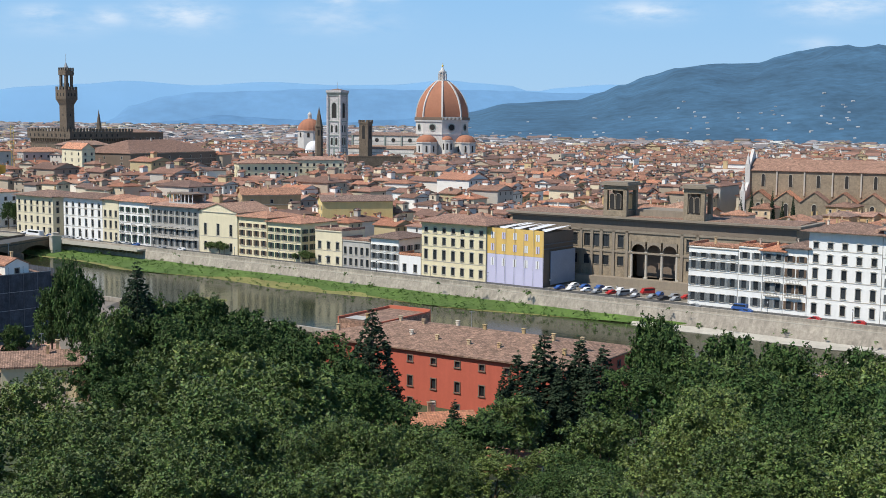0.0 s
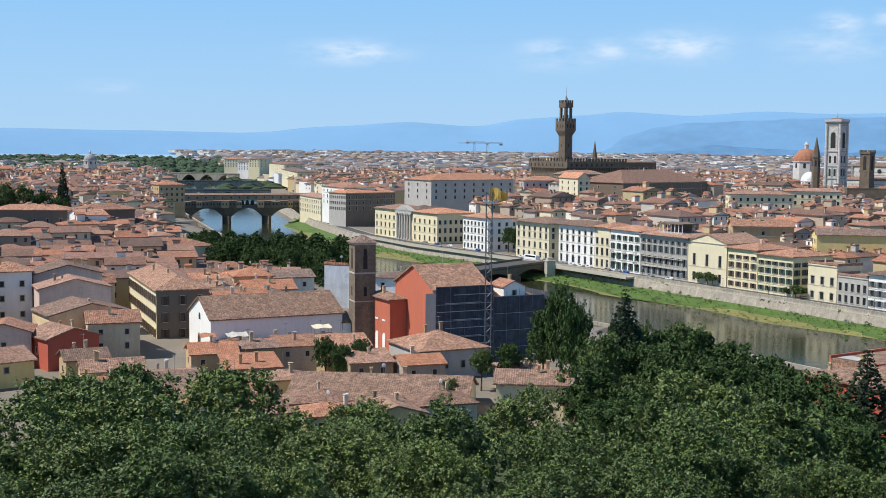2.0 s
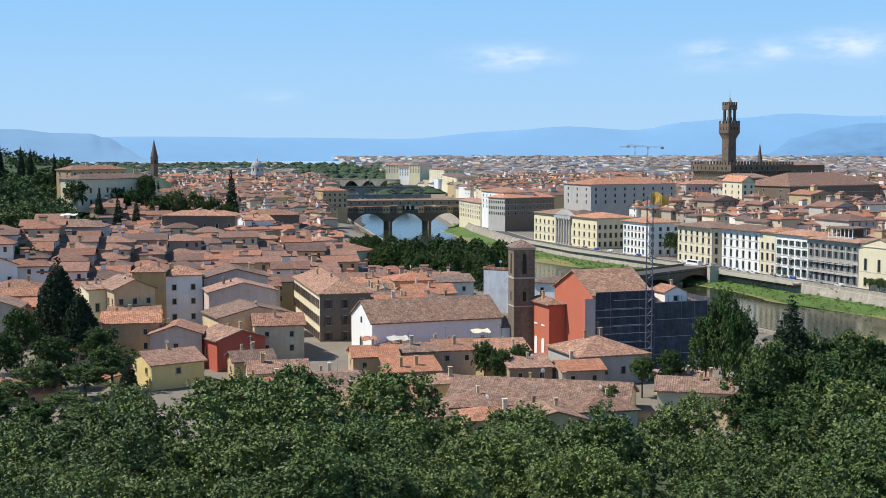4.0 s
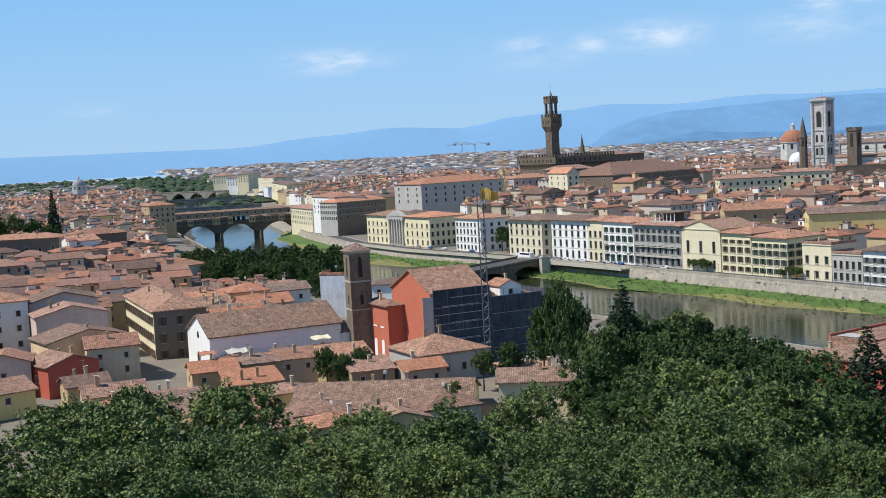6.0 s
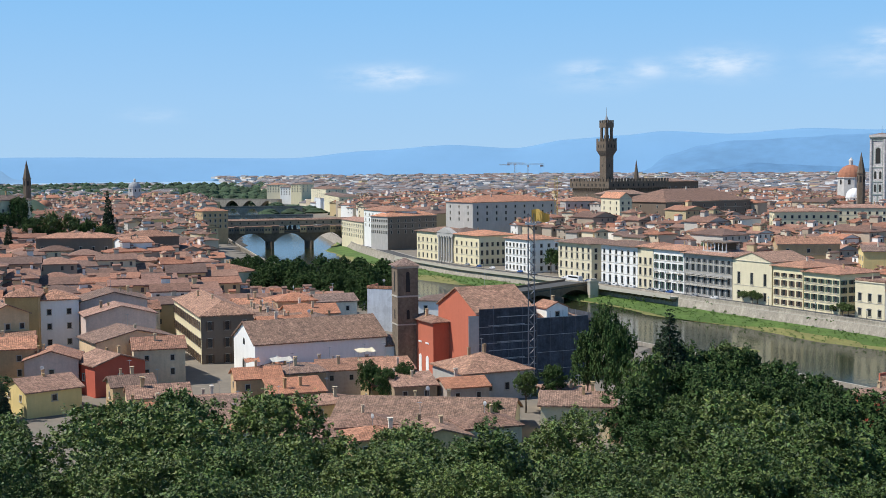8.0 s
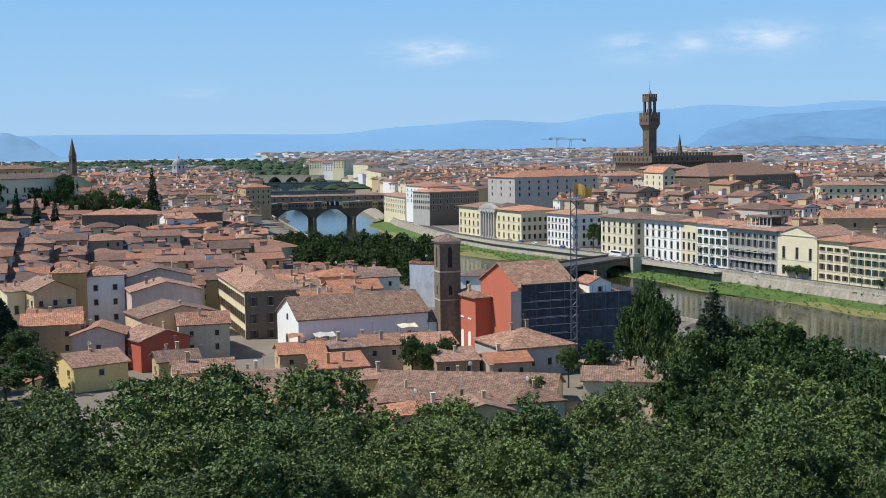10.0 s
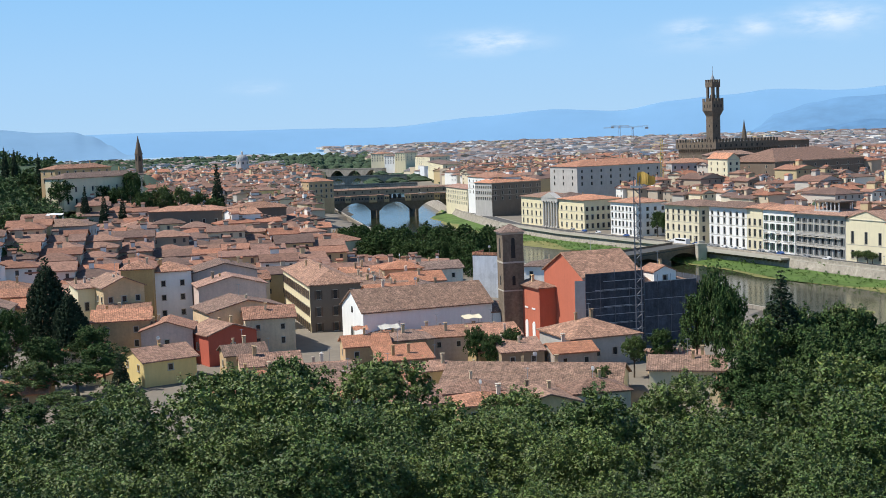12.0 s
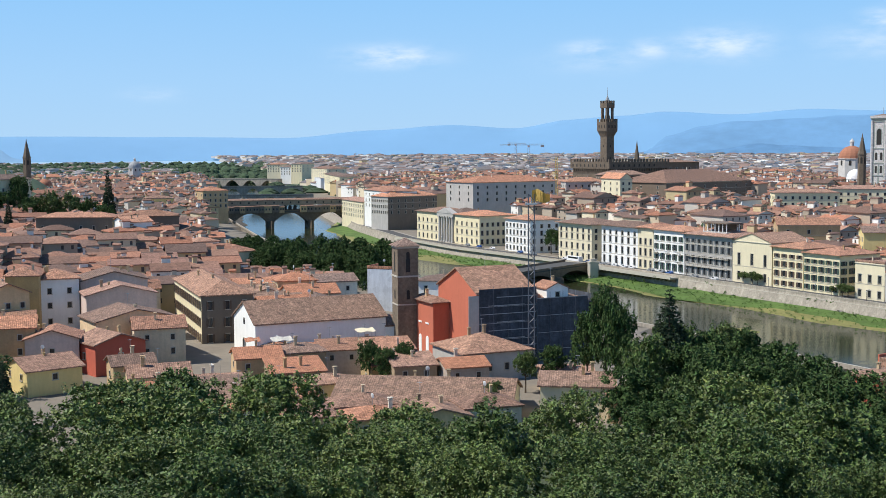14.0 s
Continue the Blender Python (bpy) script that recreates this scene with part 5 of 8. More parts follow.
def cathedral():
    cx, cy = polar(0.12, 1270)
    ob = thing("cathedral", cx, cy, 0, 0, "white marble cathedral with a huge red-tiled octagonal dome", "cathedral")
    va = [math.radians(-90 + 45 * k) for k in range(8)]

    def ring(r):
        return [(r * math.cos(t), r * math.sin(t)) for t in va]
    d = bmesh.new()
    prism(d, ring(27.5), 0, 41, 1)
    part("drum_base", d, marble_m, ob)
    d = bmesh.new()
    prism(d, ring(28.2), 41, 42.2)
    prism(d, ring(27.2), 42.2, 54.2)
    prism(d, ring(28.4), 54.2, 55.6)
    part("drum", d, marble_m, ob)
    g = bmesh.new()
    prism(g, ring(28.6), 55.7, 58.6)
    part("drum_gallery", g, brown_w, ob)
    # finished marble balustrade on one side only
    g = bmesh.new()
    p, q = Vector((*ring(29.0)[0], 0)), Vector((*ring(29.0)[1], 0))
    for i in range(15):
        s = p.lerp(q, (i + .5) / 15)
        box(g, s.x - .35, s.x + .35, s.y - .35, s.y + .35, 55.7, 58.4)
    part("balustrade", g, marble_m, ob)
    g = bmesh.new()
    a = [p, q, q * .97, p * .97]
    prism(g, [(v.x, v.y) for v in a], 58.4, 59.1)
    part("balustrade_rail", g, marble_m, ob)
    for k in range(8):
        t = va[k] + math.radians(22.5)
        r = 27.2 * math.cos(math.radians(22.5)) + .15
        o = bmesh.new()
        prism(o, ngon(20, 3.0), 0, .35)
        o2 = part("oculus", o, dark_m, ob)
        o2.matrix_basis = Matrix.Translation((r * math.cos(t), r * math.sin(t), 48.4)) @ Euler((math.pi / 2, 0, t + math.pi / 2)).to_matrix().to_4x4() @ Matrix.Translation((0, 0, -.1))
        f = bmesh.new()
        ri, ro = ngon(20, 3.0), ngon(20, 3.9)
        for i in range(20):
            j = (i + 1) % 20
            poly(f, [(*ri[i], .5), (*ri[j], .5), (*ro[j], .5), (*ro[i], .5)])
            poly(f, [(*ro[i], .5), (*ro[j], .5), (*ro[j], 0), (*ro[i], 0)])
        part("oculus_frame", f, marble_d, o2)
    # dome
    z0, rho, R = 58.6, 44.0, 27.0
    prof = []
    for i in range(15):
        z = 37.0 * i / 14
        prof.append((math.sqrt(rho * rho - z * z) - (rho - R), z0 + z))
    dm = bmesh.new()
    rings = [[dm.verts.new((x, y, z)) for x, y in ring(r)] for r, z in prof]
    for r0, r1 in zip(rings, rings[1:]):
        for k in range(8):
            dm.faces.new((r0[k], r0[(k + 1) % 8], r1[(k + 1) % 8], r1[k]))
    dm.faces.new(rings[-1])
    dome = part("dome", dm, dome_m, ob, "red tiled octagonal dome")
    for k in range(8):
        rb = bmesh.new()
        t = va[k]
        n = Vector((-math.sin(t), math.cos(t), 0))
        prev = None
        for r, z in prof:
            c = Vector((math.cos(t), math.sin(t), 0))
            now = [rb.verts.new(c * (r - .3) - n * .95 + Vector((0, 0, z))), rb.verts.new(c * (r + .75) - n * .75 + Vector((0, 0, z))), rb.verts.new(c * (r + .75) + n * .75 + Vector((0, 0, z))), rb.verts.new(c * (r - .3) + n * .95 + Vector((0, 0, z)))]
            if prev:
                for i in range(3):
                    rb.faces.new((prev[i], prev[i + 1], now[i + 1], now[i]))
            prev = now
        part("rib", rb, marble_m, dome, "white marble rib")
    ln = bmesh.new()
    prism(ln, ngon(8, 6.2), 95.2, 96.6)
    prism(ln, ngon(8, 3.0), 96.6, 105)
    for k in range(8):
        t = va[k]
        box(ln, 4.0 * math.cos(t) - .5, 4.0 * math.cos(t) + .5, 4.0 * math.sin(t) - .5, 4.0 * math.sin(t) + .5, 96.6, 103.6)
    prism(ln, ngon(8, 4.2), 104.4, 105.6)
    prism(ln, ngon(8, 3.0), 105.6, 110.4, .12)
    part("lantern", ln, marble_m, ob)
    bl = bmesh.new()
    bmesh.ops.create_uvsphere(bl, u_segments=12, v_segments=8, radius=1.15, matrix=Matrix.Translation((0, 0, 111.4)))
    box(bl, -.12, .12, -.12, .12, 112, 114.6)
    box(bl, -.7, .7, -.1, .1, 113.4, 113.7)
    part("ball_and_cross", bl, steel_y, ob)
    # tribunes with their own small domes
    for k, (px, py, r, zt) in enumerate(((-15.5, -27, 10.5, 40), (24, -19, 10.5, 40), (5.5, -31, 5.6, 39.5))):
        tr = bmesh.new()
        prism(tr, ngon(8, r * 1.05, px, py, .39), 0, zt - r * .62 - 1)
        prism(tr, ngon(8, r * 1.12, px, py, .39), zt - r * .62 - 1, zt - r * .62)
        tb = part("tribune", tr, marble_m, ob)
        dm = bmesh.new()
        last = None
        for i in range(7):
            f = i / 6
            now = [dm.verts.new((x, y, zt - r * .62 + r * .72 * math.sin(f * 1.5))) for x, y in ngon(16, max(r * math.cos(f * 1.5), .15), px, py)]
            if last:
                for j in range(16):
                    dm.faces.new((last[j], last[(j + 1) % 16], now[(j + 1) % 16], now[j]))
            last = now
        dm.faces.new(last)
        part("tribune_dome", dm, dome_m, tb, "small red tiled half dome")
        for i in range(5):
            t = -math.pi / 2 + (i - 2) * .785
            arched(tb, px + r * .99 * math.cos(t), py + r * .99 * math.sin(t), zt - r * .62 - 10, t + math.pi / 2, 1.8, 6.5)
    # low chapels round the tribunes
    for px, py, r, h in ((-24, -30, 6, 21), (-10, -38, 7, 20), (0, -36, 6, 19), (14, -34, 7, 20), (31, -27, 7, 20)):
        cb = bmesh.new()
        prism(cb, ngon(8, r, px, py, .39), 0, h)
        tb = part("chapel", cb, marble_m, ob)
        cr = bmesh.new()
        prism(cr, ngon(8, r * 1.06, px, py, .39), h, h + 2.6, .25, px, py)
        part("chapel_roof", cr, roof_old, tb)
    # nave, towards the bell tower
    nv = new("nave")
    th = radians(-23)
    nv.parent = ob
    nv.matrix_basis = Matrix.LocRotScale((-20, -2, 0), Euler((0, 0, th)), None)
    body = part("nave_wall", boxes((-76, 0, -10.5, 10.5, 0, 39.5)), marble_m, nv)
    part("nave_roof", roof_with(-77, 1, -11.4, 11.4, 39.5, 3.2), roof_m, nv)
    part("aisle", boxes((-76, 0, -21, -10.5, 0, 26)), marble_m, nv)
    ar = bmesh.new()
    poly(ar, [(-76.5, -21.6, 26), (.5, -21.6, 26), (.5, -10.5, 29), (-76.5, -10.5, 29)])
    poly(ar, [(-76.5, -21.6, 25.6), (-76.5, -21.6, 26), (.5, -21.6, 26), (.5, -21.6, 25.6)][::-1])
    part("aisle_roof", ar, roof_old, nv)
    st = bmesh.new()
    for z in (30.2, 33.2, 37.6, 38.8):
        box(st, -76.1, .1, -10.62, -10.5, z, z + .5)
    for z in (10, 16, 21.5, 25):
        box(st, -76.1, .1, -21.12, -21, z, z + .5)
    for i in range(5):
        box(st, -76 + i * 19 - .8, -76 + i * 19 + .8, -11.4, -10.5, 26, 39.4)
    part("marble_banding", st, marble_d, nv)
    for i in range(4):
        o = bmesh.new()
        prism(o, ngon(18, 2.1), 0, .4)
        o2 = part("oculus", o, dark_m, nv)
        o2.matrix_basis = Matrix.Translation((-66.5 + i * 19, -10.5, 34.6)) @ Euler((math.pi / 2, 0, 0)).to_matrix().to_4x4()
    for i in range(4):
        arched(nv, -66.5 + i * 19, -21.3, 8, 0, 2.4, 12, trim=marble_d)
    return ob


def roof_with(x0, x1, y0, y1, eave, rise, thick=.3):
    """A gable roof over a rectangle given by its edges, ridge along x."""
    bm = roof_mesh(x1 - x0, y1 - y0, eave, rise, "gable", 0.0, thick)
    bmesh.ops.translate(bm, verts=bm.verts, vec=(x0, y0, 0))
    return bm


cathedral()


def bell_tower():
    x, y = polar(5.0, 1245)
    ob = thing("bell_tower", x, y, 0, radians(-23), "tall square marble bell tower with pointed windows", "bell tower")
    w = 7.0
    part("shaft", boxes((-w, w, -w, w, 0, 80)), marble_t, ob)
    c = bmesh.new()
    for sx in (-1, 1):
        for sy in (-1, 1):
            prism(c, ngon(8, 1.5, sx * w, sy * w), 0, 80)
    part("corner_buttress", c, marble_t, ob)
    b = bmesh.new()
    for z in (14, 27, 39, 53, 78.5):
        box(b, -w - .5, w + .5, -w - .5, w + .5, z, z + .9)
    for i in range(4):
        box(b, -w - .6 - i * .3, w + .6 + i * .3, -w - .6 - i * .3, w + .6 + i * .3, 80 + i * .6, 80.6 + i * .6)
    pieces("cornice", b, marble_d, ob)
    t = boxes((-8.6, 8.6, -8.6, 8.6, 82.4, 84.6))
    part("parapet", t, marble_t, ob)
    r = bmesh.new()
    prism(r, [(-7, -7), (7, -7), (7, 7), (-7, 7)], 84.6, 86.4, .05)
    part("roof", r, roof_m, ob)
    m = bmesh.new()
    prism(m, ngon(6, .2), 86, 93, .5)
    part("pole", m, metal_m, ob)
    for fx, fy, t in ((0, -1, 0), (1, 0, math.pi / 2), (-1, 0, -math.pi / 2)):
        pb = bmesh.new()
        for z0_, z1_ in ((2, 13), (16, 26), (28.5, 38), (41, 52), (55, 77)):
            for k in (-5.4, 0, 5.4):
                if z0_ > 40 and k == 0:
                    continue
                x0, x1, y0, y1 = (k - .9, k + .9, -w - .07, -w + .02) if fx == 0 else ((fx * w - .05, fx * w + .05, k - .9, k + .9))
                box(pb, x0, x1, y0, y1, z0_, z1_)
        pieces('marble_panel', pb, marble_d, ob)
        def on(k, z, ww, h):
            arched(ob, fx * (w + .1) + (k if fx == 0 else 0), fy * (w + .1) + (k if fy == 0 else 0), z, t, ww, h, trim=marble_d)
        on(0, 57, 4.6, 15)
        for z in (42.5, 30):
            on(-2.6, z, 2.0, 7)
            on(2.6, z, 2.0, 7)
    return ob


bell_tower()


def plain_tower(label, yaw, D, w, z1, turn, material, open_z=None, crown=True, cap=False):
    x, y = polar(yaw, D)
    ob = thing("tower", x, y, 0, turn, label, "tower")
    part("shaft", boxes((-w, w, -w, w, 0, z1 - (2 if crown else 0))), material, ob)
    if crown:
        m = boxes((-w - .5, w + .5, -w - .5, w + .5, z1 - 2.6, z1 - 1.2))
        merlons(m, -w - .5, w + .5, -w - .5, w + .5, z1 - 1.2, 1.3, 1.0, 1.6, .5)
        part("battlement", m, material, ob)
    if cap:
        r = bmesh.new()
        prism(r, [(-w - .7, -w - .7), (w + .7, -w - .7), (w + .7, w + .7), (-w - .7, w + .7)], z1, z1 + 1.9, .05)
        part("roof", r, roof_m, ob)
    for oz, ww, h in open_z or ():
        for fx, fy, t in ((0, -1, 0), (1, 0, math.pi / 2), (-1, 0, -math.pi / 2)):
            arched(ob, fx * (w + .06), fy * (w + .06), oz, t, ww, h)
    return ob


plain_tower("square brown stone tower with a tall arched belfry opening", 3.68, 1010, 4.0, 55, radians(-24), pv_stone, ((40, 2.6, 11),))
house("crenellated brown stone palace below a tower", polar(4.5, 985), polar(1.95, 990), 20, 0, 25.5, .1, "flat", pv_stone, pv_stone, cols=0, chim=0, category="palace")


def spire(label, yaw, D, r, z0, z1, ze, material):
    x, y = polar(yaw, D)
    ob = thing("steeple", x, y, 0, 0, label, "steeple")
    s = bmesh.new()
    prism(s, ngon(6, r), 0, ze)
    prism(s, ngon(6, r * 1.15), ze, ze + .8)
    part("shaft", s, material, ob)
    for i in range(6):
        t = math.pi / 6 + i * math.pi / 3
        arched(ob, r * .88 * math.cos(t), r * .88 * math.sin(t), ze - 7, t + math.pi / 2, r * .5, 5)
    s = bmesh.new()
    prism(s, ngon(6, r), ze + .8, z1, .03)
    part("spire", s, material, ob)
    return ob


spire("slender brown stone bell tower with a spire", 5.85, 1030, 3.2, 0, 66, 49, pv_stone)
spire("small dark pointed bell tower", 15.75, 1090, 2.6, 0, 62, 44, pv_stone)
spire("tall thin bell tower with a pointed top", 43.54, 1380, 4.2, 0, 68, 48, pv_stone)


def small_dome(label, yaw, D, r, spring, material, drum=None, lantern=True):
    x, y = polar(yaw, D)
    ob = thing("domed_church", x, y, 0, 0, label, "church")
    b = bmesh.new()
    prism(b, ngon(8, r * 1.02, 0, 0, .39), 0, spring)
    prism(b, ngon(8, r * 1.08, 0, 0, .39), spring - .8, spring)
    part("drum", b, drum or marble_m, ob)
    for i in range(8):
        t = .39 + .3927 + i * .785
        arched(ob, r * .95 * math.cos(t), r * .95 * math.sin(t), spring - r * .55, t + math.pi / 2, r * .2, r * .4)
    d = bmesh.new()
    last = None
    for i in range(8):
        f = i / 7
        now = [d.verts.new((px, py, spring + r * .98 * math.sin(f * 1.5))) for px, py in ngon(16, max(.2, r * math.cos(f * 1.5)))]
        if last:
            for j in range(16):
                d.faces.new((last[j], last[(j + 1) % 16], now[(j + 1) % 16], now[j]))
        last = now
    d.faces.new(last)
    part("dome", d, material, ob)
    if lantern:
        l = bmesh.new()
        prism(l, ngon(8, r * .16), spring + r * .9, spring + r * 1.3)
        prism(l, ngon(8, r * .2), spring + r * 1.3, spring + r * 1.55, .05)
        part("lantern", l, marble_m, ob)
    return ob


small_dome("church dome of orange-red tiles", 6.28, 1560, 15.5, 41, dome_m, lantern=True)
small_dome("grey church dome with a lantern", 38.9, 1660, 8.5, 33, lead_m, marble_m)
small_dome("little terracotta chapel dome", 42.8, 1100, 6, 26, dome_m, cream_w)
small_dome("white tent-like canopy roof", 6.08, 1330, 9.5, 23, white_p, white_w, False)


def basilica():
    """Long church with a marble front at its left end and a row of gabled chapels along the side."""
    a, b = polar(-14.05, 640), polar(-25, 628)
    L = math.hypot(b[0] - a[0], b[1] - a[1])
    turn = math.atan2(b[1] - a[1], b[0] - a[0])
    ob = thing("basilica", a[0], a[1], 0, turn, "long brown brick basilica with a white marble front and gabled aisle", "church")
    part("nave_wall", boxes((0, L, 0, 21, 0, 32.3)), warm_stone, ob)
    part("nave_roof", roof_with(.2, L + .5, -.8, 21.8, 32.3, 5.6), roof_m, ob)
    part("aisle", boxes((0, L, -11, 0, 0, 17.6)), warm_stone, ob)
    n = 9
    w = L / n
    for i in range(n):
        g = bmesh.new()
        x0 = i * w
        poly(g, [(x0, -11.1, 17.6), (x0 + w, -11.1, 17.6), (x0 + w / 2, -11.1, 22.6)])
        gb = part("aisle_gable", g, warm_stone, ob)
        r = bmesh.new()
        for p in ([(x0, -11.6, 17.7), (x0 + w / 2, -11.6, 22.8), (x0 + w / 2, 0, 22.8), (x0, 0, 17.7)], [(x0 + w / 2, -11.6, 22.8), (x0 + w, -11.6, 17.7), (x0 + w, 0, 17.7), (x0 + w / 2, 0, 22.8)]):
            poly(r, p)
            poly(r, [(q[0], q[1], q[2] - .4) for q in p][::-1])
            poly(r, [p[0], p[1], (p[1][0], p[1][1], p[1][2] - .4), (p[0][0], p[0][1], p[0][2] - .4)])
        part("gable_roof", r, roof_m, gb)
        arched(ob, x0 + w / 2, -11.25, 8, 0, 1.9, 8.5, trim=trim_m)
        arched(ob, x0 + w * .5, -.15, 24.2, 0, 1.6, 6.2, trim=trim_m)
        bt = boxes((x0 - .35, x0 + .35, -.6, 0, 20, 32))
        part("pilaster", bt, trim_m, ob)
    # marble front
    f = bmesh.new()
    for pts, y0 in (([(-11.2, 0), (32, 0), (32, 19), (21.6, 26.5), (21.6, 33), (10.5, 42.6), (-.6, 33), (-.6, 26.5), (-11.2, 19)], 0),):
        lo = [f.verts.new((-1.6, y, z)) for y, z in pts]
        hi = [f.verts.new((-.1, y, z)) for y, z in pts]
        m = len(pts)
        f.faces.new(lo)
        f.faces.new(hi[::-1])
        for i in range(m):
            f.faces.new((lo[i], hi[i], hi[(i + 1) % m], lo[(i + 1) % m]))
    part("marble_front", f, marble_m, ob)
    for y in (-11, -.4, 21.4):
        p = boxes((-2.2, .2, y - 1.0, y + 1.0, 0, 35 if y > -5 else 22))
        prism(p, ngon(6, 1.3, -1, y), 35 if y > -5 else 22, 41 if y > -5 else 27, .05, -1, y)
        part("pinnacle", p, marble_m, ob)
    return ob


basilica()


def library():
    """Sandstone library with two belvedere towers and a three-arched porch."""
    a, b = (26.4, 465.8), (94.8, 419.0)
    L = math.hypot(b[0] - a[0], b[1] - a[1])
    turn = math.atan2(b[1] - a[1], b[0] - a[0])
    ob = thing("library", a[0], a[1], 0, turn, "brown sandstone library with two belvedere towers and an arched porch", "library")

    def s_at(yaw):
        t = radians(yaw)
        dx, dy = -math.sin(t), math.cos(t)
        ux, uy = math.cos(turn), math.sin(turn)
        det = ux * -dy + uy * dx
        return ((-a[0]) * -dy + (-a[1]) * dx) / det
    L = s_at(-16.2)
    t1, t2 = (s_at(-7.43), s_at(-8.5)), (s_at(-11.1), s_at(-12.05))
    p0, p1 = s_at(-8.72), s_at(-10.98)
    holes, wins = [], []
    bm = bmesh.new()
    n = 3
    for x in (p0 - 3.6, p0 - 9.5, p0 - 13.4, p0 - 17.3, p0 - 22.4, p0 - 26.3, p0 - 30.2):
        for zs, h in ((4.0, 3.4), (10.6, 4.4)):
            if x > 2:
                holes.append((x - 1.3, x + 1.3, zs, zs + h))
                wins.append((x, zs, h))
    for x in (p1 + 4,):
        for zs, h in ((4.0, 3.4), (10.6, 4.4)):
            holes.append((x - 1.2, x + 1.2, zs, zs + h))
            wins.append((x, zs, h))
    porch = (p0 + .4, p1 - .4, 0.0, 13.2)
    wall_grid(bm, (0, 0), (1, 0), L, -3.2, 20.5, holes + [porch], .5)
    for p, u, ln in (((L, 0), (0, 1), 24), ((L, 24), (-1, 0), L), ((0, 24), (0, -1), 24)):
        wall_grid(bm, p, u, ln, -3.2, 20.5, [])
    part("wall", bm, warm_stone, ob)
    part("terrace", boxes((-2, L, -4.0, -.02, -3.2, 0)), lib_trim, ob, "low stone terrace before the porch")
    # porch: arches carried on columns, a dark loggia behind
    pb = boxes((porch[0], porch[1], 5.5, 5.9, 0, 13.2), (porch[0], porch[1], .5, 5.5, 13.2, 13.6))
    part("loggia", pb, brown_w, ob)
    for i in range(n):
        sp = bmesh.new()
        x0, x1 = porch[0] + (porch[1] - porch[0]) * i / n, porch[0] + (porch[1] - porch[0]) * (i + 1) / n
        r = (x1 - x0) / 2 - .35
        m = 12
        zc = 12.3 - r
        last = None
        for k in range(m + 1):
            t = math.pi * k / m
            x, z = (x0 + x1) / 2 - r * math.cos(t), zc + r * math.sin(t)
            now = [(x, -.05, z), (x, .5, z), (x, .5, 13.2), (x, -.05, 13.2)]
            if last:
                poly(sp, [last[0], now[0], now[3], last[3]])
                poly(sp, [last[1], now[1], now[0], last[0]])
            last = now
        part("arch", sp, lib_trim, ob)
        for x in (x0, x1):
            c = bmesh.new()
            prism(c, ngon(12, .5, x + (.35 if x == porch[0] else -.35 if x == porch[1] else 0), .3), 0.6, zc - .5)
            box(c, x - .65, x + .65, -.3, .9, zc - .5, zc + .1)
            box(c, x - .65, x + .65, -.3, .9, 0, .6)
            if i == 0 or x == x1:
                part("column", c, trim_m, ob)
            else:
                c.free()
    for x, zs, h in wins:
        window(ob, x, .26, zs + h / 2, 0, 2.4, h, "p" if zs > 8 else "", None, lib_trim)
    co = bmesh.new()
    for z0, z1, o in ((8.8, 9.5, .35), (16.2, 17.0, .4), (20.5, 21.2, 1.0), (21.2, 21.9, 2.0)):
        box(co, -o, L + o, -o, .0, z0, z1)
        box(co, -o, 0, 0, 24, z0, z1)
        box(co, L, L + o, 0, 24, z0, z1)
    pieces("cornice", co, lib_trim, ob)
    # dark strip on the wall that paints the cornice's cast shadow
    part("frieze", boxes((0, L, -.12, -.01, 17.05, 20.45)), dark_shade_stucco, ob, "dark strip painted as the shadow under the eaves")
    pl = bmesh.new()
    for x in (p0 - 1.6, p1 + .6, p0 - 7, p1 + 6.5, p0 - 11.9, p0 - 15.8, p0 - 20.2, p0 - 24.8, p0 - 28.7):
        box(pl, x, x + 1.1, -.4, 0, 0, 16.9)
    pieces("pilaster", pl, lib_trim, ob)
    part("roof", roof_with(0, L, 1, 24, 21.9, .5), roof_old, ob)
    part("attic", boxes((t1[1] + 1, t2[0] - 1, 6, 20, 21.9, 24.4)), lib_trim, ob)
    for x0, x1 in (t1, t2):
        w = x1 - x0
        tb = boxes((x0, x1, .5, .5 + w, 21.9, 24.0), (x0, x0 + 1.5, .5, 2.0, 24, 32), (x1 - 1.5, x1, .5, 2.0, 24, 32), (x0, x0 + 1.5, w - 1, w + .5, 24, 32), (x1 - 1.5, x1, w - 1, w + .5, 24, 32), (x0, x1, .5, .5 + w, 31.2, 33))
        tw = new("belvedere_tower")
        tw.parent = ob
        pieces("tower_wall", tb, warm_stone, tw)
        ct = boxes((x0 - 1, x1 + 1, -.5, w + 1.5, 33, 33.8), (x0 - .4, x1 + .4, .1, w + .9, 33.8, 34.3))
        part("tower_cornice", ct, lib_trim, tw)
        part("tower_back", boxes((x0 + 1.5, x1 - 1.5, w / 2, w / 2 + .5, 24, 31.2), (x0 + w / 2 - .5, x0 + w / 2 + .5, 1.5, w - .5, 24, 31.2)), brown_w, tw)
        for k in (0, 1):
            arched(tw, x0 + w * (.36 + .28 * k), .75, 24.4, 0, w * .2, 5.6, trim=lib_trim)
    return ob


library()


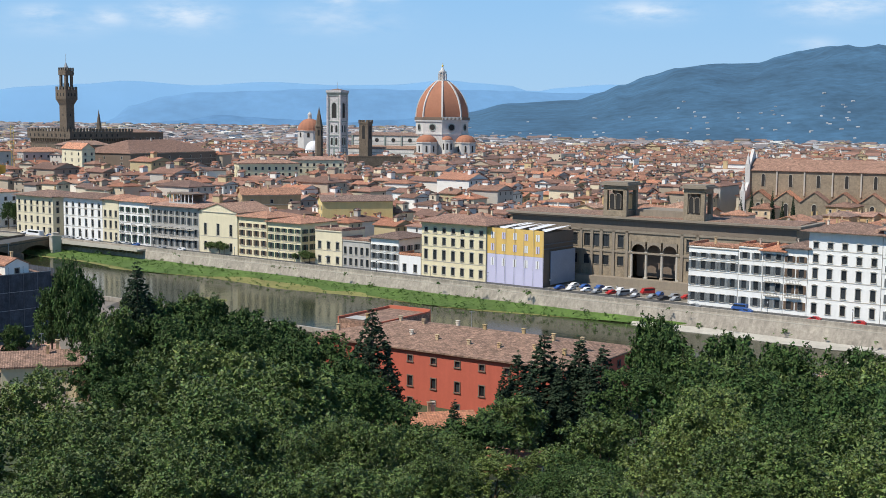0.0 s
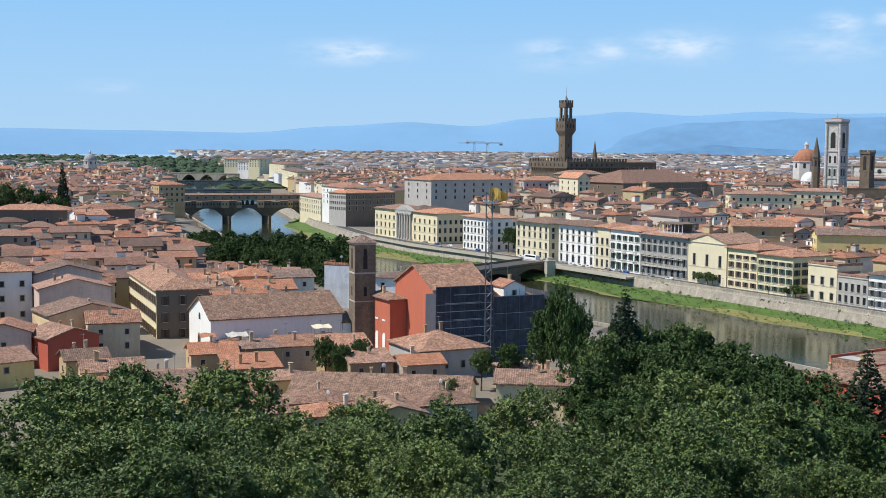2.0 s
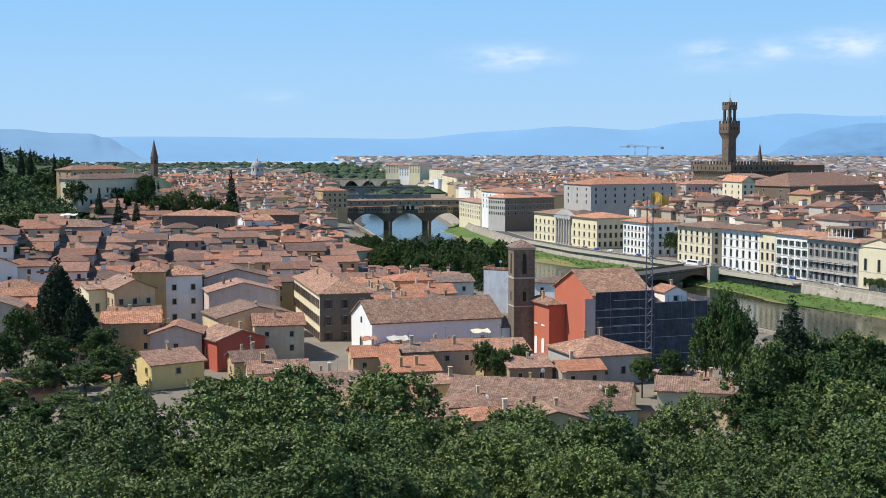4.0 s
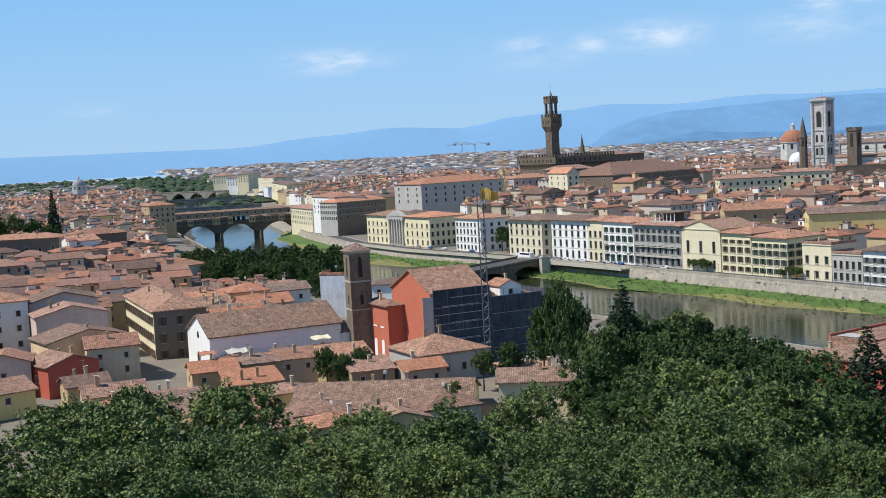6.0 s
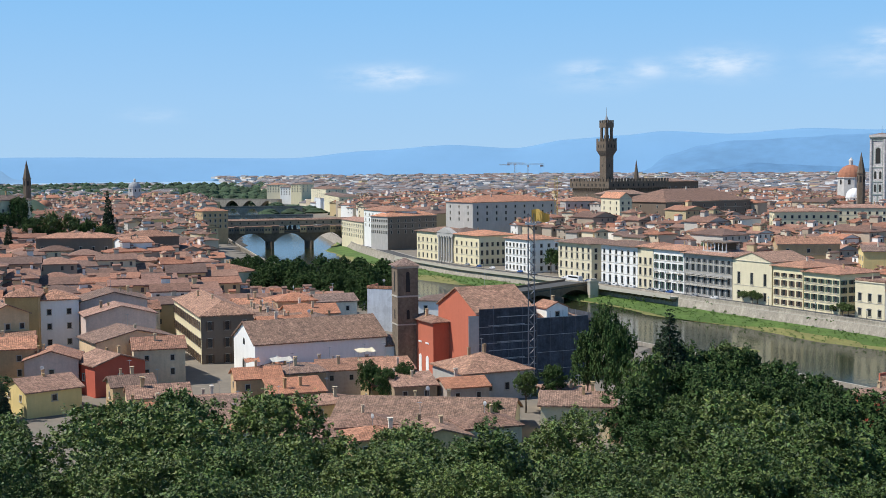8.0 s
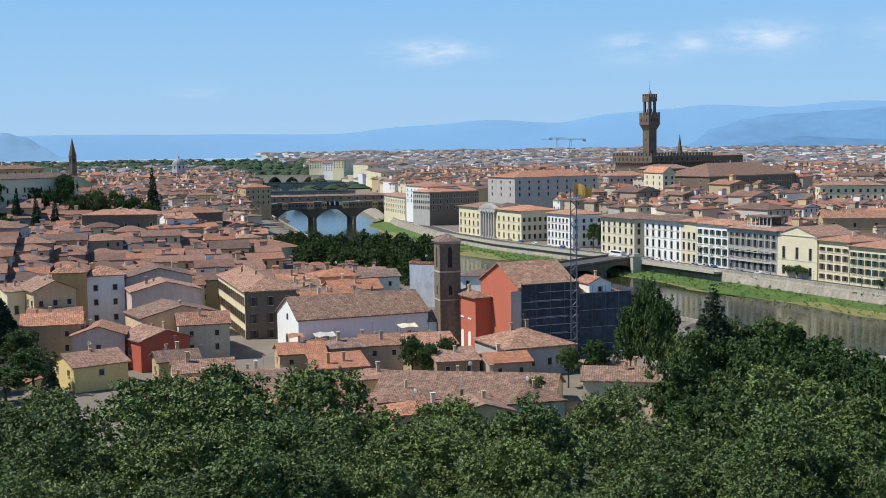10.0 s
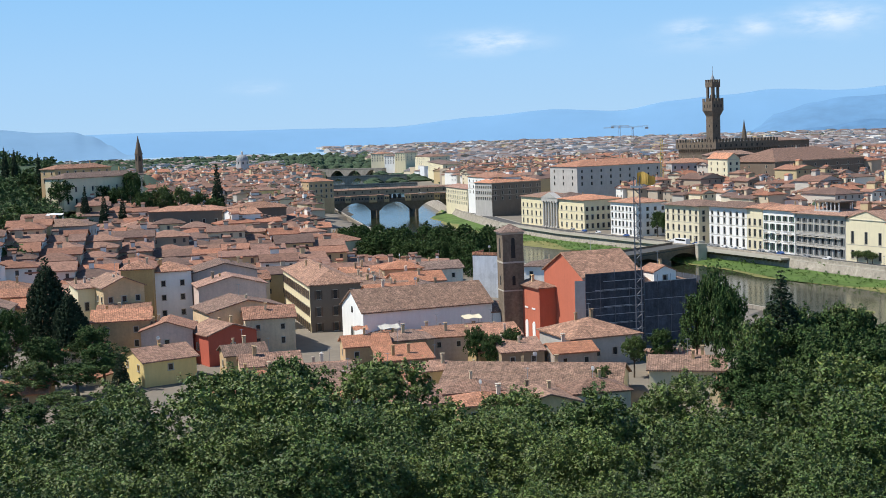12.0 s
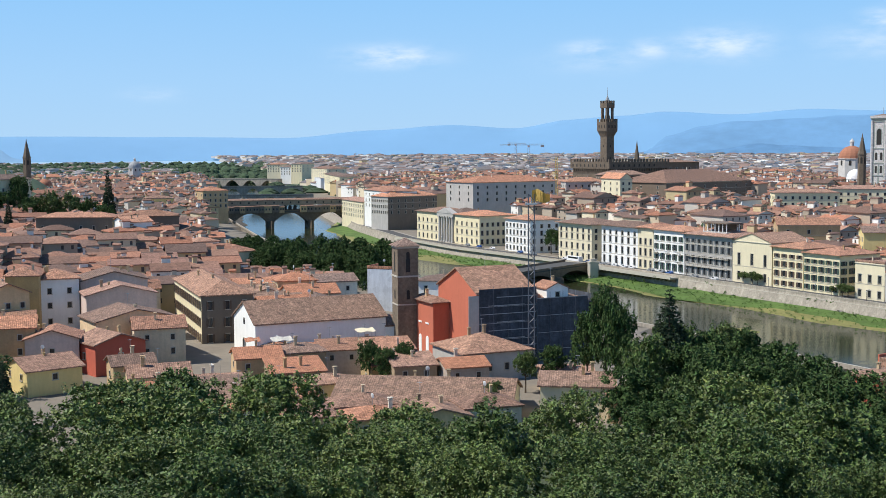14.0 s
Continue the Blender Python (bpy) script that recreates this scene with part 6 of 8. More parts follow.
def wrapped_house():
    """House under repair, hung with printed sheets on its scaffold."""
    a, b = quay_pt(143.1), quay_pt(118.8)
    L = math.hypot(b[0] - a[0], b[1] - a[1])
    ob = thing("wrapped_house", a[0], a[1], STREET + .1, math.atan2(b[1] - a[1], b[0] - a[0]), "house under repair wrapped in lilac and amber printed sheets", "house", QUAY)
    part("wall", boxes((.6, L - .6, .6, 21, 0, 19.2)), brown_w, ob)
    part("lower_sheet", boxes((0, L, -.05, 0, 0, 10.6)), lilac_m, ob, "lilac printed sheet")
    part("upper_sheet", boxes((0, L, -.05, 0, 10.65, 20.1)), amber_m, ob, "amber printed sheet")
    part("side_sheet", boxes((L - .3, L + .05, 5, 21.5, .5, 12.5)), mat("blue_grey_site_sheet", (.30, .34, .42), .8, .12, .3, 2), ob, "blue-grey site sheet on the flank")
    part("flank_frame", boxes((L - .3, L, .4, 21.6, 15.0, 15.3), (L - .3, L, .4, 21.6, 13.4, 13.7)), steel_d, ob)
    for i in range(5):
        for z, h, m in ((6.4, 2.8, white_p), (11.8, 2.6, white_p if i % 2 else lilac_m), (16.2, 2.4, lilac_m if i % 2 else white_p)):
            x = L * (i + .5) / 5
            part("printed_window", boxes((x - .75, x + .75, -.14, -.06, z, z + h)), m, ob)
            part("printed_shadow", boxes((x - .12, x + .12, -.17, -.141, z, z + h)), brown_w, ob)
    r = bmesh.new()
    for i in range(8):
        x = L * i / 8
        poly(r, [(x, 2 + (i % 3), 19.4 + (i % 2) * .8), (x + L / 8, 1, 20.4 - (i % 2) * .7), (x + L / 8, 18, 21.1), (x, 17, 20.2 + (i % 3) * .4)])
    part("roof_sheet", r, white_p, ob, "crumpled white roof sheets")
    for i in range(7):
        p = bmesh.new()
        prism(p, ngon(6, .06, L * i / 6, -.5), 0, 20.8)
        part("scaffold_pole", p, metal_m, ob)
    return ob


wrapped_house()


def lattice_mast(label, x, y, z0, z1, w, material, name="crane_mast", jib=None, top=None):
    """A square lattice mast: four legs and zigzag braces; jib: (bearing, reach, counter reach)."""
    ob = thing(name, x, y, z0, 0.3, label, "crane")
    h = z1 - z0
    for sx in (-1, 1):
        for sy in (-1, 1):
            part("leg", boxes((sx * w / 2 - .09, sx * w / 2 + .09, sy * w / 2 - .09, sy * w / 2 + .09, 0, h)), material, ob)
    n = int(h / w)
    br = bmesh.new()
    for i in range(n):
        za, zb = h * i / n, h * (i + 1) / n
        s = 1 if i % 2 else -1
        for (x0, y0), (x1, y1) in (((-s, -1), (s, -1)), ((-s, 1), (s, 1)), ((-1, -s), (-1, s)), ((1, -s), (1, s))):
            limb(br, (x0 * w / 2, y0 * w / 2, za), (x1 * w / 2, y1 * w / 2, zb), .05, .05, 4)
    part("bracing", br, material, ob)
    if jib:
        turn, reach, back = jib
        j = bmesh.new()
        for off, zz in ((-.6, 0), (.6, 0), (0, 1.4)):
            limb(j, (-back, off, h + zz), (reach, off, h + zz * .4), .14, .1, 4)
        m = int((reach + back) / 2)
        for i in range(m):
            xx = -back + (reach + back) * i / m
            limb(j, (xx, -.6, h), (xx + 1.0, 0, h + 1.2), .07, .07, 4)
            limb(j, (xx + 1.0, 0, h + 1.2), (xx + 2.0, .6, h), .07, .07, 4)
        jo = part("jib", j, material, ob)
        jo.matrix_basis = Matrix.Rotation(turn, 4, "Z")
        part("counterweight", boxes((-back, -back + 3.5, -.9, .9, h - 2.2, h)), grey_w, jo)
        part("cab", boxes((-1, 1, -1, 1, h - 2.2, h - .2)), white_p, jo)
    return ob


lattice_mast("tower crane with a long jib over the roofs", *polar(20.75, 1400), 0, 59, 1.9, metal_m, jib=(radians(200), 34, 18))
lattice_mast("tower crane with a long jib over the roofs", *polar(21.35, 1500), 0, 61, 1.9, metal_m, jib=(radians(8), 12, 10))
lattice_mast("yellow lattice crane mast among roofs", *polar(19.45, 800), 0, 50, 1.6, steel_y)
for label, ya, da, yb, db, dep, ev, ri, kd, wm, rm, n in (
        ("long grey gallery building under a broad red roof", 23.35, 800, 19.45, 838, 34, 33.5, 4.0, "hip", grey_w, roof_m, 9),
        ("large dark hall under a broad terracotta roof", 14.4, 850, 10.6, 922, 46, 31.5, 8.5, "hip", brown_w, roof_m, 8),
        ("white gabled church front among roofs", 16.5, 842, 15.95, 846, 30, 34.5, 4.0, "gable_y", cream_w, roof_m, 2),
        ("brown house under a tiled roof below the palace", 17.35, 938, 15.25, 948, 18, 35.2, 3.0, "hip", brown_w, roof_m, 6),
        ("grey house with a broad roof below the palace", 19.0, 905, 17.2, 912, 18, 31.0, 3.0, "hip", grey_w, roof_m, 6),
        ("pale yellow long house with a row of windows", 9.55, 770, 6.75, 778, 16, 28.0, 2.0, "hip", lemon_w, roof_m, 9),
        ("cream long house with a row of windows", 7.15, 800, 4.7, 800, 16, 29.5, 2.0, "hip", cream_w, roof_m, 8),
        ("tall dark hotel with hipped roof and shade-darkened front by the bridge", 27.35, 880, 25.05, 905, 22, 21.5, 4.0, "hip", brown_w, roof_m, 7),
        ("white riverside house with tall bays", 28.45, 935, 27.42, 890, 24, 25, 3.0, "hip", white_w, roof_m, 6),
        ("pale long gallery house near the bridge", 29.5, 1005, 28.5, 942, 16, 15, 2.5, "hip", cream_w, roof_m, 12),
        ("tall ochre house at the head of the bridge", 35.9, 925, 34.75, 930, 22, 25.5, 3.0, "hip", tan_w, roof_m, 5),
        ("ochre house at the bridge end", 37.1, 900, 36.0, 915, 20, 19, 2.5, "hip", ochre_w, roof_m, 4),
        ("long house with dark wall under a flat tiled roof", 41.1, 755, 37.1, 715, 18, 16.5, 2.2, "hip", brown_w, roof_old, 12),
        ("bright orange house among roofs", 38.4, 860, 37.2, 862, 14, 23, 2.0, "hip", yellow_w, roof_m, 3),
        ("white block of houses by the lower bridges", 32.95, 2050, 32.35, 2040, 40, 31, 3.0, "hip", cream_w, roof_m, 5),
        ("pale house in the block by the lower bridges", 32.33, 2020, 31.85, 2010, 40, 27, 3.0, "hip", white_w, roof_m, 4),
        ("tall cream house in the block by the lower bridges", 31.83, 2000, 31.35, 1990, 40, 32, 3.0, "hip", lemon_w, roof_m, 4),
        ("white riverside terrace of houses by the lower bridges", 30.9, 1900, 30.2, 1800, 30, 27, 3.0, "hip", cream_w, roof_m, 8),
        ("long riverside terrace beyond the old bridge", 30.3, 1700, 29.6, 1500, 26, 22, 3.0, "hip", lemon_w, roof_m, 12),
        ("ochre block of flats with dark roof", 5.7, 560, 2.4, 566, 14, 18.5, 2.4, "gable", yellow_w, roof_m, 0),
        ("yellow gabled house behind the quay", 9.4, 590, 6.7, 595, 14, 19.5, 3.0, "gable", tan_w, roof_m, 3)):
    hotel = label.startswith("tall dark hotel")
    zb = -7 if 24 < yb < 28.6 and da > 870 else 0
    # the hotel's front is coloured as shaded, its other walls stay grey
    house(label, polar(ya, da), polar(yb, db), dep, zb, ev, ri, kd, grey_w if hotel else wm, rm, cols=n, rows=((ev - zb - 12.6, 2.2), (ev - zb - 8.5, 2.2), (ev - zb - 4.2, 1.8)), win_w=1.3, side=3, left=9 if hotel else 3, chim=2, lite=True, front=dark_shade_stucco if hotel else None)

# centre of the yellow palace: columned porch with a pediment
ca, cb_ = quay_pt(573.5), quay_pt(552.8)
col = thing("columned_porch", ca[0], ca[1], STREET + .1, math.atan2(cb_[1] - ca[1], cb_[0] - ca[0]), "stone porch with six tall columns and a pediment", "porch", QUAY)
CL = math.hypot(cb_[0] - ca[0], cb_[1] - ca[1])
part("wall", boxes((0, CL, 1.6, 26, 0, 17.8)), lemon_w, col)
part("entablature", boxes((-.3, CL + .3, -1.2, 26.2, 16.2, 18.2)), grey_w, col)
pd = bmesh.new()
for y in (-1.2,):
    v = [pd.verts.new(q) for q in ((-.6, -1.5, 18.2), (CL + .6, -1.5, 18.2), (CL / 2, -1.5, 21.6), (-.6, 2.5, 18.2), (CL + .6, 2.5, 18.2), (CL / 2, 2.5, 21.6))]
    for f in ((0, 1, 2), (5, 4, 3), (0, 3, 4, 1), (1, 4, 5, 2), (2, 5, 3, 0)):
        pd.faces.new([v[i] for i in f])
part("pediment", pd, grey_w, col)
rf_ = part("roof", roof_mesh(CL, 22, 0, 3.0, "hip", .4), roof_m, col)
rf_.matrix_basis = Matrix.Translation((0, 3.2, 18.2))
for i in range(6):
    c = bmesh.new()
    x = CL * (i + .5) / 6
    prism(c, ngon(12, .85, x, -.3), .8, 15.4, .86, x, -.3)
    box(c, x - 1, x + 1, -1.3, .7, 15.4, 16.2)
    box(c, x - 1, x + 1, -1.3, .7, 0, .8)
    part("column", c, grey_w, col)


# ---- bridges ----
def arched_bridge(label, a, b, width, deck, arches, spring, name="bridge", material=None, thick=1.6, parapet=True):
    """A stone bridge from a to b with segmental arches."""
    material = material or quay_m
    L = math.hypot(b[0] - a[0], b[1] - a[1])
    ob = thing(name, a[0], a[1], 0, math.atan2(b[1] - a[1], b[0] - a[0]), label, "bridge")
    pier = 5.0
    span = (L - pier * (arches + 1)) / arches
    N = 14
    for k in range(arches):
        x0 = pier + k * (span + pier)
        last = None
        bm = bmesh.new()
        for i in range(N + 1):
            f = i / N
            x = x0 + span * f
            z = spring + (deck - thick - spring) * (1 - (2 * f - 1) ** 2)
            if last:
                for y, flip in ((0, False), (width, True)):
                    q = [(last[0], y, last[1]), (x, y, z), (x, y, deck), (last[0], y, deck)]
                    poly(bm, q[::-1] if flip else q)
                poly(bm, [(last[0], 0, last[1]), (last[0], width, last[1]), (x, width, z), (x, 0, z)])
            last = (x, z)
        part("arch", bm, material, ob)
    for k in range(arches + 1):
        x0 = k * (span + pier)
        p = boxes((x0, x0 + pier, 0, width, -11, deck))
        if 0 < k < arches:
            v = [p.verts.new(q) for q in ((x0, 0, -11), (x0 + pier, 0, -11), (x0 + pier / 2, -4, -11), (x0, 0, spring + 1), (x0 + pier, 0, spring + 1), (x0 + pier / 2, -4, spring + 1))]
            for f in ((0, 2, 5, 3), (2, 1, 4, 5), (3, 5, 4)):
                p.faces.new([v[i] for i in f])
        part("pier", p, material, ob)
    part("deck", boxes((0, L, -.2, width + .2, deck + .004, deck + .5)), asphalt_m, ob)
    if parapet:
        for y in (-.2, width - .1):
            part("parapet", boxes((0, L, y, y + .3, deck + .5, deck + 1.5)), material, ob)
    return ob, L


pvb, PL = arched_bridge("old stone bridge with three arches carrying shops", polar(34.8, 1000), polar(29.0, 1014), 18, 5.0, 3, -3.4, "shop_bridge", pv_stone, thick=1.1)
part("corridor", boxes((0, PL, 1, 5, 10.6, 14.8)), mat("corridor_plaster", (.34, .265, .185), .9, .25, .3, 2, streak=.2), pvb)
cr = bmesh.new()
poly(cr, [(-.3, .5, 14.7), (PL + .3, .5, 14.7), (PL + .3, 5.6, 16.0), (-.3, 5.6, 16.0)])
poly(cr, [(-.3, .5, 14.3), (-.3, .5, 14.7), (PL + .3, .5, 14.7), (PL + .3, .5, 14.3)][::-1])
part("corridor_roof", cr, roof_old, pvb)
for i in range(15):
    arched(pvb, 4 + i * (PL - 8) / 14, .9, 11.8, 0, 1.1, 1.6)
g4 = random.Random(3)
shops = [ochre_w, brown_w, brown_w, tan_w, dark_shade_stucco]
x = 1.0
while x < PL - 5:
    w = g4.uniform(4, 7)
    if not PL * .44 < x + w / 2 < PL * .56:
        d = g4.uniform(.6, 1.8)
        h = g4.uniform(3.6, 5.0)
        sh = part("shop", boxes((x, x + w - .2, -d, 1, 4.7 - g4.uniform(0, .6), 5.2 + h)), shops[g4.randrange(5)], pvb)
        rf = bmesh.new()
        poly(rf, [(x - .2, -d - .4, 5.2 + h), (x + w, -d - .4, 5.2 + h), (x + w, 1.2, 6.1 + h), (x - .2, 1.2, 6.1 + h)])
        part("shop_roof", rf, roof_old, sh)
        for q in range(2):
            part("shop_window", boxes((x + w * (.15 + .42 * q), x + w * (.15 + .42 * q) + 1.1, -d - .06, -d + .02, 6.4, 8.0)), glass_m, sh)
        for q in range(2):
            bk = boxes((x + w * (.2 + .5 * q), x + w * (.2 + .5 * q) + .3, -d + .02, .2, 3.6, 4.7))
            part("bracket", bk, brown_w, sh)
    x += w
for i in range(3):
    arched(pvb, PL * (.455 + .04 * i), .8, 5.6, 0, 2.8, 4.8, water_m and dark_m)
arched_bridge("stone bridge with three low arches", (-772, 1112), (-692, 1160), 11, 5.2, 3, -6.8)
arched_bridge("stone bridge with five arches", (-950, 1355), (-858, 1410), 11, 5.5, 4, -6.8)
arched_bridge("far bridge over the river", (-1225, 1700), (-1075, 1690), 12, 6.5, 4, -6.5)
arched_bridge("modern stone-faced bridge with low arches", (-217, 456), (-186, 583), 17, -2.3, 4, -7.0, material=stone_w)

# ---- grass, shingle and weeds below the far wall ----
bank = Soup()
foreshore(.075, .99, 19.5, "", "", bank, 0, -6.9, -8.55, -1.7, 1)
foreshore(.075, .99, 23.5, "", "", bank, 1, -7.6, -8.85, -1.9, 2)
foreshore(.0, .10, 7.5, "", "", bank, 2, -7.7, -8.75, -2.4, 3)
# a shoal with yellow grass out in the stream
for k in range(9):
    for q in range(18):
        ring_ = []
        for kk, qq in ((k, q), (k, q + 1), (k + 1, q + 1), (k + 1, q)):
            t_ = 6.2832 * (qq % 18) / 18
            rr = kk / 9 * (1 + .25 * noise.noise(Vector((math.cos(t_) * 1.5, math.sin(t_) * 1.5, 4))))
            ring_.append((-83 - .797 * 9.5 * rr * math.cos(t_) - .604 * 6 * rr * math.sin(t_), 432 + .604 * 9.5 * rr * math.cos(t_) - .797 * 6 * rr * math.sin(t_), -8.5 - .5 * (kk / 9) ** 2))
        bank.face(ring_[1:] if k == 0 else ring_, 1)
bank.make("riverbank", [grass_m, dry_m, stones_m], "grassy foreshore with dry yellow edge under the wall", "riverbank", "structure")

# ---- the quarter on this side of the river ----
HILLQ = "houses of the quarter below the hill"


def near_house(label, a, b, depth, z0, eave, **k):
    k.setdefault("group", HILLQ)
    return house(label, a, b, depth, z0, eave, **k)


taken = []


def keep(a, b, depth):
    L = math.hypot(b[0] - a[0], b[1] - a[1])
    u = ((b[0] - a[0]) / L, (b[1] - a[1]) / L)
    taken.append((a, u, L, depth))


def free(x, y, r):
    for a, u, L, dep in taken:
        lx = (x - a[0]) * u[0] + (y - a[1]) * u[1]
        ly = -(x - a[0]) * u[1] + (y - a[1]) * u[0]
        if -r < lx < L + r and -r < ly < dep + r:
            return False
    return True


def step_to(a, d, n):
    return (a[0] + d[0] * n, a[1] + d[1] * n)


g9 = random.Random(91)
QT = .74
# church and its bell tower
ca_, cb2 = (-166.9, 251.0), (-144.4, 277.3)
keep(ca_, cb2, 20)
ch = near_house("long whitewashed church with a brown tiled gable roof", ca_, cb2, 20, 3.5, 13, rise=4.8, kind="gable", wall=white_w, roof=roof_old, cols=0, left=0, chim=0, over=.5, name="church", category="church")
arched(ch, -.05, 10, 0.2, -math.pi / 2, 2.0, 4.6, trim=trim_m)
arched(ch, -.05, 10, 8.4, -math.pi / 2, 1.6, 1.7)
near_house("low white sacristy beside the bell tower", step_to(cb2, (.737, .675), .1), step_to(cb2, (.737, .675), 5.4), 9, 3.5, 10.5, rise=1.6, kind="shed", wall=white_w, roof=roof_m, cols=1, rows=((2.0, 1.8),), chim=0, over=.4)
keep(cb2, step_to(cb2, (.737, .675), 5.4), 9)
tx_, ty_ = polar(26.57, 313)
st = plain_tower("square brown stone bell tower with a low tiled cap", 26.57, 313, 2.75, 31.2, radians(42.5), stone_w, ((24.5, 1.1, 3.6), (17.5, .8, 2.4), (27.9, .9, 1.8)), False, True)
pieces("string_course", boxes((-2.9, 2.9, -2.9, 2.9, 23.2, 23.6), (-2.9, 2.9, -2.9, 2.9, 30.6, 31.2), (-2.9, 2.9, -2.9, 2.9, 16.0, 16.3)), trim_m, st)
taken.append((step_to((tx_, ty_), (-1, -1), 4), (1, 0), 8, 8))

# red palace under repair, scaffolded on the shaded side
pd_ = (.651, .759)
pa = (-114.0, 265.9)
pb_ = step_to(pa, pd_, 15.5)
keep(pa, step_to(pa, pd_, 32), 24)
pal_ = near_house("red stuccoed palace under repair with scaffolding and dark netting", pa, pb_, 22, 2.5, 21.6, rise=5.2, kind="gable", wall=orange_w, roof=roof_warm, cols=5, rows=((2, 2.2), (7, 2.4), (12, 2.2), (16, 1.4)), chim=0, over=.5, category="palace")
for k in range(5):
    part("net", boxes((.05, 15.4, -1.35 + .03 * (k % 2), -1.3 + .03 * (k % 2), .2 + 3.95 * k, 4.15 + 3.95 * k)), net_m, pal_, "dark blue-grey scaffold netting")
part("net", boxes((-2.8, -.1, -1.4, -1.34, 7, 18.5)), grey_w, pal_, "pale grey scaffold netting")
for i in range(5):
    p = bmesh.new()
    prism(p, ngon(6, .06, i * 3.87, -1.4), -1, 20.6)
    part("scaffold_pole", p, steel_d, pal_)
for k in range(9):
    part("scaffold_deck", boxes((0, 15.4, -1.25, -.3, 2.0 * k + 1.8, 2.0 * k + 1.9)), metal_m, pal_)
    part("toe_board", boxes((.3 + 2.2 * (k % 3), 15.4 - 3.1 * (k % 2), -1.42, -1.37, 2.0 * k + 1.8, 2.0 * k + 1.95)), metal_m, pal_)
for i in range(4):
    part("guard_rail", boxes((0, 15.4, -1.50, -1.43, 3.6 + 4 * i, 3.68 + 4 * i)), metal_m, pal_)
for x in (5.5, 8.5, 12.5):
    part("roof_vent", boxes((x - .25, x + .25, 5, 5.5, 20.2, 21.6)), brown_w, pal_)
pc = step_to(pa, pd_, 15.7)
wing = near_house("lower palace wing wrapped in dark scaffold netting", pc, step_to(pc, pd_, 14.5), 18, 2.5, 18.5, rise=2.6, kind="hip", wall=brown_w, roof=roof_m, cols=0, chim=1, category="palace")
for k in range(4):
    part("net", boxes((.05, 14.4, -1.35 + .03 * (k % 2), -1.3 + .03 * (k % 2), .2 + 4.2 * k, 4.4 + 4.2 * k)), net_m, wing, "dark blue-grey scaffold netting")
for i in range(4):
    part("guard_rail", boxes((0, 14.4, -1.50, -1.43, 4.3 + 4.2 * i, 4.38 + 4.2 * i)), metal_m, wing)
part("net", boxes((15.6, 15.65, -1, 17, .2, 17.4)), net_m, wing)
for i in range(5):
    p = bmesh.new()
    prism(p, ngon(6, .06, i * 3.62, -1.4), -1, 18.6)
    part("scaffold_pole", p, steel_d, wing)
for k in range(8):
    part("scaffold_deck", boxes((0, 14.4, -1.25, -.3, 2.0 * k + 1.8, 2.0 * k + 1.9)), metal_m, wing)
near_house("small white attic storey with a chimney on the palace wing", step_to(pc, pd_, 3.5), step_to(pc, pd_, 9.5), 7, 18.4, 21.6, rise=1.5, kind="gable_y", wall=white_w, cols=1, rows=((1.0, 1.2),), chim=1, over=.3)
rb = (-128.6, 272.6)
keep(rb, step_to(rb, pd_, 4.6), 13)
rbh = near_house("red stuccoed wing with pale blind arches", rb, step_to(rb, pd_, 4.4), 13, 2.5, 17.8, rise=1.2, kind="hip", wall=orange_w, roof=roof_m, cols=0, left=0, chim=1)
for k in (3.6, 8.0):
    arched(rbh, -.12, k, 1.2, -math.pi / 2, 1.7, 5.2, white_w, "blind_arch")
    part("lintel", boxes((-.14, -.02, k - 1.0, k + 1.0, 9.4, 9.8)), white_w, rbh)
for i in range(3):
    part("scaffold_deck", boxes((4.6, 8.2, -2.2 + .1 * i, -1.0, 4.0 + 2 * i, 4.1 + 2 * i)), metal_m, rbh)
cw = near_house("white container-like cabins on a platform by the river", polar(28.35, 392), polar(27.1, 388), 8, .6, 17.5, rise=.1, kind="flat", wall=mat("pale_cabin_panels", (.62, .64, .68), .7, .12, .4, 2, streak=.25, cells=.08, cell_size=.5), cols=0, chim=0, band=False, category="site cabins")
near_house("low white house with an arched door beyond the palace", polar(26.0, 402), polar(23.6, 398), 14, .6, 12.5, rise=1.6, kind="hip", wall=white_w, cols=3, rows=((7.5, 2.6),), chim=1)
lattice_mast("tall lattice crane mast beside the scaffold", *polar(20.62, 279), 3.5, 45.5, 1.35, steel_d)
fl = bmesh.new()
prev = None
for i in range(9):
    f = i / 8
    row = [fl.verts.new((4.2 * f, .5 * math.sin(f * 7), 1.6 + .5 * math.sin(f * 5) - f * .3)), fl.verts.new((4.2 * f, .5 * math.sin(f * 7 + 1), -1.3 + .7 * f + .4 * math.sin(f * 6)))]
    if prev:
        fl.faces.new((prev[0], row[0], row[1], prev[1]))
    prev = row
fo = thing("tarpaulin", *polar(20.62, 279), 44.6, .2, "yellow tarpaulin tied to the top of the mast", "tarpaulin")
bmesh.ops.solidify(fl, geom=fl.faces[:], thickness=.05)
part("sheet", fl, cloth_m, fo)
part("frame", boxes((-1.2, 1.2, -1.2, 1.2, -1.6, -1.2), (-.1, .1, -.1, .1, -1.6, 2.2)), metal_m, fo)

D1 = (.65, .76)
D2 = (.8, .6)
D3 = (.72, .69)
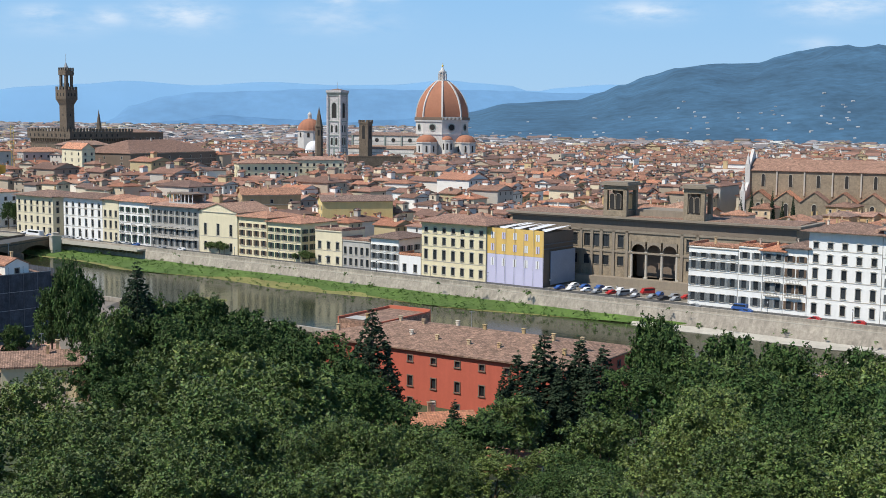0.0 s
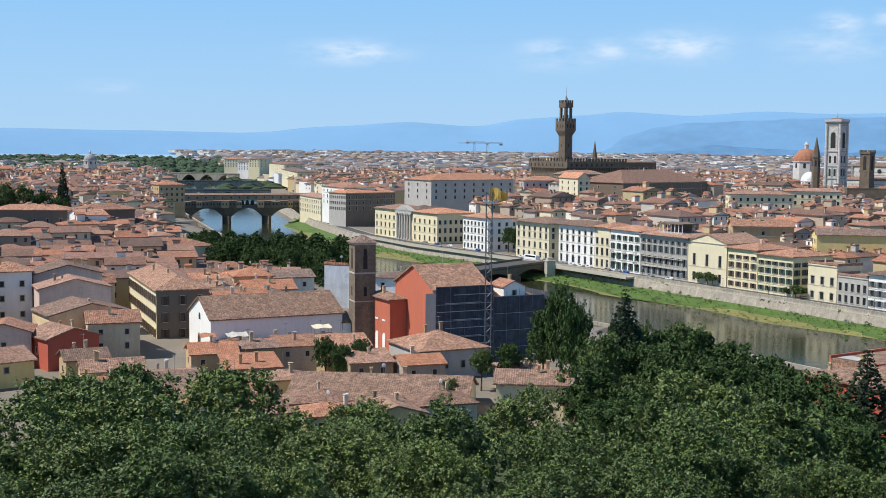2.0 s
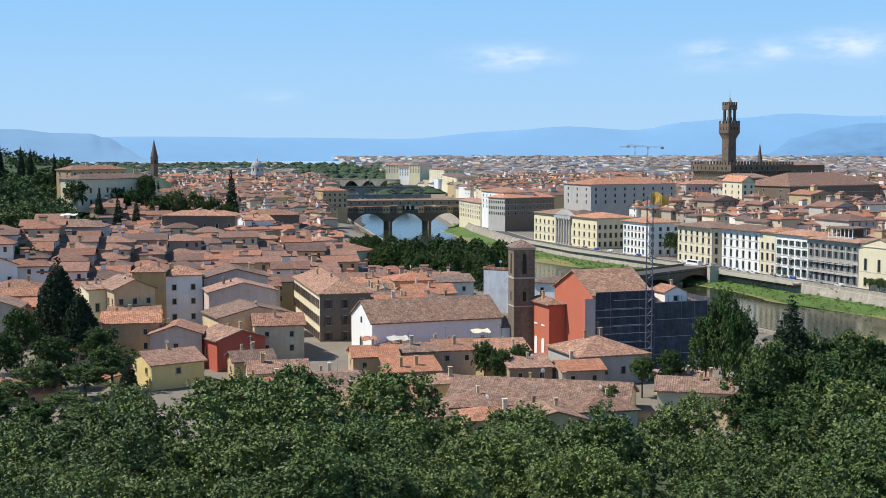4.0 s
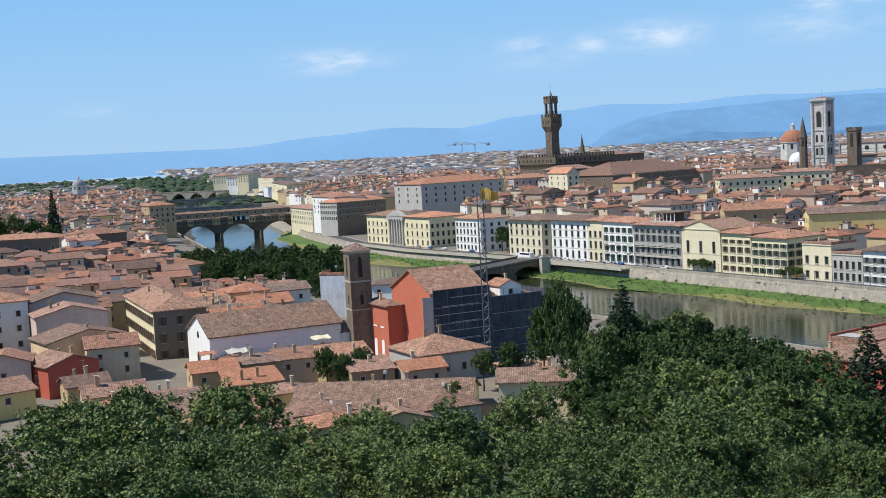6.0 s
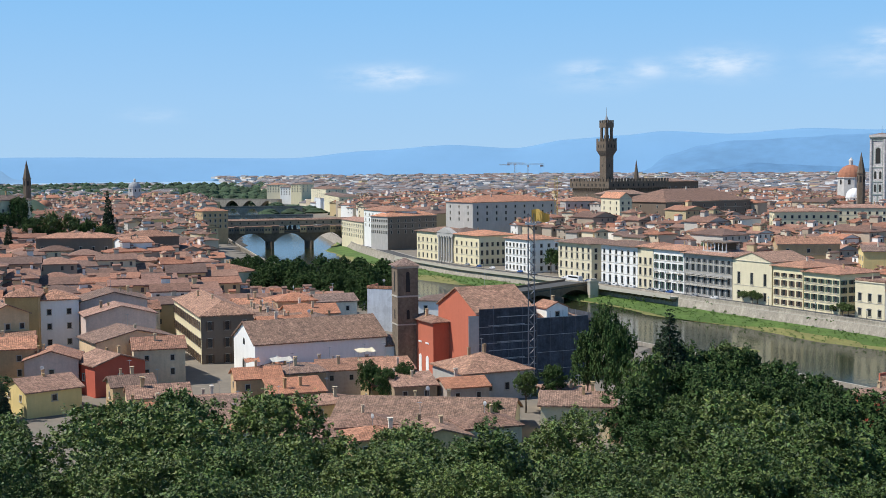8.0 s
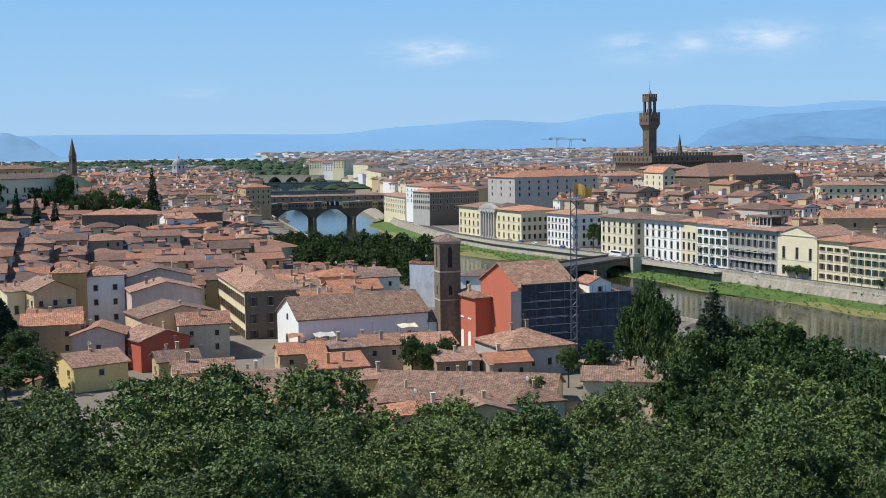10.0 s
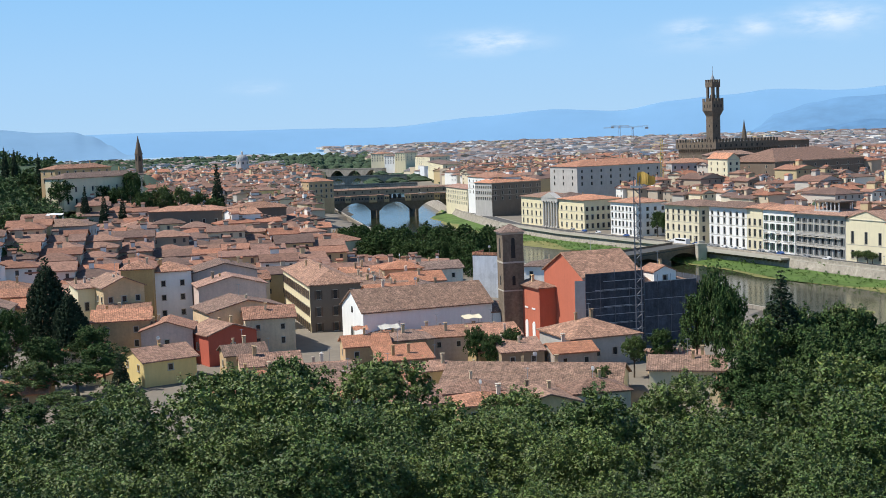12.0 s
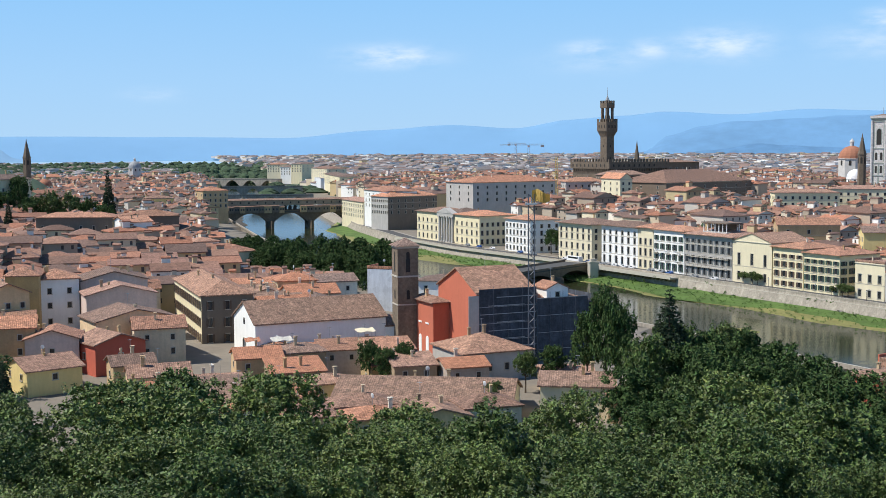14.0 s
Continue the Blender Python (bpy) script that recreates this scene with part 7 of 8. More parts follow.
# label, left front corner, direction, length, depth, z0, eave, rise, kind, wall, roof, columns, rows, left columns, side columns
for label, a, d, L, dep, z0, ev, ri, kd, wm, rm, nc, rw, lf, sd in (
        ("grey-walled house with a broad hipped brown roof", (-107.3, 243.3), D1, 17, 17, 3, 10.8, 3.2, "hip", grey_w, roof_warm, 4, ((3.5, 1.6),), 2, 0),
        ("cream palace with many shuttered windows", (-194.1, 266.4), (.70, .71), 14, 48, 3, 17.2, 3.2, "hip", lemon_w, roof_warm, 3, ((1.4, 2.2), (5.6, 2.4), (10.2, 2.3)), 14, 0),
        ("tall tan house with a yellow sunlit flank", (-229.0, 225.5), (.5, .866), 10.6, 15, 5, 20.4, 2.6, "gable_y", honey_w, roof_m, 3, ((6, 1.6), (11.5, 1.4)), 4, 0),
        ("ochre annex with tall windows", (-238.2, 225.6), (.5, .866), 4.4, 9, 5, 20.0, 1.2, "shed", lemon_w, roof_m, 1, ((4, 2.2), (9, 2.2)), 3, 0),
        ("tall ochre house with a dark doorway", (-243.8, 247.0), (.8, .6), 8.6, 12, 5, 22.4, 2.0, "hip", ochre_w, roof_m, 1, ((4, 2.0), (9.5, 1.8)), 2, 0),
        ("white house with small square windows", (-240.1, 255.8), (.66, .75), 10.5, 13, 5, 20.8, 2.2, "hip", white_w, roof_m, 2, ((3.2, 1.5), (7.6, 1.5), (11.6, 1.5)), 2, 2),
        ("grey gabled house among terracotta roofs", (-235.4, 266.8), (.69, .72), 18.5, 16, 4, 19.3, 2.6, "gable_y", mauve_w, roof_m, 3, ((5, 1.4), (9.5, 1.3)), 2, 2),
        ("lilac-grey gabled house with a wide roof", (-222.0, 253.7), (.67, .74), 18.5, 12, 4, 17.3, 2.6, "gable_y", mauve_w, roof_m, 2, ((5, 1.5),), 2, 2),
        ("peach-coloured gabled house with two windows", (-201.6, 233.7), (.55, .83), 20.5, 15, 4, 14, 2.6, "gable_y", peach_w, roof_m, 3, ((5.2, 1.5),), 2, 2),
        ("dark red gabled house with a tiled roof", (-187.9, 217.2), (.42, .91), 12.5, 12, 3, 11.6, 2.2, "gable_y", red_w, roof_m, 1, ((4.6, 1.5),), 1, 1),
        ("bright yellow house with a sloping roofline", (-197.5, 199.0), (.90, -.44), 13.5, 12, 3, 9.8, 2.2, "gable_y", yellow_w, roof_m, 2, ((4.4, 1.3),), 1, 1),
        ("low yellow annex below the yellow house", (-206, 193.5), (.90, -.44), 8, 7.5, 3, 5.6, 1.4, "shed", cream_w, roof_m, 0, (), 0, 0),
        ("small house with a red tiled roof and aerials", (-173.5, 206.1), D1, 9, 9, 3, 9.6, 1.8, "gable", tan_w, roof_m, 1, ((3.6, 1.3),), 1, 1),
        ("pale house with a spreading tiled roof", (-204, 212), D2, 12, 11, 4, 12.6, 2.2, "gable_y", mauve_w, roof_m, 1, ((5, 1.3),), 1, 1),
        ("low house with a bright orange tiled roof", (-206, 162), (.8, .6), 17, 9, 3, 6.8, 2.2, "gable", tan_w, roof_new, 2, ((1.5, 1.4),), 0, 0),
        ("white gabled house on the slope", (-296, 240), (.3, .95), 10, 11, 10, 22, 2.4, "gable_y", white_w, roof_m, 2, ((7, 1.5),), 1, 1),
        ("long grey house with dark roofs and an orange blind", (-349, 303), (.81, .58), 26, 14, 15, 28.5, 2.4, "hip", grey_w, roof_old, 7, ((5, 1.6), (10, 1.5)), 2, 2),
        ("white riverside house with green shutters", (-353.6, 456.1), (.86, -.50), 24, 14, .8, 14.4, 2.4, "hip", white_w, roof_new, 6, ((2, 2), (6, 2), (10, 1.7)), 3, 2),
        ("white riverside house with a terrace", (-332.6, 443.6), (.86, -.50), 22, 13, .8, 13, 2.2, "hip", cream_w, roof_new, 5, ((2, 2), (6, 2), (9.5, 1.7)), 2, 2),
        ("cream riverside house with an orange roof", (-313.4, 432.6), (.86, -.50), 24, 14, .8, 13.6, 2.4, "hip", cream_w, roof_m, 6, ((2, 2), (6, 2), (10, 1.6)), 2, 2),
        ("cream palace with arched loggia under a broad tiled roof", (-380.9, 404.9), (.92, .4), 33.5, 14, 6, 27.2, 2.0, "hip", cream_w, roof_m, 6, ((9.5, 2.6), (15, 2.4)), 2, 2),
        ("pale gabled house beside the loggia palace", (-351.5, 420), (.84, -.54), 16, 12, 5, 25.6, 2.2, "gable_y", white_w, roof_m, 2, ((12, 2.4),), 1, 1),
        ("large dark palace with projecting eaves and tall windows", (-375, 455), (.71, .70), 26, 18, 2, 25, 2.6, "hip", brown_w, roof_m, 7, ((6, 2.4), (11.5, 2.6), (16.5, 2.2)), 2, 2),
        ("wide low house with a large brown tiled roof", (-114, 195), (.957, .29), 34, 27, 1.5, 7.2, 4.4, "gable", cream_w, roof_old, 5, ((2, 1.4),), 1, 1),
        ("small tiled outbuilding beside the large roof", (-88, 240), (.9, .43), 11, 9, 2, 8.0, 1.6, "gable", tan_w, roof_m, 2, ((2.5, 1.3),), 0, 1),
        ("small house with a tiled roof among trees", polar(20.2, 232), (.96, .28), 14, 10, 2, 10.6, 2.0, "gable", cream_w, roof_m, 2, ((3, 1.2),), 0, 1),
        ("low tiled outbuilding among trees", polar(17.0, 228), (.96, .28), 10, 8, 2, 8.4, 1.6, "gable", tan_w, roof_m, 1, ((2.4, 1.0),), 0, 1),
        ("long red institutional building with a low brown roof", (-25.5, 235.0), (.838, -.546), 57, 26, 1, 14.0, 2.6, "hip", red_w, roof_old, 11, ((1.2, 2.6), (6.0, 1.9), (10.6, 1.1)), 2, 5),
        ("low house with an orange tiled roof below the red building", (-8.0, 172), (.97, .25), 14, 11, 6, 10.5, 2.0, "gable", tan_w, roof_new, 2, ((1.6, 1.2),), 0, 0),
        ("small house with orange tiles among trees", (2.0, 150), (.97, -.2), 10, 8, 9, 12.5, 1.8, "gable", cream_w, roof_new, 1, ((1, 1.1),), 0, 0),
        ("ochre house with a tiled roof half hidden by trees", polar(-17.4, 225), (.9, -.43), 12, 9, 2, 10.5, 1.6, "hip", ochre_w, roof_m, 3, ((4, 1.3),), 0, 0),
        ("long hillside villa with arcades and red roofs", (-466, 436), (.10, .995), 52, 14, 26, 41.5, 2.6, "hip", cream_w, roof_m, 10, ((2.5, 2.6), (8.5, 2.4)), 2, 2),
        ("upper wing of the hillside villa", (-486, 450), (.10, .995), 36, 12, 30, 46, 2.2, "hip", tan_w, roof_m, 7, ((9, 2.4), (13, 1.6)), 2, 2)):
    b = step_to(a, d, L / math.hypot(*d))
    keep(a, b, dep)
    # cream palaces: the front wall has its shade put into a darker stucco
    made = near_house(label, a, b, dep, z0, ev, rise=ri, kind=kd, wall=wm, roof=rm, cols=nc, rows=rw, left=lf, side=sd, chim=0 if "institutional" in label else 2, front=dark_shade_stucco if label.startswith("cream palace") else None, band=False, style="s" if wm in (lemon_w, white_w) and nc > 2 else "", shutter=shut_brown, win_w=1.05, over=.6, frame_mat=brown_w if "institutional" in label else None)
    if "institutional" in label:
        for k in range(16):
            cx_, cy_ = 4 + 49 * (k % 8) / 7 + g9.uniform(-1.5, 1.5), (5.5, 12.5)[k // 8] + g9.uniform(-1, 1)
            zc = ev - z0 + ri * min(cy_ / 13, 1)
            chimney(made, cx_, cy_, zc - .5, .8)
        hh = ev - z0
        part("terrace", boxes((-.4, 10, 9, 26.4, hh + .05, hh + 2.0)), roof_old, made, "flat roof terrace at the building's end")
        pieces("parapet", boxes((-.7, -.4, 9, 26.7, hh - .2, hh + 2.5), (-.4, 10, 26.4, 26.7, hh - .2, hh + 2.7), (9.7, 10, 9, 26.4, hh + 2.0, hh + 2.3)), orange_w, made)
        part("awning", boxes((.5, 5.0, 10, 13.5, hh + 2.1, hh + 2.2)), grey_w, made, "pale grey awning on the terrace")
# small houses between the church and the wood
g5 = random.Random(11)
for yaw, D in ((31.6, 250), (30.2, 265), (28.6, 252), (30.9, 232), (29.2, 238), (38.6, 238), (38.0, 256), (27.2, 262)):
    x, y = polar(yaw, D)
    L, W = g5.uniform(9, 14), g5.uniform(7, 10)
    a = (x - D3[0] * L / 2, y - D3[1] * L / 2)
    b = (x + D3[0] * L / 2, y + D3[1] * L / 2)
    if not free(x, y, 5):
        continue
    keep(a, b, W)
    near_house("small plastered house with a patched tiled roof", a, b, W, 3, g5.uniform(7.5, 10.5), rise=g5.uniform(1.4, 2.2), kind=("gable", "hip", "shed")[g5.randrange(3)], roof=(roof_m, roof_m, roof_new)[g5.randrange(3)], cols=2, rows=((2.6, 1.2),), left=1, side=1, chim=2, band=False, win_w=.9, over=.4, lite=True)
# crowded low roofs between the church and the wood
for i in range(-40, 40):
    for j in range(-5, 45):
        x, y = site(i * 10.2, j * 9.4 + (i % 2) * 3, 0, 0, QT)
        D = math.hypot(x, y)
        yaw = math.degrees(math.atan2(-x, y))
        L, W, hh, kk = g9.uniform(8.5, 11), g9.uniform(7.6, 9.6), g9.random(), g9.randrange(5)
        if not (203 < D < 300 and 22.4 < yaw < 47) or not free(x, y, 3.6) or (yaw < 27 and D > 262) or (yaw > 40.5 and D < 288) or (34.6 < yaw < 37.0 and D > 262):
            continue
        zg = hill_z(x, y)
        ev = min(zg + 4.8 + 2.8 * hh, EYE - D * math.tan(radians(10.3 if 33.6 < yaw < 38.5 else 9.0 if yaw < 37 else 8.6)) - 1.2)
        if ev < zg + 2.6:
            continue
        tn = QT + g9.uniform(-.07, .07)
        d = (math.cos(tn), math.sin(tn))
        a = (x - d[0] * L / 2 + d[1] * W / 2, y - d[1] * L / 2 - d[0] * W / 2)
        near_house("low plastered house under a patched terracotta roof", a, (a[0] + d[0] * L, a[1] + d[1] * L), W, zg - 1, ev, rise=W * .5 * g9.uniform(.26, .42), kind=("gable", "gable_y", "shed", "hip", "gable")[kk], cols=2, rows=((ev - zg - 1.4, 1.2),), left=1, chim=1, band=False, win_w=.9, over=.45, lite=True, roof=(roof_m, roof_m, roof_m, roof_old, roof_new)[g9.randrange(5)])
# the rest of the quarter: rows of houses wall to wall, with lanes between
fixed = list(taken)
n_q = 0
quarter = Soup()
for i in range(-60, 60):
    for j in range(-10, 70):
        if i % 9 == 0 and j % 2:
            continue
        cell_x, cell_y = 11.6, 10.9
        bx = i * cell_x + (i // 7) * .5
        by = j * cell_y + (0 if j % 3 == 1 else -1.4)
        x, y = site(bx, by, 0, 0, QT)
        D = math.hypot(x, y)
        yaw = math.degrees(math.atan2(-x, y))
        L, W = cell_x * g5.uniform(.95, 1.3), cell_y * g5.uniform(.9, 1.15)
        jit = g5.random()
        if not (268 < D < 690 and 26.5 < yaw < 52) or -side_of(NEAR_WALL, x, y) < 14:
            continue
        zg = hill_z(x, y)
        if zg > 22 or (yaw > 46.5 and D < 340) or (yaw > 45.8 and D > 490) or (D < 330 and 24 < yaw < 37.0) or (yaw < 29.8 and D > 325):
            continue
        near_row = max(-312, min(-212, x))
        if math.hypot(x - near_row, y - (455 - .4 * (near_row + 312)) + 4) < 18:
            continue
        taken[:] = fixed
        if not free(x, y, 5.2):
            continue
        turn = QT + g5.uniform(-.05, .05)
        d = (math.cos(turn), math.sin(turn))
        a = (x - d[0] * L / 2 + d[1] * W / 2, y - d[1] * L / 2 - d[0] * W / 2)
        b = (a[0] + d[0] * L, a[1] + d[1] * L)
        ev = zg + 8.6 + 2.4 * jit + (2.8 if g5.random() < .12 else 0)
        if 24 < yaw < 35:
            ev = max(zg + 4, min(ev, EYE - D * .100 - W * .2))
        if yaw < 35.6 and D > 500:
            continue
        if D > 388:
            soup_house(quarter, x, y, zg - 1, turn, L, W, ev, W * .5 * g5.uniform(.28, .42), ("gable", "hip")[g5.randrange(2)], True)
            if g5.random() < .55:
                soup_house(quarter, x + g5.uniform(-3, 3), y + g5.uniform(-3, 3), ev, turn, g5.uniform(.7, 3), g5.uniform(.7, 2.2), ev + W * .2 + g5.uniform(.6, 1.8), .4, "gable", False)
            continue
        low_ = ev - zg < 7.5
        near_house("plastered house under a weathered terracotta roof", a, b, W, zg - 1, ev, rise=W * .5 * g5.uniform(.28, .42), kind=("gable", "gable_y", "gable", "hip", "shed")[g5.randrange(5)], cols=2, rows=((ev - zg - 1.9, 1.3),) if low_ else ((ev - zg - 5.4, 1.5), (ev - zg - 1.9, 1.3)), left=1 + (D < 400), side=0, chim=1 + (g5.random() < .6), band=False, win_w=.95, over=.55, lite=True, style=("", "s", "c")[g5.randrange(3)], roof=(roof_m, roof_m, roof_m, roof_old, roof_new)[g5.randrange(5)], shutter=(shut_green, shut_brown, shut_grey)[g5.randrange(3)])
        n_q += 1
taken[:] = fixed
quarter.make("quarter_houses", [wall_far, roof_far, dark_far], "crowded plastered houses under weathered terracotta roofs", "houses", "stuff")

# ---- trees of the near bank and hill ----
PARK = "trees of the riverside park"
wood_kinds = [broadleaf(s, 5.6, 11, 3600, .50, m) for s, m in ((17, leaf_c), (18, leaf_a), (19, leaf_c))]
dark_kinds = [broadleaf(s, 5.2, 13, 13500, .225, leaf_c) for s in (11, 12, 13)]
mid_kinds = [broadleaf(s, 5.2, 12, 14000, .215, m) for s, m in ((14, leaf_c), (15, leaf_a), (16, leaf_c))]
cone = conifer(21, 4.2, 25, 36000, .22, needle_m)
col_ = conifer(22, 1.9, 20, 14000, .20, needle_m, True)


def tree_at(pair, height, yaw, D, el, zg=None, width=1.0, label="dense dark green park tree", group=PARK, name="tree"):
    x, y = polar(yaw, D)
    zg = hill_z(x, y) if zg is None else zg
    s = (EYE + D * math.tan(radians(el)) - zg) / height
    w = width
    return plant(pair, x, y, zg, g5.uniform(0, 6.28), (w, w, s), label, name, group=group)


tree_at(cone, 25, 14.2, 228, -6.45, width=1.25, label="tall dark conifer with drooping branches", name="conifer")
tree_at(cone, 25, 3.35, 188, -8.75, width=1.35, label="tall dark conifer beside the red building", name="conifer")
tree_at(dark_kinds[0], 12.3, 17.1, 238, -7.0, width=.8, label="tall dark green tree beside the scaffold")
tree_at(dark_kinds[1], 12.3, 16.4, 228, -7.7, width=.8)
tree_at(dark_kinds[2], 12.3, 18.0, 250, -7.9, width=.8)
tree_at(mid_kinds[1], 11.4, 15.3, 212, -9.0, width=1.05, label="round green tree with a dense dome of leaves")
for yaw, D, el in ((12.6, 232, -8.1), (11.0, 226, -8.3), (13.4, 215, -9.1), (9.3, 222, -8.5), (7.9, 215, -9.0), (10.2, 205, -9.2), (12.0, 200, -9.6), (8.6, 200, -9.6), (6.9, 206, -9.5), (14.0, 245, -7.6), (11.8, 246, -7.7), (15.9, 200, -10.2), (13.6, 196, -10.2), (10.6, 188, -10.3), (7.2, 186, -10.4), (5.4, 198, -10.1)):
    tree_at((mid_kinds + dark_kinds)[g5.randrange(6)], 11.8, yaw, D, el - .45, width=g5.uniform(.85, 1.2), label="leafy dark green tree in the riverside park")
for yaw, el, w, D in ((-4.85, -9.75, 2.1, 176), (-6.5, -9.9, 1.8, 178), (-3.6, -10.7, 1.6, 174), (-7.6, -10.3, 1.9, 176), (-2.9, -11.5, .8, 172), (-5.7, -10.8, 1.2, 172), (-7.0, -11.2, 1.1, 172), (-.6, -13.0, .9, 150), (-4.2, -11.6, 1.2, 168)):
    tree_at(col_, 19.6, yaw, D, el, width=w, label="slender dark cypress in a clump", name="cypress", group="cypresses by the red building")
for yaw, el, D in ((-10.5, -10.0, 172), (-13.4, -9.9, 170), (-16.0, -10.2, 165), (-19, -10.2, 170), (-21.5, -10.0, 165), (-3.4, -13.0, 150), (-1.8, -14.0, 140), (.6, -14.6, 130), (2.6, -13.2, 140), (4.6, -11.4, 160), (-10, -9.3, 205), (-23.5, -10.0, 175)):
    tree_at(mid_kinds[g5.randrange(3)], 11.6, yaw, D, el, width=g5.uniform(.8, 1.1), label="leafy green tree below the hill")
for yaw, D, el, w in ((28.3, 262, -9.1, .62), (27.5, 258, -9.4, .6), (26.6, 262, -9.2, .6), (20.9, 256, -9.6, .6), (19.6, 258, -9.3, .6), (22.4, 230, -11.0, .45)):
    tree_at(mid_kinds[g5.randrange(3)], 11.6, yaw, D, el, width=w, label="small green tree in a courtyard", group="courtyard trees")
ROWT = "dark trees along the near quay"
plane = [conifer(s_, 6.0, 17, 11000, .34, leaf_c, True) for s_ in (31, 32)]
for i in range(12):
    f = i / 11
    x, y = -312 + 100 * f, 455 - 40 * f
    for k in range(2):
        xx, yy = x - 6 * k + g5.uniform(-2, 2), y - 9 * k + g5.uniform(-2, 2)
        s = (17.5 + 3.5 * f - 2.0 * k + g5.uniform(-1.2, .8)) / 16.6
        plant((plane + dark_kinds)[g5.randrange(4)] if k else plane[g5.randrange(2)], xx, yy, .5, g5.uniform(0, 6.28), (g5.uniform(.85, 1.15),) * 2 + (s,), "dense dark green tree in a row by the river", group=ROWT)
HILLT = "trees on the villa hill"
oak = conifer(24, 5.6, 22, 42000, .24, needle_m, True)
tree_at(oak, 21.5, 47.9, 300, -4.9, width=1.0, label="large dark evergreen tree above the roofs", group=HILLT)
tree_at(oak, 21.5, 47.0, 292, -6.3, width=.8, label="large dark evergreen tree above the roofs", group=HILLT)
tree_at(cone, 25, 44.9, 240, -9.2, width=.62, label="small dark conifer before the yellow house", name="conifer", group=HILLT)
for yaw, D, el in ((49.5, 290, -7.0), (50.5, 270, -8.0), (48.8, 262, -9.4), (46.8, 262, -9.6), (45.6, 268, -9.0), (51.5, 300, -5.5), (50.2, 250, -10.2), (47.6, 245, -10.8), (46.9, 228, -11.4), (49.0, 225, -11.2), (51.0, 230, -10.6), (45.9, 218, -12.0), (47.9, 212, -12.3), (50.0, 210, -12.2), (46.2, 285, -8.2), (48.2, 275, -8.4), (45.2, 232, -11.3)):
    tree_at((mid_kinds + dark_kinds)[g5.randrange(6)], 12, yaw, D, el, width=g5.uniform(.9, 1.2), label="leafy green garden tree", group=HILLT)
for i in range(70):
    yaw = g5.uniform(43.6, 54)
    D = g5.uniform(330 if yaw > 48.6 else 470, 790)
    x, y = polar(yaw, D)
    zg = hill_z(x, y)
    if zg < 9 or not free(x, y, 3.5):
        continue
    w = g5.uniform(.7, 1.2)
    plant(wood_kinds[g5.randrange(3)], x, y, zg, g5.uniform(0, 6.28), (w, w, w * g5.uniform(.75, 1.05)), "wooded hillside tree with dense green leaves", group=HILLT)
for yaw, D, el, w in ((40.1, 640, -.72, 1.25), (46.0, 600, -1.6, .8), (45.2, 590, -1.9, .8), (44.4, 600, -2.1, .8), (49.3, 700, .25, .7), (48.9, 705, .15, .7), (50.2, 690, .5, .8), (47.9, 720, -.05, .6)):
    tree_at(col_, 19.6, yaw, D, el, width=w * 1.5, label="tall dark cypress on the slope", name="cypress", group="cypresses on the villa hill")
for yaw, D, el in ((43.4, 640, -2.1), (42.6, 645, -1.9), (41.8, 640, -2.0), (41.0, 635, -2.3), (43.9, 660, -1.2), (40.3, 630, -2.5), (44.6, 650, -1.9), (45.4, 655, -1.7), (46.2, 660, -1.5), (47.0, 640, -1.4)):
    tree_at(mid_kinds[g5.randrange(3)], 11.6, yaw, D, el, width=1.3, label="broad green tree above the roofs", group=HILLT)
# tree and shrubs on the far quay
qx, qy = quay_pt(449, 6)
for k in range(2):
    qx, qy = quay_pt(446 + 8 * k, 7)
    plant(dark_kinds[k], qx, qy, STREET, k, (.85, .85, 1.05), "dark green plane tree on the quay", group="trees on the far quay")
for s, w, h in ((230.5, .5, .4), (233.5, .55, .42), (239, .3, .3), (284, .6, .45), (290, .55, .4), (281, .5, .4)):
    qx, qy = quay_pt(s, -1.5)
    plant(mid_kinds[1], qx, qy, STREET + .1, s, (w, w, h), "clipped green garden shrub on the quay", "shrub", "shrub", "shrubs on the far quay")
# far park woodland and tree belts
belt = Soup()


def far_clump(sp, x, y, z, r, h):
    n = 7
    V = [(x, y, z + h)]
    for lv, (f, q) in enumerate(((.55, .8), (1.0, .35), (.9, .0))):
        for i in range(n):
            t = 6.283 * i / n + lv * .4
            rr = r * f * g5.uniform(.8, 1.15)
            V.append((x + rr * math.cos(t), y + rr * math.sin(t), z + h * q))
    F = [(0, 1 + i, 1 + (i + 1) % n) for i in range(n)]
    for lv in range(2):
        o = 1 + lv * n
        F += [(o + i, o + n + i, o + n + (i + 1) % n, o + (i + 1) % n) for i in range(n)]
    sp.mesh_part(V, F, 0)


for i in range(1500):
    yaw, D = g5.uniform(32.5, 47), g5.uniform(2050, 3300)
    x, y = polar(yaw, D)
    far_clump(belt, x, y, town_z(x, y) - 1, g5.uniform(8, 16), g5.uniform(11, 19))
for i in range(2300):
    yaw, D = g5.uniform(-25, 33), g5.uniform(1500, 4700)
    x, y = polar(yaw, D)
    far_clump(belt, x, y, town_z(x, y) - 1, g5.uniform(8, 18), g5.uniform(5, 9) if D < 3000 else g5.uniform(2.5, 6))
for i in range(260):
    yaw, D = g5.uniform(-25, 30), g5.uniform(620, 1900)
    x, y = polar(yaw, D)
    if side_of(FAR_WALL, x, y) > 60 and not blocked(x, y, 6):
        far_clump(belt, x, y, 6, g5.uniform(3, 6), g5.uniform(9, 13))
belt.make("far_woodland", [wood_far], "distant dark green woodland and garden trees", "woodland", "stuff")
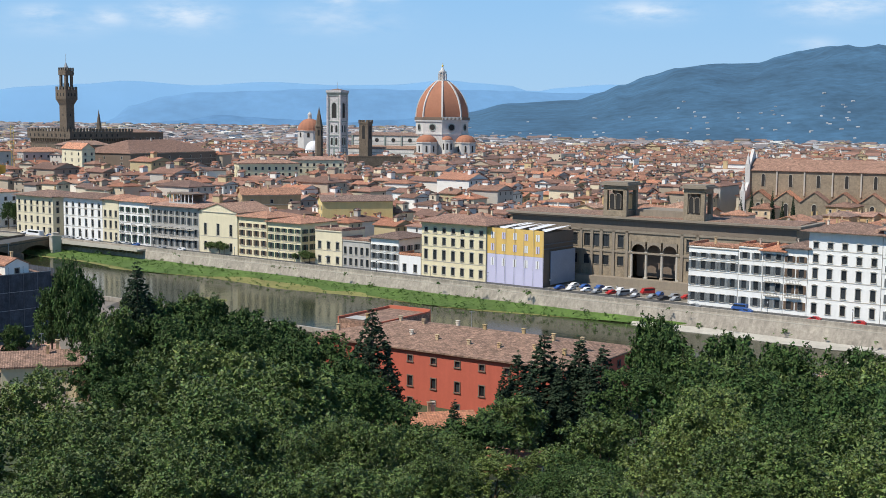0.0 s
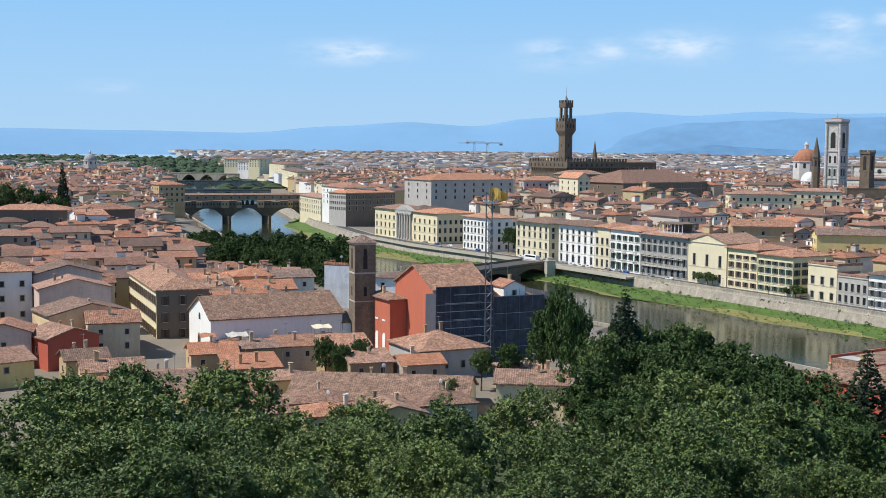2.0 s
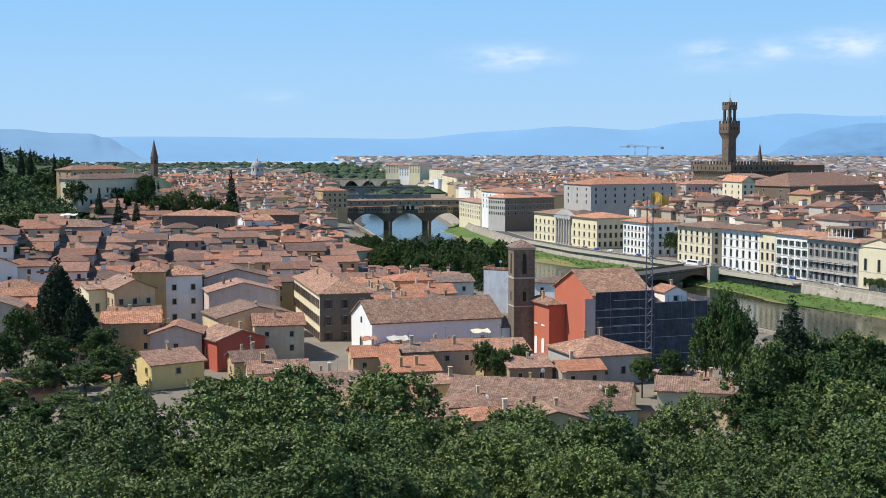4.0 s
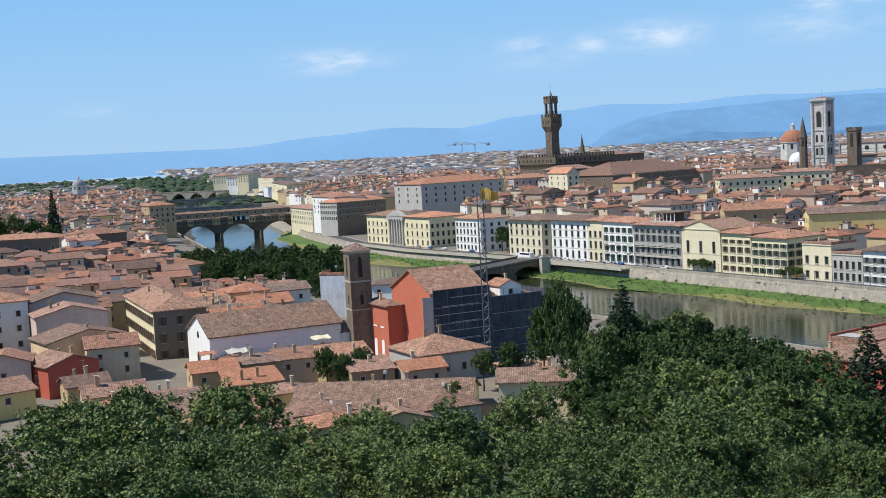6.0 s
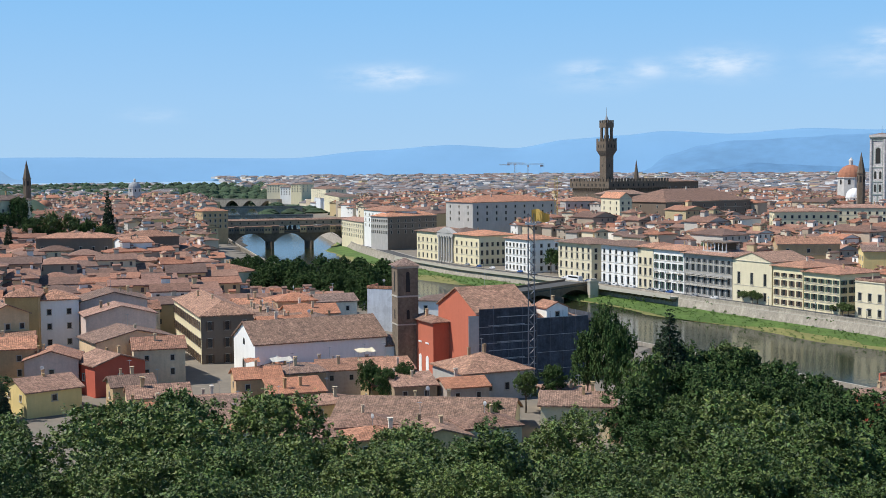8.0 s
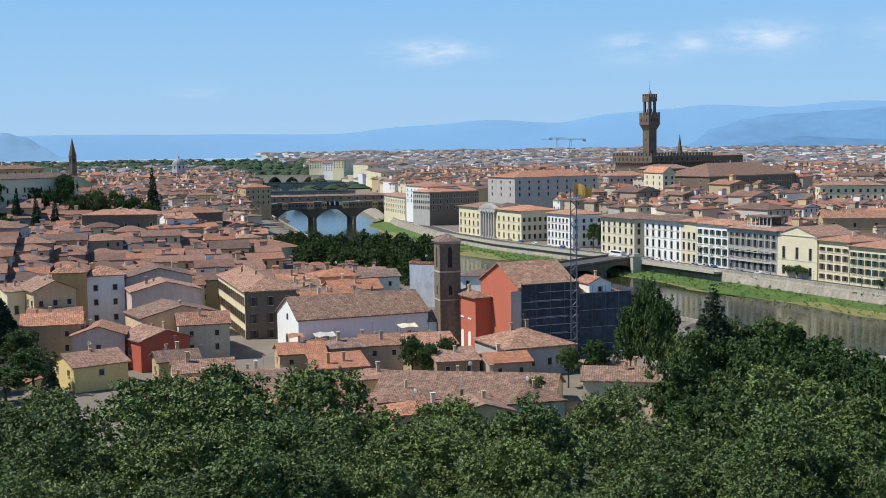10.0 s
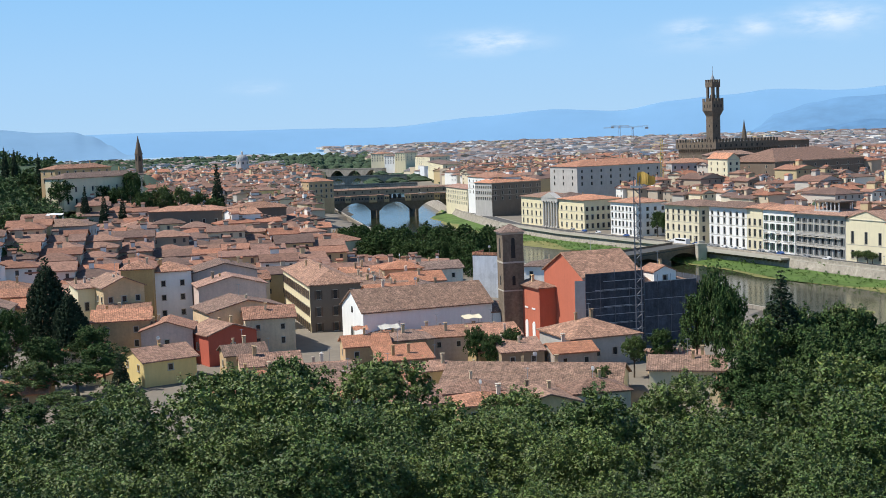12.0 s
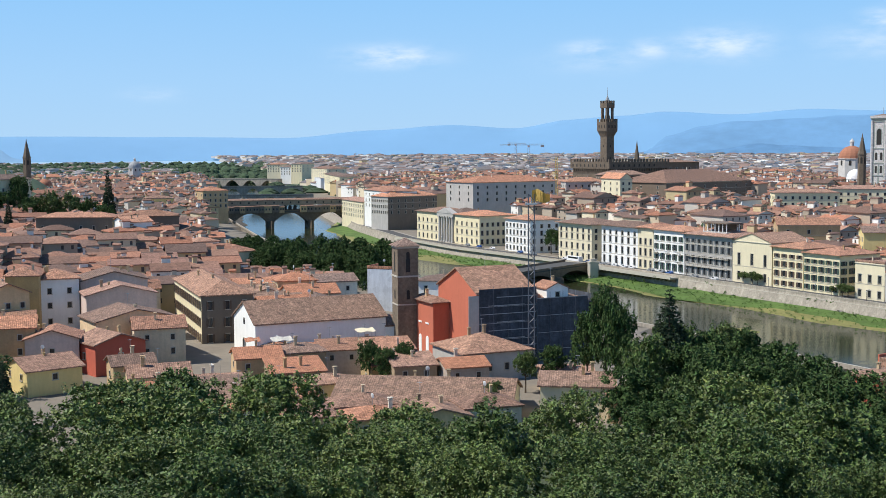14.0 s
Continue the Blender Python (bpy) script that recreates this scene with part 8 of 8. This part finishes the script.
# the wood that covers the villa hill
HV, HF, hv = [], [], 0
for i in range(1000):
    near_one = i < 330
    yaw, D = (g5.uniform(45.4, 55), g5.uniform(495, 665)) if near_one else (g5.uniform(42.5, 60), g5.uniform(640, 1040))
    x, y = polar(yaw, D)
    f = (D - 720) / 330
    z_ = hill_z(x, y) if near_one else max(hill_z(x, y) - 2, 5 + max(0, min(1, f)) * 48 * smooth(42, 49, yaw) - 4)
    if not free(x, y, 3.5):
        continue
    r, h = (g5.uniform(3.2, 5.5), g5.uniform(7, 12)) if near_one else (g5.uniform(3.5, 6.5), g5.uniform(7, 12))
    blobs = [(x + r * .5 * math.cos(k * 1.9), y + r * .5 * math.sin(k * 1.9), z_ + h * (.4 + .1 * k), r * (.66 - .07 * k)) for k in range(5)]
    V, F = leaf_cloud(blobs, 520 if near_one else 300, .62 if near_one else .85, 1000 + i, spray=10, reach=.9)
    HV.append(V)
    HF.append(F + hv)
    hv += len(V)
tagged(new("hill_wood", mesh_of("hill_wood", np.concatenate(HV), np.concatenate(HF), hill_leaf)), "dense dark green wood on the villa hill", "wood", "", "stuff")

# dark cypresses before the brick basilica
for k in range(6):
    x, y = polar(-13.7 - .46 * k, 598 - 4 * k)
    h = (16, 20, 17, 21, 16, 19)[k]
    plant(col_, x, y, 0, k, (.8, .8, (h + 5) / 19.6), "dark cypress beside the brick basilica", "cypress", "tree", "cypresses by the basilica")

# ---- along the far quay: cars, lamps, ledge, weeds ----
PARKED = "vehicles on the quay road"


def car_mesh(kind):
    """Body, glass and wheel outlines of a small car, x along it."""
    if kind == "van":
        L, H, prof = 5.0, 2.1, [(-2.5, .35), (2.45, .35), (2.5, .95), (2.1, 1.2), (1.7, 2.05), (-2.4, 2.1), (-2.5, 1.9)]
    elif kind == "bus":
        L, H, prof = 11.0, 3.1, [(-5.5, .4), (5.5, .4), (5.55, 1.4), (5.4, 3.0), (-5.4, 3.1), (-5.5, 2.9)]
    else:
        L, H, prof = 4.0, 1.45, [(-2.0, .32), (2.0, .32), (2.02, .72), (1.1, .88), (.55, 1.4), (-1.0, 1.45), (-1.75, 1.0), (-2.02, .9)]
    w = 1.25 if kind == "bus" else .85
    bm = bmesh.new()
    lo = [bm.verts.new((x, -w, z)) for x, z in prof]
    hi = [bm.verts.new((x, w, z)) for x, z in prof]
    n = len(prof)
    for i in range(n):
        bm.faces.new((lo[i], lo[(i + 1) % n], hi[(i + 1) % n], hi[i]))
    bm.faces.new(lo[::-1])
    bm.faces.new(hi)
    return bm, w, L, H


def car(s, back, kind, material, label, turned=0.0):
    x, y = quay_pt(s, back)
    ob = thing("car" if kind == "car" else kind, x, y, STREET + .03, math.atan2(DQ.y, DQ.x) + turned, label, "car" if kind == "car" else kind, PARKED)
    bm, w, L, H = car_mesh(kind)
    part("body", bm, material, ob)
    z0, z1 = (H * .62, H * .9)
    x0, x1 = (-.9, .6) if kind == "car" else (-L * .44, L * .36)
    for sy in (-1, 1):
        part("side_window", boxes((x0, x1, sy * w - .015, sy * w + .015, z0, z1)), glass_m, ob)
    for wx in (-L * .31, L * .31):
        for sy in (-1, 1):
            wh = bmesh.new()
            limb(wh, (wx, sy * w - .1, .33), (wx, sy * w + .1, .33), .33, .33, 12)
            part("wheel", wh, black_p, ob)
    return ob


paints = [(white_p, "white"), (black_p, "dark"), (lead_m, "grey"), (mat("red_car_paint", (.45, .03, .03), .35, .05, 1, 4), "red"), (mat("blue_car_paint", (.05, .12, .35), .35, .05, 1, 4), "blue"), (metal_m, "silver")]
g8 = random.Random(8)
for s in (366, 372, 379, 386, 391, 398, 404, 351, 344, 338, 412, 424, 455, 470, 500, 515, 530, 320, 306):
    m, nm = paints[g8.choice((0, 0, 1, 2, 5, 5, 4))]
    car(s + g8.uniform(-1, 1), -3.5 - g8.uniform(0, .6), "car", m, nm + " car parked along the riverside parapet")
car(409, -8.0, "bus", white_p, "long white city bus with dark windows")
for k in range(20):
    m, nm = paints[g8.randrange(6)]
    s, bk = 68 + (k % 10) * 5.0 + g8.uniform(-.8, .8), 2 + 8 * (k // 10) + g8.uniform(-1, 1)
    car(s, bk, "van" if k in (4, 13) else "car", m, nm + " vehicle parked on the square by the library", g8.uniform(-.3, .3) + 1.3)
for s in (5, 18, 40, 57):
    m, nm = paints[g8.randrange(6)]
    car(s, -7 + g8.uniform(-1, 1), "car", m, nm + " car on the riverside road")
car(44, -2.2, "van", paints[4][0], "blue delivery van beside the white houses")


def street_lamp(s):
    x, y = quay_pt(s, -9.4)
    ob = thing("street_lamp", x, y, STREET + .05, math.atan2(DQ.y, DQ.x), "dark iron street lamp on the river parapet", "street lamp", "street lamps on the quay")
    b = bmesh.new()
    prism(b, ngon(8, .11), 0, 4.2, .6)
    prism(b, ngon(8, .22), 0, .7, .6)
    part("post", b, black_p, ob)
    b = bmesh.new()
    prism(b, ngon(6, .16), 4.2, 4.75, 1.6)
    part("lantern", b, white_p, ob)
    b = bmesh.new()
    prism(b, ngon(6, .3), 4.75, 5.05, .1)
    part("cap", b, black_p, ob)


for s in range(6, 560, 26):
    street_lamp(s)

# stone ledge that overhangs the river wall, and a lower walk at its foot
ledge = Soup()
ribbon(FAR_WALL, -1.9, STREET + .02, 0.05, STREET + .02, ledge, 0, 3, 6)
ribbon(FAR_WALL, -1.9, STREET + -.45, -1.9, STREET + .02, ledge, 0, 3, 6)
ribbon(FAR_WALL, 0, STREET + -.75, -1.9, STREET + -.45, ledge, 0, 3, 6)
ribbon(FAR_WALL, -1.9, STREET + .02, -1.9, STREET + 1.0, ledge, 0, 3, 6)
ribbon(FAR_WALL, -1.7, STREET + .02, -1.7, STREET + 1.0, ledge, 0, 3, 6)
ribbon(FAR_WALL, -1.9, STREET + 1.0, -1.7, STREET + 1.0, ledge, 0, 3, 6)
ribbon(FAR_WALL, -.35, STREET + -.55, .0, STREET + -.55, ledge, 0, 0, 4)
ribbon(FAR_WALL, -.35, STREET + -.8, -.35, STREET + -.55, ledge, 0, 0, 4)
ribbon(FAR_WALL, -6.5, -8.0, -2.6, -7.9, ledge, 1, 1, 3)
ribbon(FAR_WALL, -6.5, -9.4, -6.5, -8.0, ledge, 1, 1, 3)
ledge.make("quay_ledge", [trim_m, stones_m], "stone ledge and low walk along the river wall", "ledge", "structure")

# footway carried on brackets over the river wall, with its end pier
fw = thing("footway_on_brackets", -133, 543, STREET, math.atan2(33, -44), "stone footway on brackets projecting from the river wall", "footway", kind="structure")
part("slab", boxes((0, 66, 0, 5.4, -.75, .05)), trim_m, fw)
part("parapet", boxes((0, 66, 5.1, 5.4, .05, 1.0)), trim_m, fw)
for k in range(22):
    part("bracket", boxes((1 + k * 2.95, 1.6 + k * 2.95, 0, 5.0, -1.35, -.75), (1 + k * 2.95, 1.6 + k * 2.95, 0, 2.6, -2.3, -1.35)), stone_w, fw)
ep = thing("end_pier", -183, 572, STREET, .65, "tall pale stone pier at the bridge head", "pier", kind="structure")
part("shaft", boxes((-2.1, 2.1, -2.1, 2.1, -10, 2.6)), trim_m, ep)
part("cap", boxes((-2.5, 2.5, -2.5, 2.5, 2.6, 3.1), (-1.4, 1.4, -1.4, 1.4, 3.1, 4.3)), trim_m, ep)

# weeds growing from the wall and the foreshore
weeds = []
for i in range(110):
    s = g8.uniform(-25, 420)
    p0 = quay_pt(s, -13.4 - g8.uniform(0, 2.5))
    weeds.append((p0[0], p0[1], g8.choice((-3.2, -6.4, -7.0, -7.0)) + g8.uniform(-.5, .5), g8.uniform(.25, .9)))
V, F = leaf_cloud(weeds, 5200, .22, 5, spray=8, reach=.25)
tagged(new("wall_weeds", mesh_of("wall_weeds", V, F, hedge_m)), "green weeds and shrubs on the river wall", "weeds", "", "stuff")
tufts = []
for i in range(1700):
    s = g8.uniform(62, 640)
    off = -16 - 19 * g8.random() ** 1.25
    p0 = quay_pt(s, off)
    tufts.append((p0[0], p0[1], -6.7 + .085 * (off + 16), g8.uniform(.2, .65)))
V, F = leaf_cloud(tufts, 40000, .17, 6, flat=.5, spray=8, reach=.3)
tagged(new("foreshore_grass", mesh_of("foreshore_grass", V, F, hedge_m)), "tall green grass tufts on the foreshore", "grass", "", "stuff")

# roof aerials and dishes over the near quarter
AER = "aerials on the roofs"


def dish(x, y, z, turn):
    ob = thing("satellite_dish", x, y, z, turn, "white satellite dish on a short mast", "satellite dish", AER)
    b = bmesh.new()
    last = None
    for i in range(4):
        r = .14 * i + .02
        now = [b.verts.new((px, -.35 + r * r * .5, 1.0 + py)) for px, py in ngon(12, r)]
        if last:
            for j in range(12):
                b.faces.new((last[j], last[(j + 1) % 12], now[(j + 1) % 12], now[j]))
        last = now
    bmesh.ops.solidify(b, geom=b.faces[:], thickness=.03)
    part("reflector", b, white_p, ob)
    part("mast", boxes((-.03, .03, -.33, -.27, -1.2, 1.0)), metal_m, ob)


def aerial(x, y, z, turn):
    ob = thing("aerial", x, y, z, turn, "thin metal television aerial", "aerial", AER)
    part("mast", boxes((-.03, .03, -.03, .03, -1.5, 2.6)), metal_m, ob)
    for k in range(4):
        part("rod", boxes((-.5 + .06 * k, .5 - .06 * k, -.35 + .22 * k, -.32 + .22 * k, 2.4, 2.43)), metal_m, ob)


roofs = [o for o in scene.objects if o.get("group") == HILLQ and math.hypot(o.location.x, o.location.y) < 430]
for k, o in enumerate(roofs[::2]):
    rf = next((c for c in o.children if c.name.startswith("roof")), None)
    if rf is None:
        continue
    v = [rf.data.vertices[i].co for i in range(len(rf.data.vertices))]
    ztop = max(q.z for q in v)
    ridge_pts = [q for q in v if q.z > ztop - .02]
    mid = sum(ridge_pts, Vector()) / len(ridge_pts)
    w = Matrix.LocRotScale(o.location, o.rotation_euler, None) @ mid
    (dish if k % 3 == 0 else aerial)(w.x, w.y, w.z + .6, g8.uniform(-.6, .9))

# rooftop loggia on the grey palace
la, lb = quay_pt(322, 3.0), quay_pt(306, 3.0)
lg = thing("roof_loggia", la[0], la[1], 17.6, math.atan2(lb[1] - la[1], lb[0] - la[0]), "open rooftop loggia with white columns and a flat roof", "loggia")
LL = math.hypot(lb[0] - la[0], lb[1] - la[1])
part("floor", boxes((0, LL, 0, 8, -1.6, .3)), grey_w, lg)
part("roof", boxes((-.6, LL + .6, -.6, 8.6, 4.0, 4.5)), brown_w, lg)
part("back", boxes((.5, LL - .5, 6, 6.4, .3, 4.0)), brown_w, lg)
for i in range(7):
    for yy in (.3, 7.6):
        c = bmesh.new()
        prism(c, ngon(8, .22, .4 + (LL - .8) * i / 6, yy), .3, 4.0)
        part("column", c, white_w, lg)

# sun awnings and roof terraces among the low roofs
def roof_terrace(x, y, z, turn, w, d, cloth, label):
    ob = thing("roof_terrace", x, y, z, turn, label, "roof terrace", "roof terraces of the quarter")
    part("deck", boxes((-w / 2, w / 2, -d / 2, d / 2, -3.2, 0)), wall_mix, ob)
    for sx in (-1, 1):
        for sy in (-1, 1):
            b = bmesh.new()
            prism(b, ngon(6, .05, sx * (w / 2 - .15), sy * (d / 2 - .15)), 0, 2.3 + .25 * sy)
            part("post", b, metal_m, ob)
    a = bmesh.new()
    last = None
    for k in range(7):
        f = k / 6
        now = [(-w / 2 + w * f, -d / 2, 2.05 - .12 * math.sin(f * 9.4)), (-w / 2 + w * f, d / 2, 2.55 - .12 * math.sin(f * 9.4 + 1))]
        if last:
            poly(a, [last[0], now[0], now[1], last[1]])
        last = now
    bmesh.ops.remove_doubles(a, verts=a.verts, dist=.001)
    bmesh.ops.solidify(a, geom=a.faces[:], thickness=.04)
    part("awning", a, cloth, ob)
    part("rail", boxes((-w / 2, w / 2, -d / 2, -d / 2 + .05, .85, .92), *[(-w / 2 + w * k / 8 - .02, -w / 2 + w * k / 8 + .02, -d / 2, -d / 2 + .04, 0, .85) for k in range(9)]), iron_m, ob)


for x_, y_, z_, tn_, w_, d_, c_, lab_ in (
        (-154.1, 242.7, 9.2, .8, 5.0, 3.4, sail_c, "small roof terrace with an off-white awning and iron rail"),
        (-140.0, 258.0, 10.0, .8, 4.6, 3.0, cream_w, "small roof terrace with a cream awning and iron rail"),
        (-160.5, 240.0, 9.0, .7, 3.6, 3.0, roof_new, "small roof terrace with an orange awning"),
        (-204.0, 221.0, 11.6, .9, 4.2, 3.0, sail_c, "small roof terrace with an off-white awning and iron rail"),
        (-345.0, 318.0, 30.2, .6, 6.0, 3.0, white_p, "broad white awning over a high roof terrace")):
    roof_terrace(x_, y_, z_, tn_, w_, d_, c_, lab_)
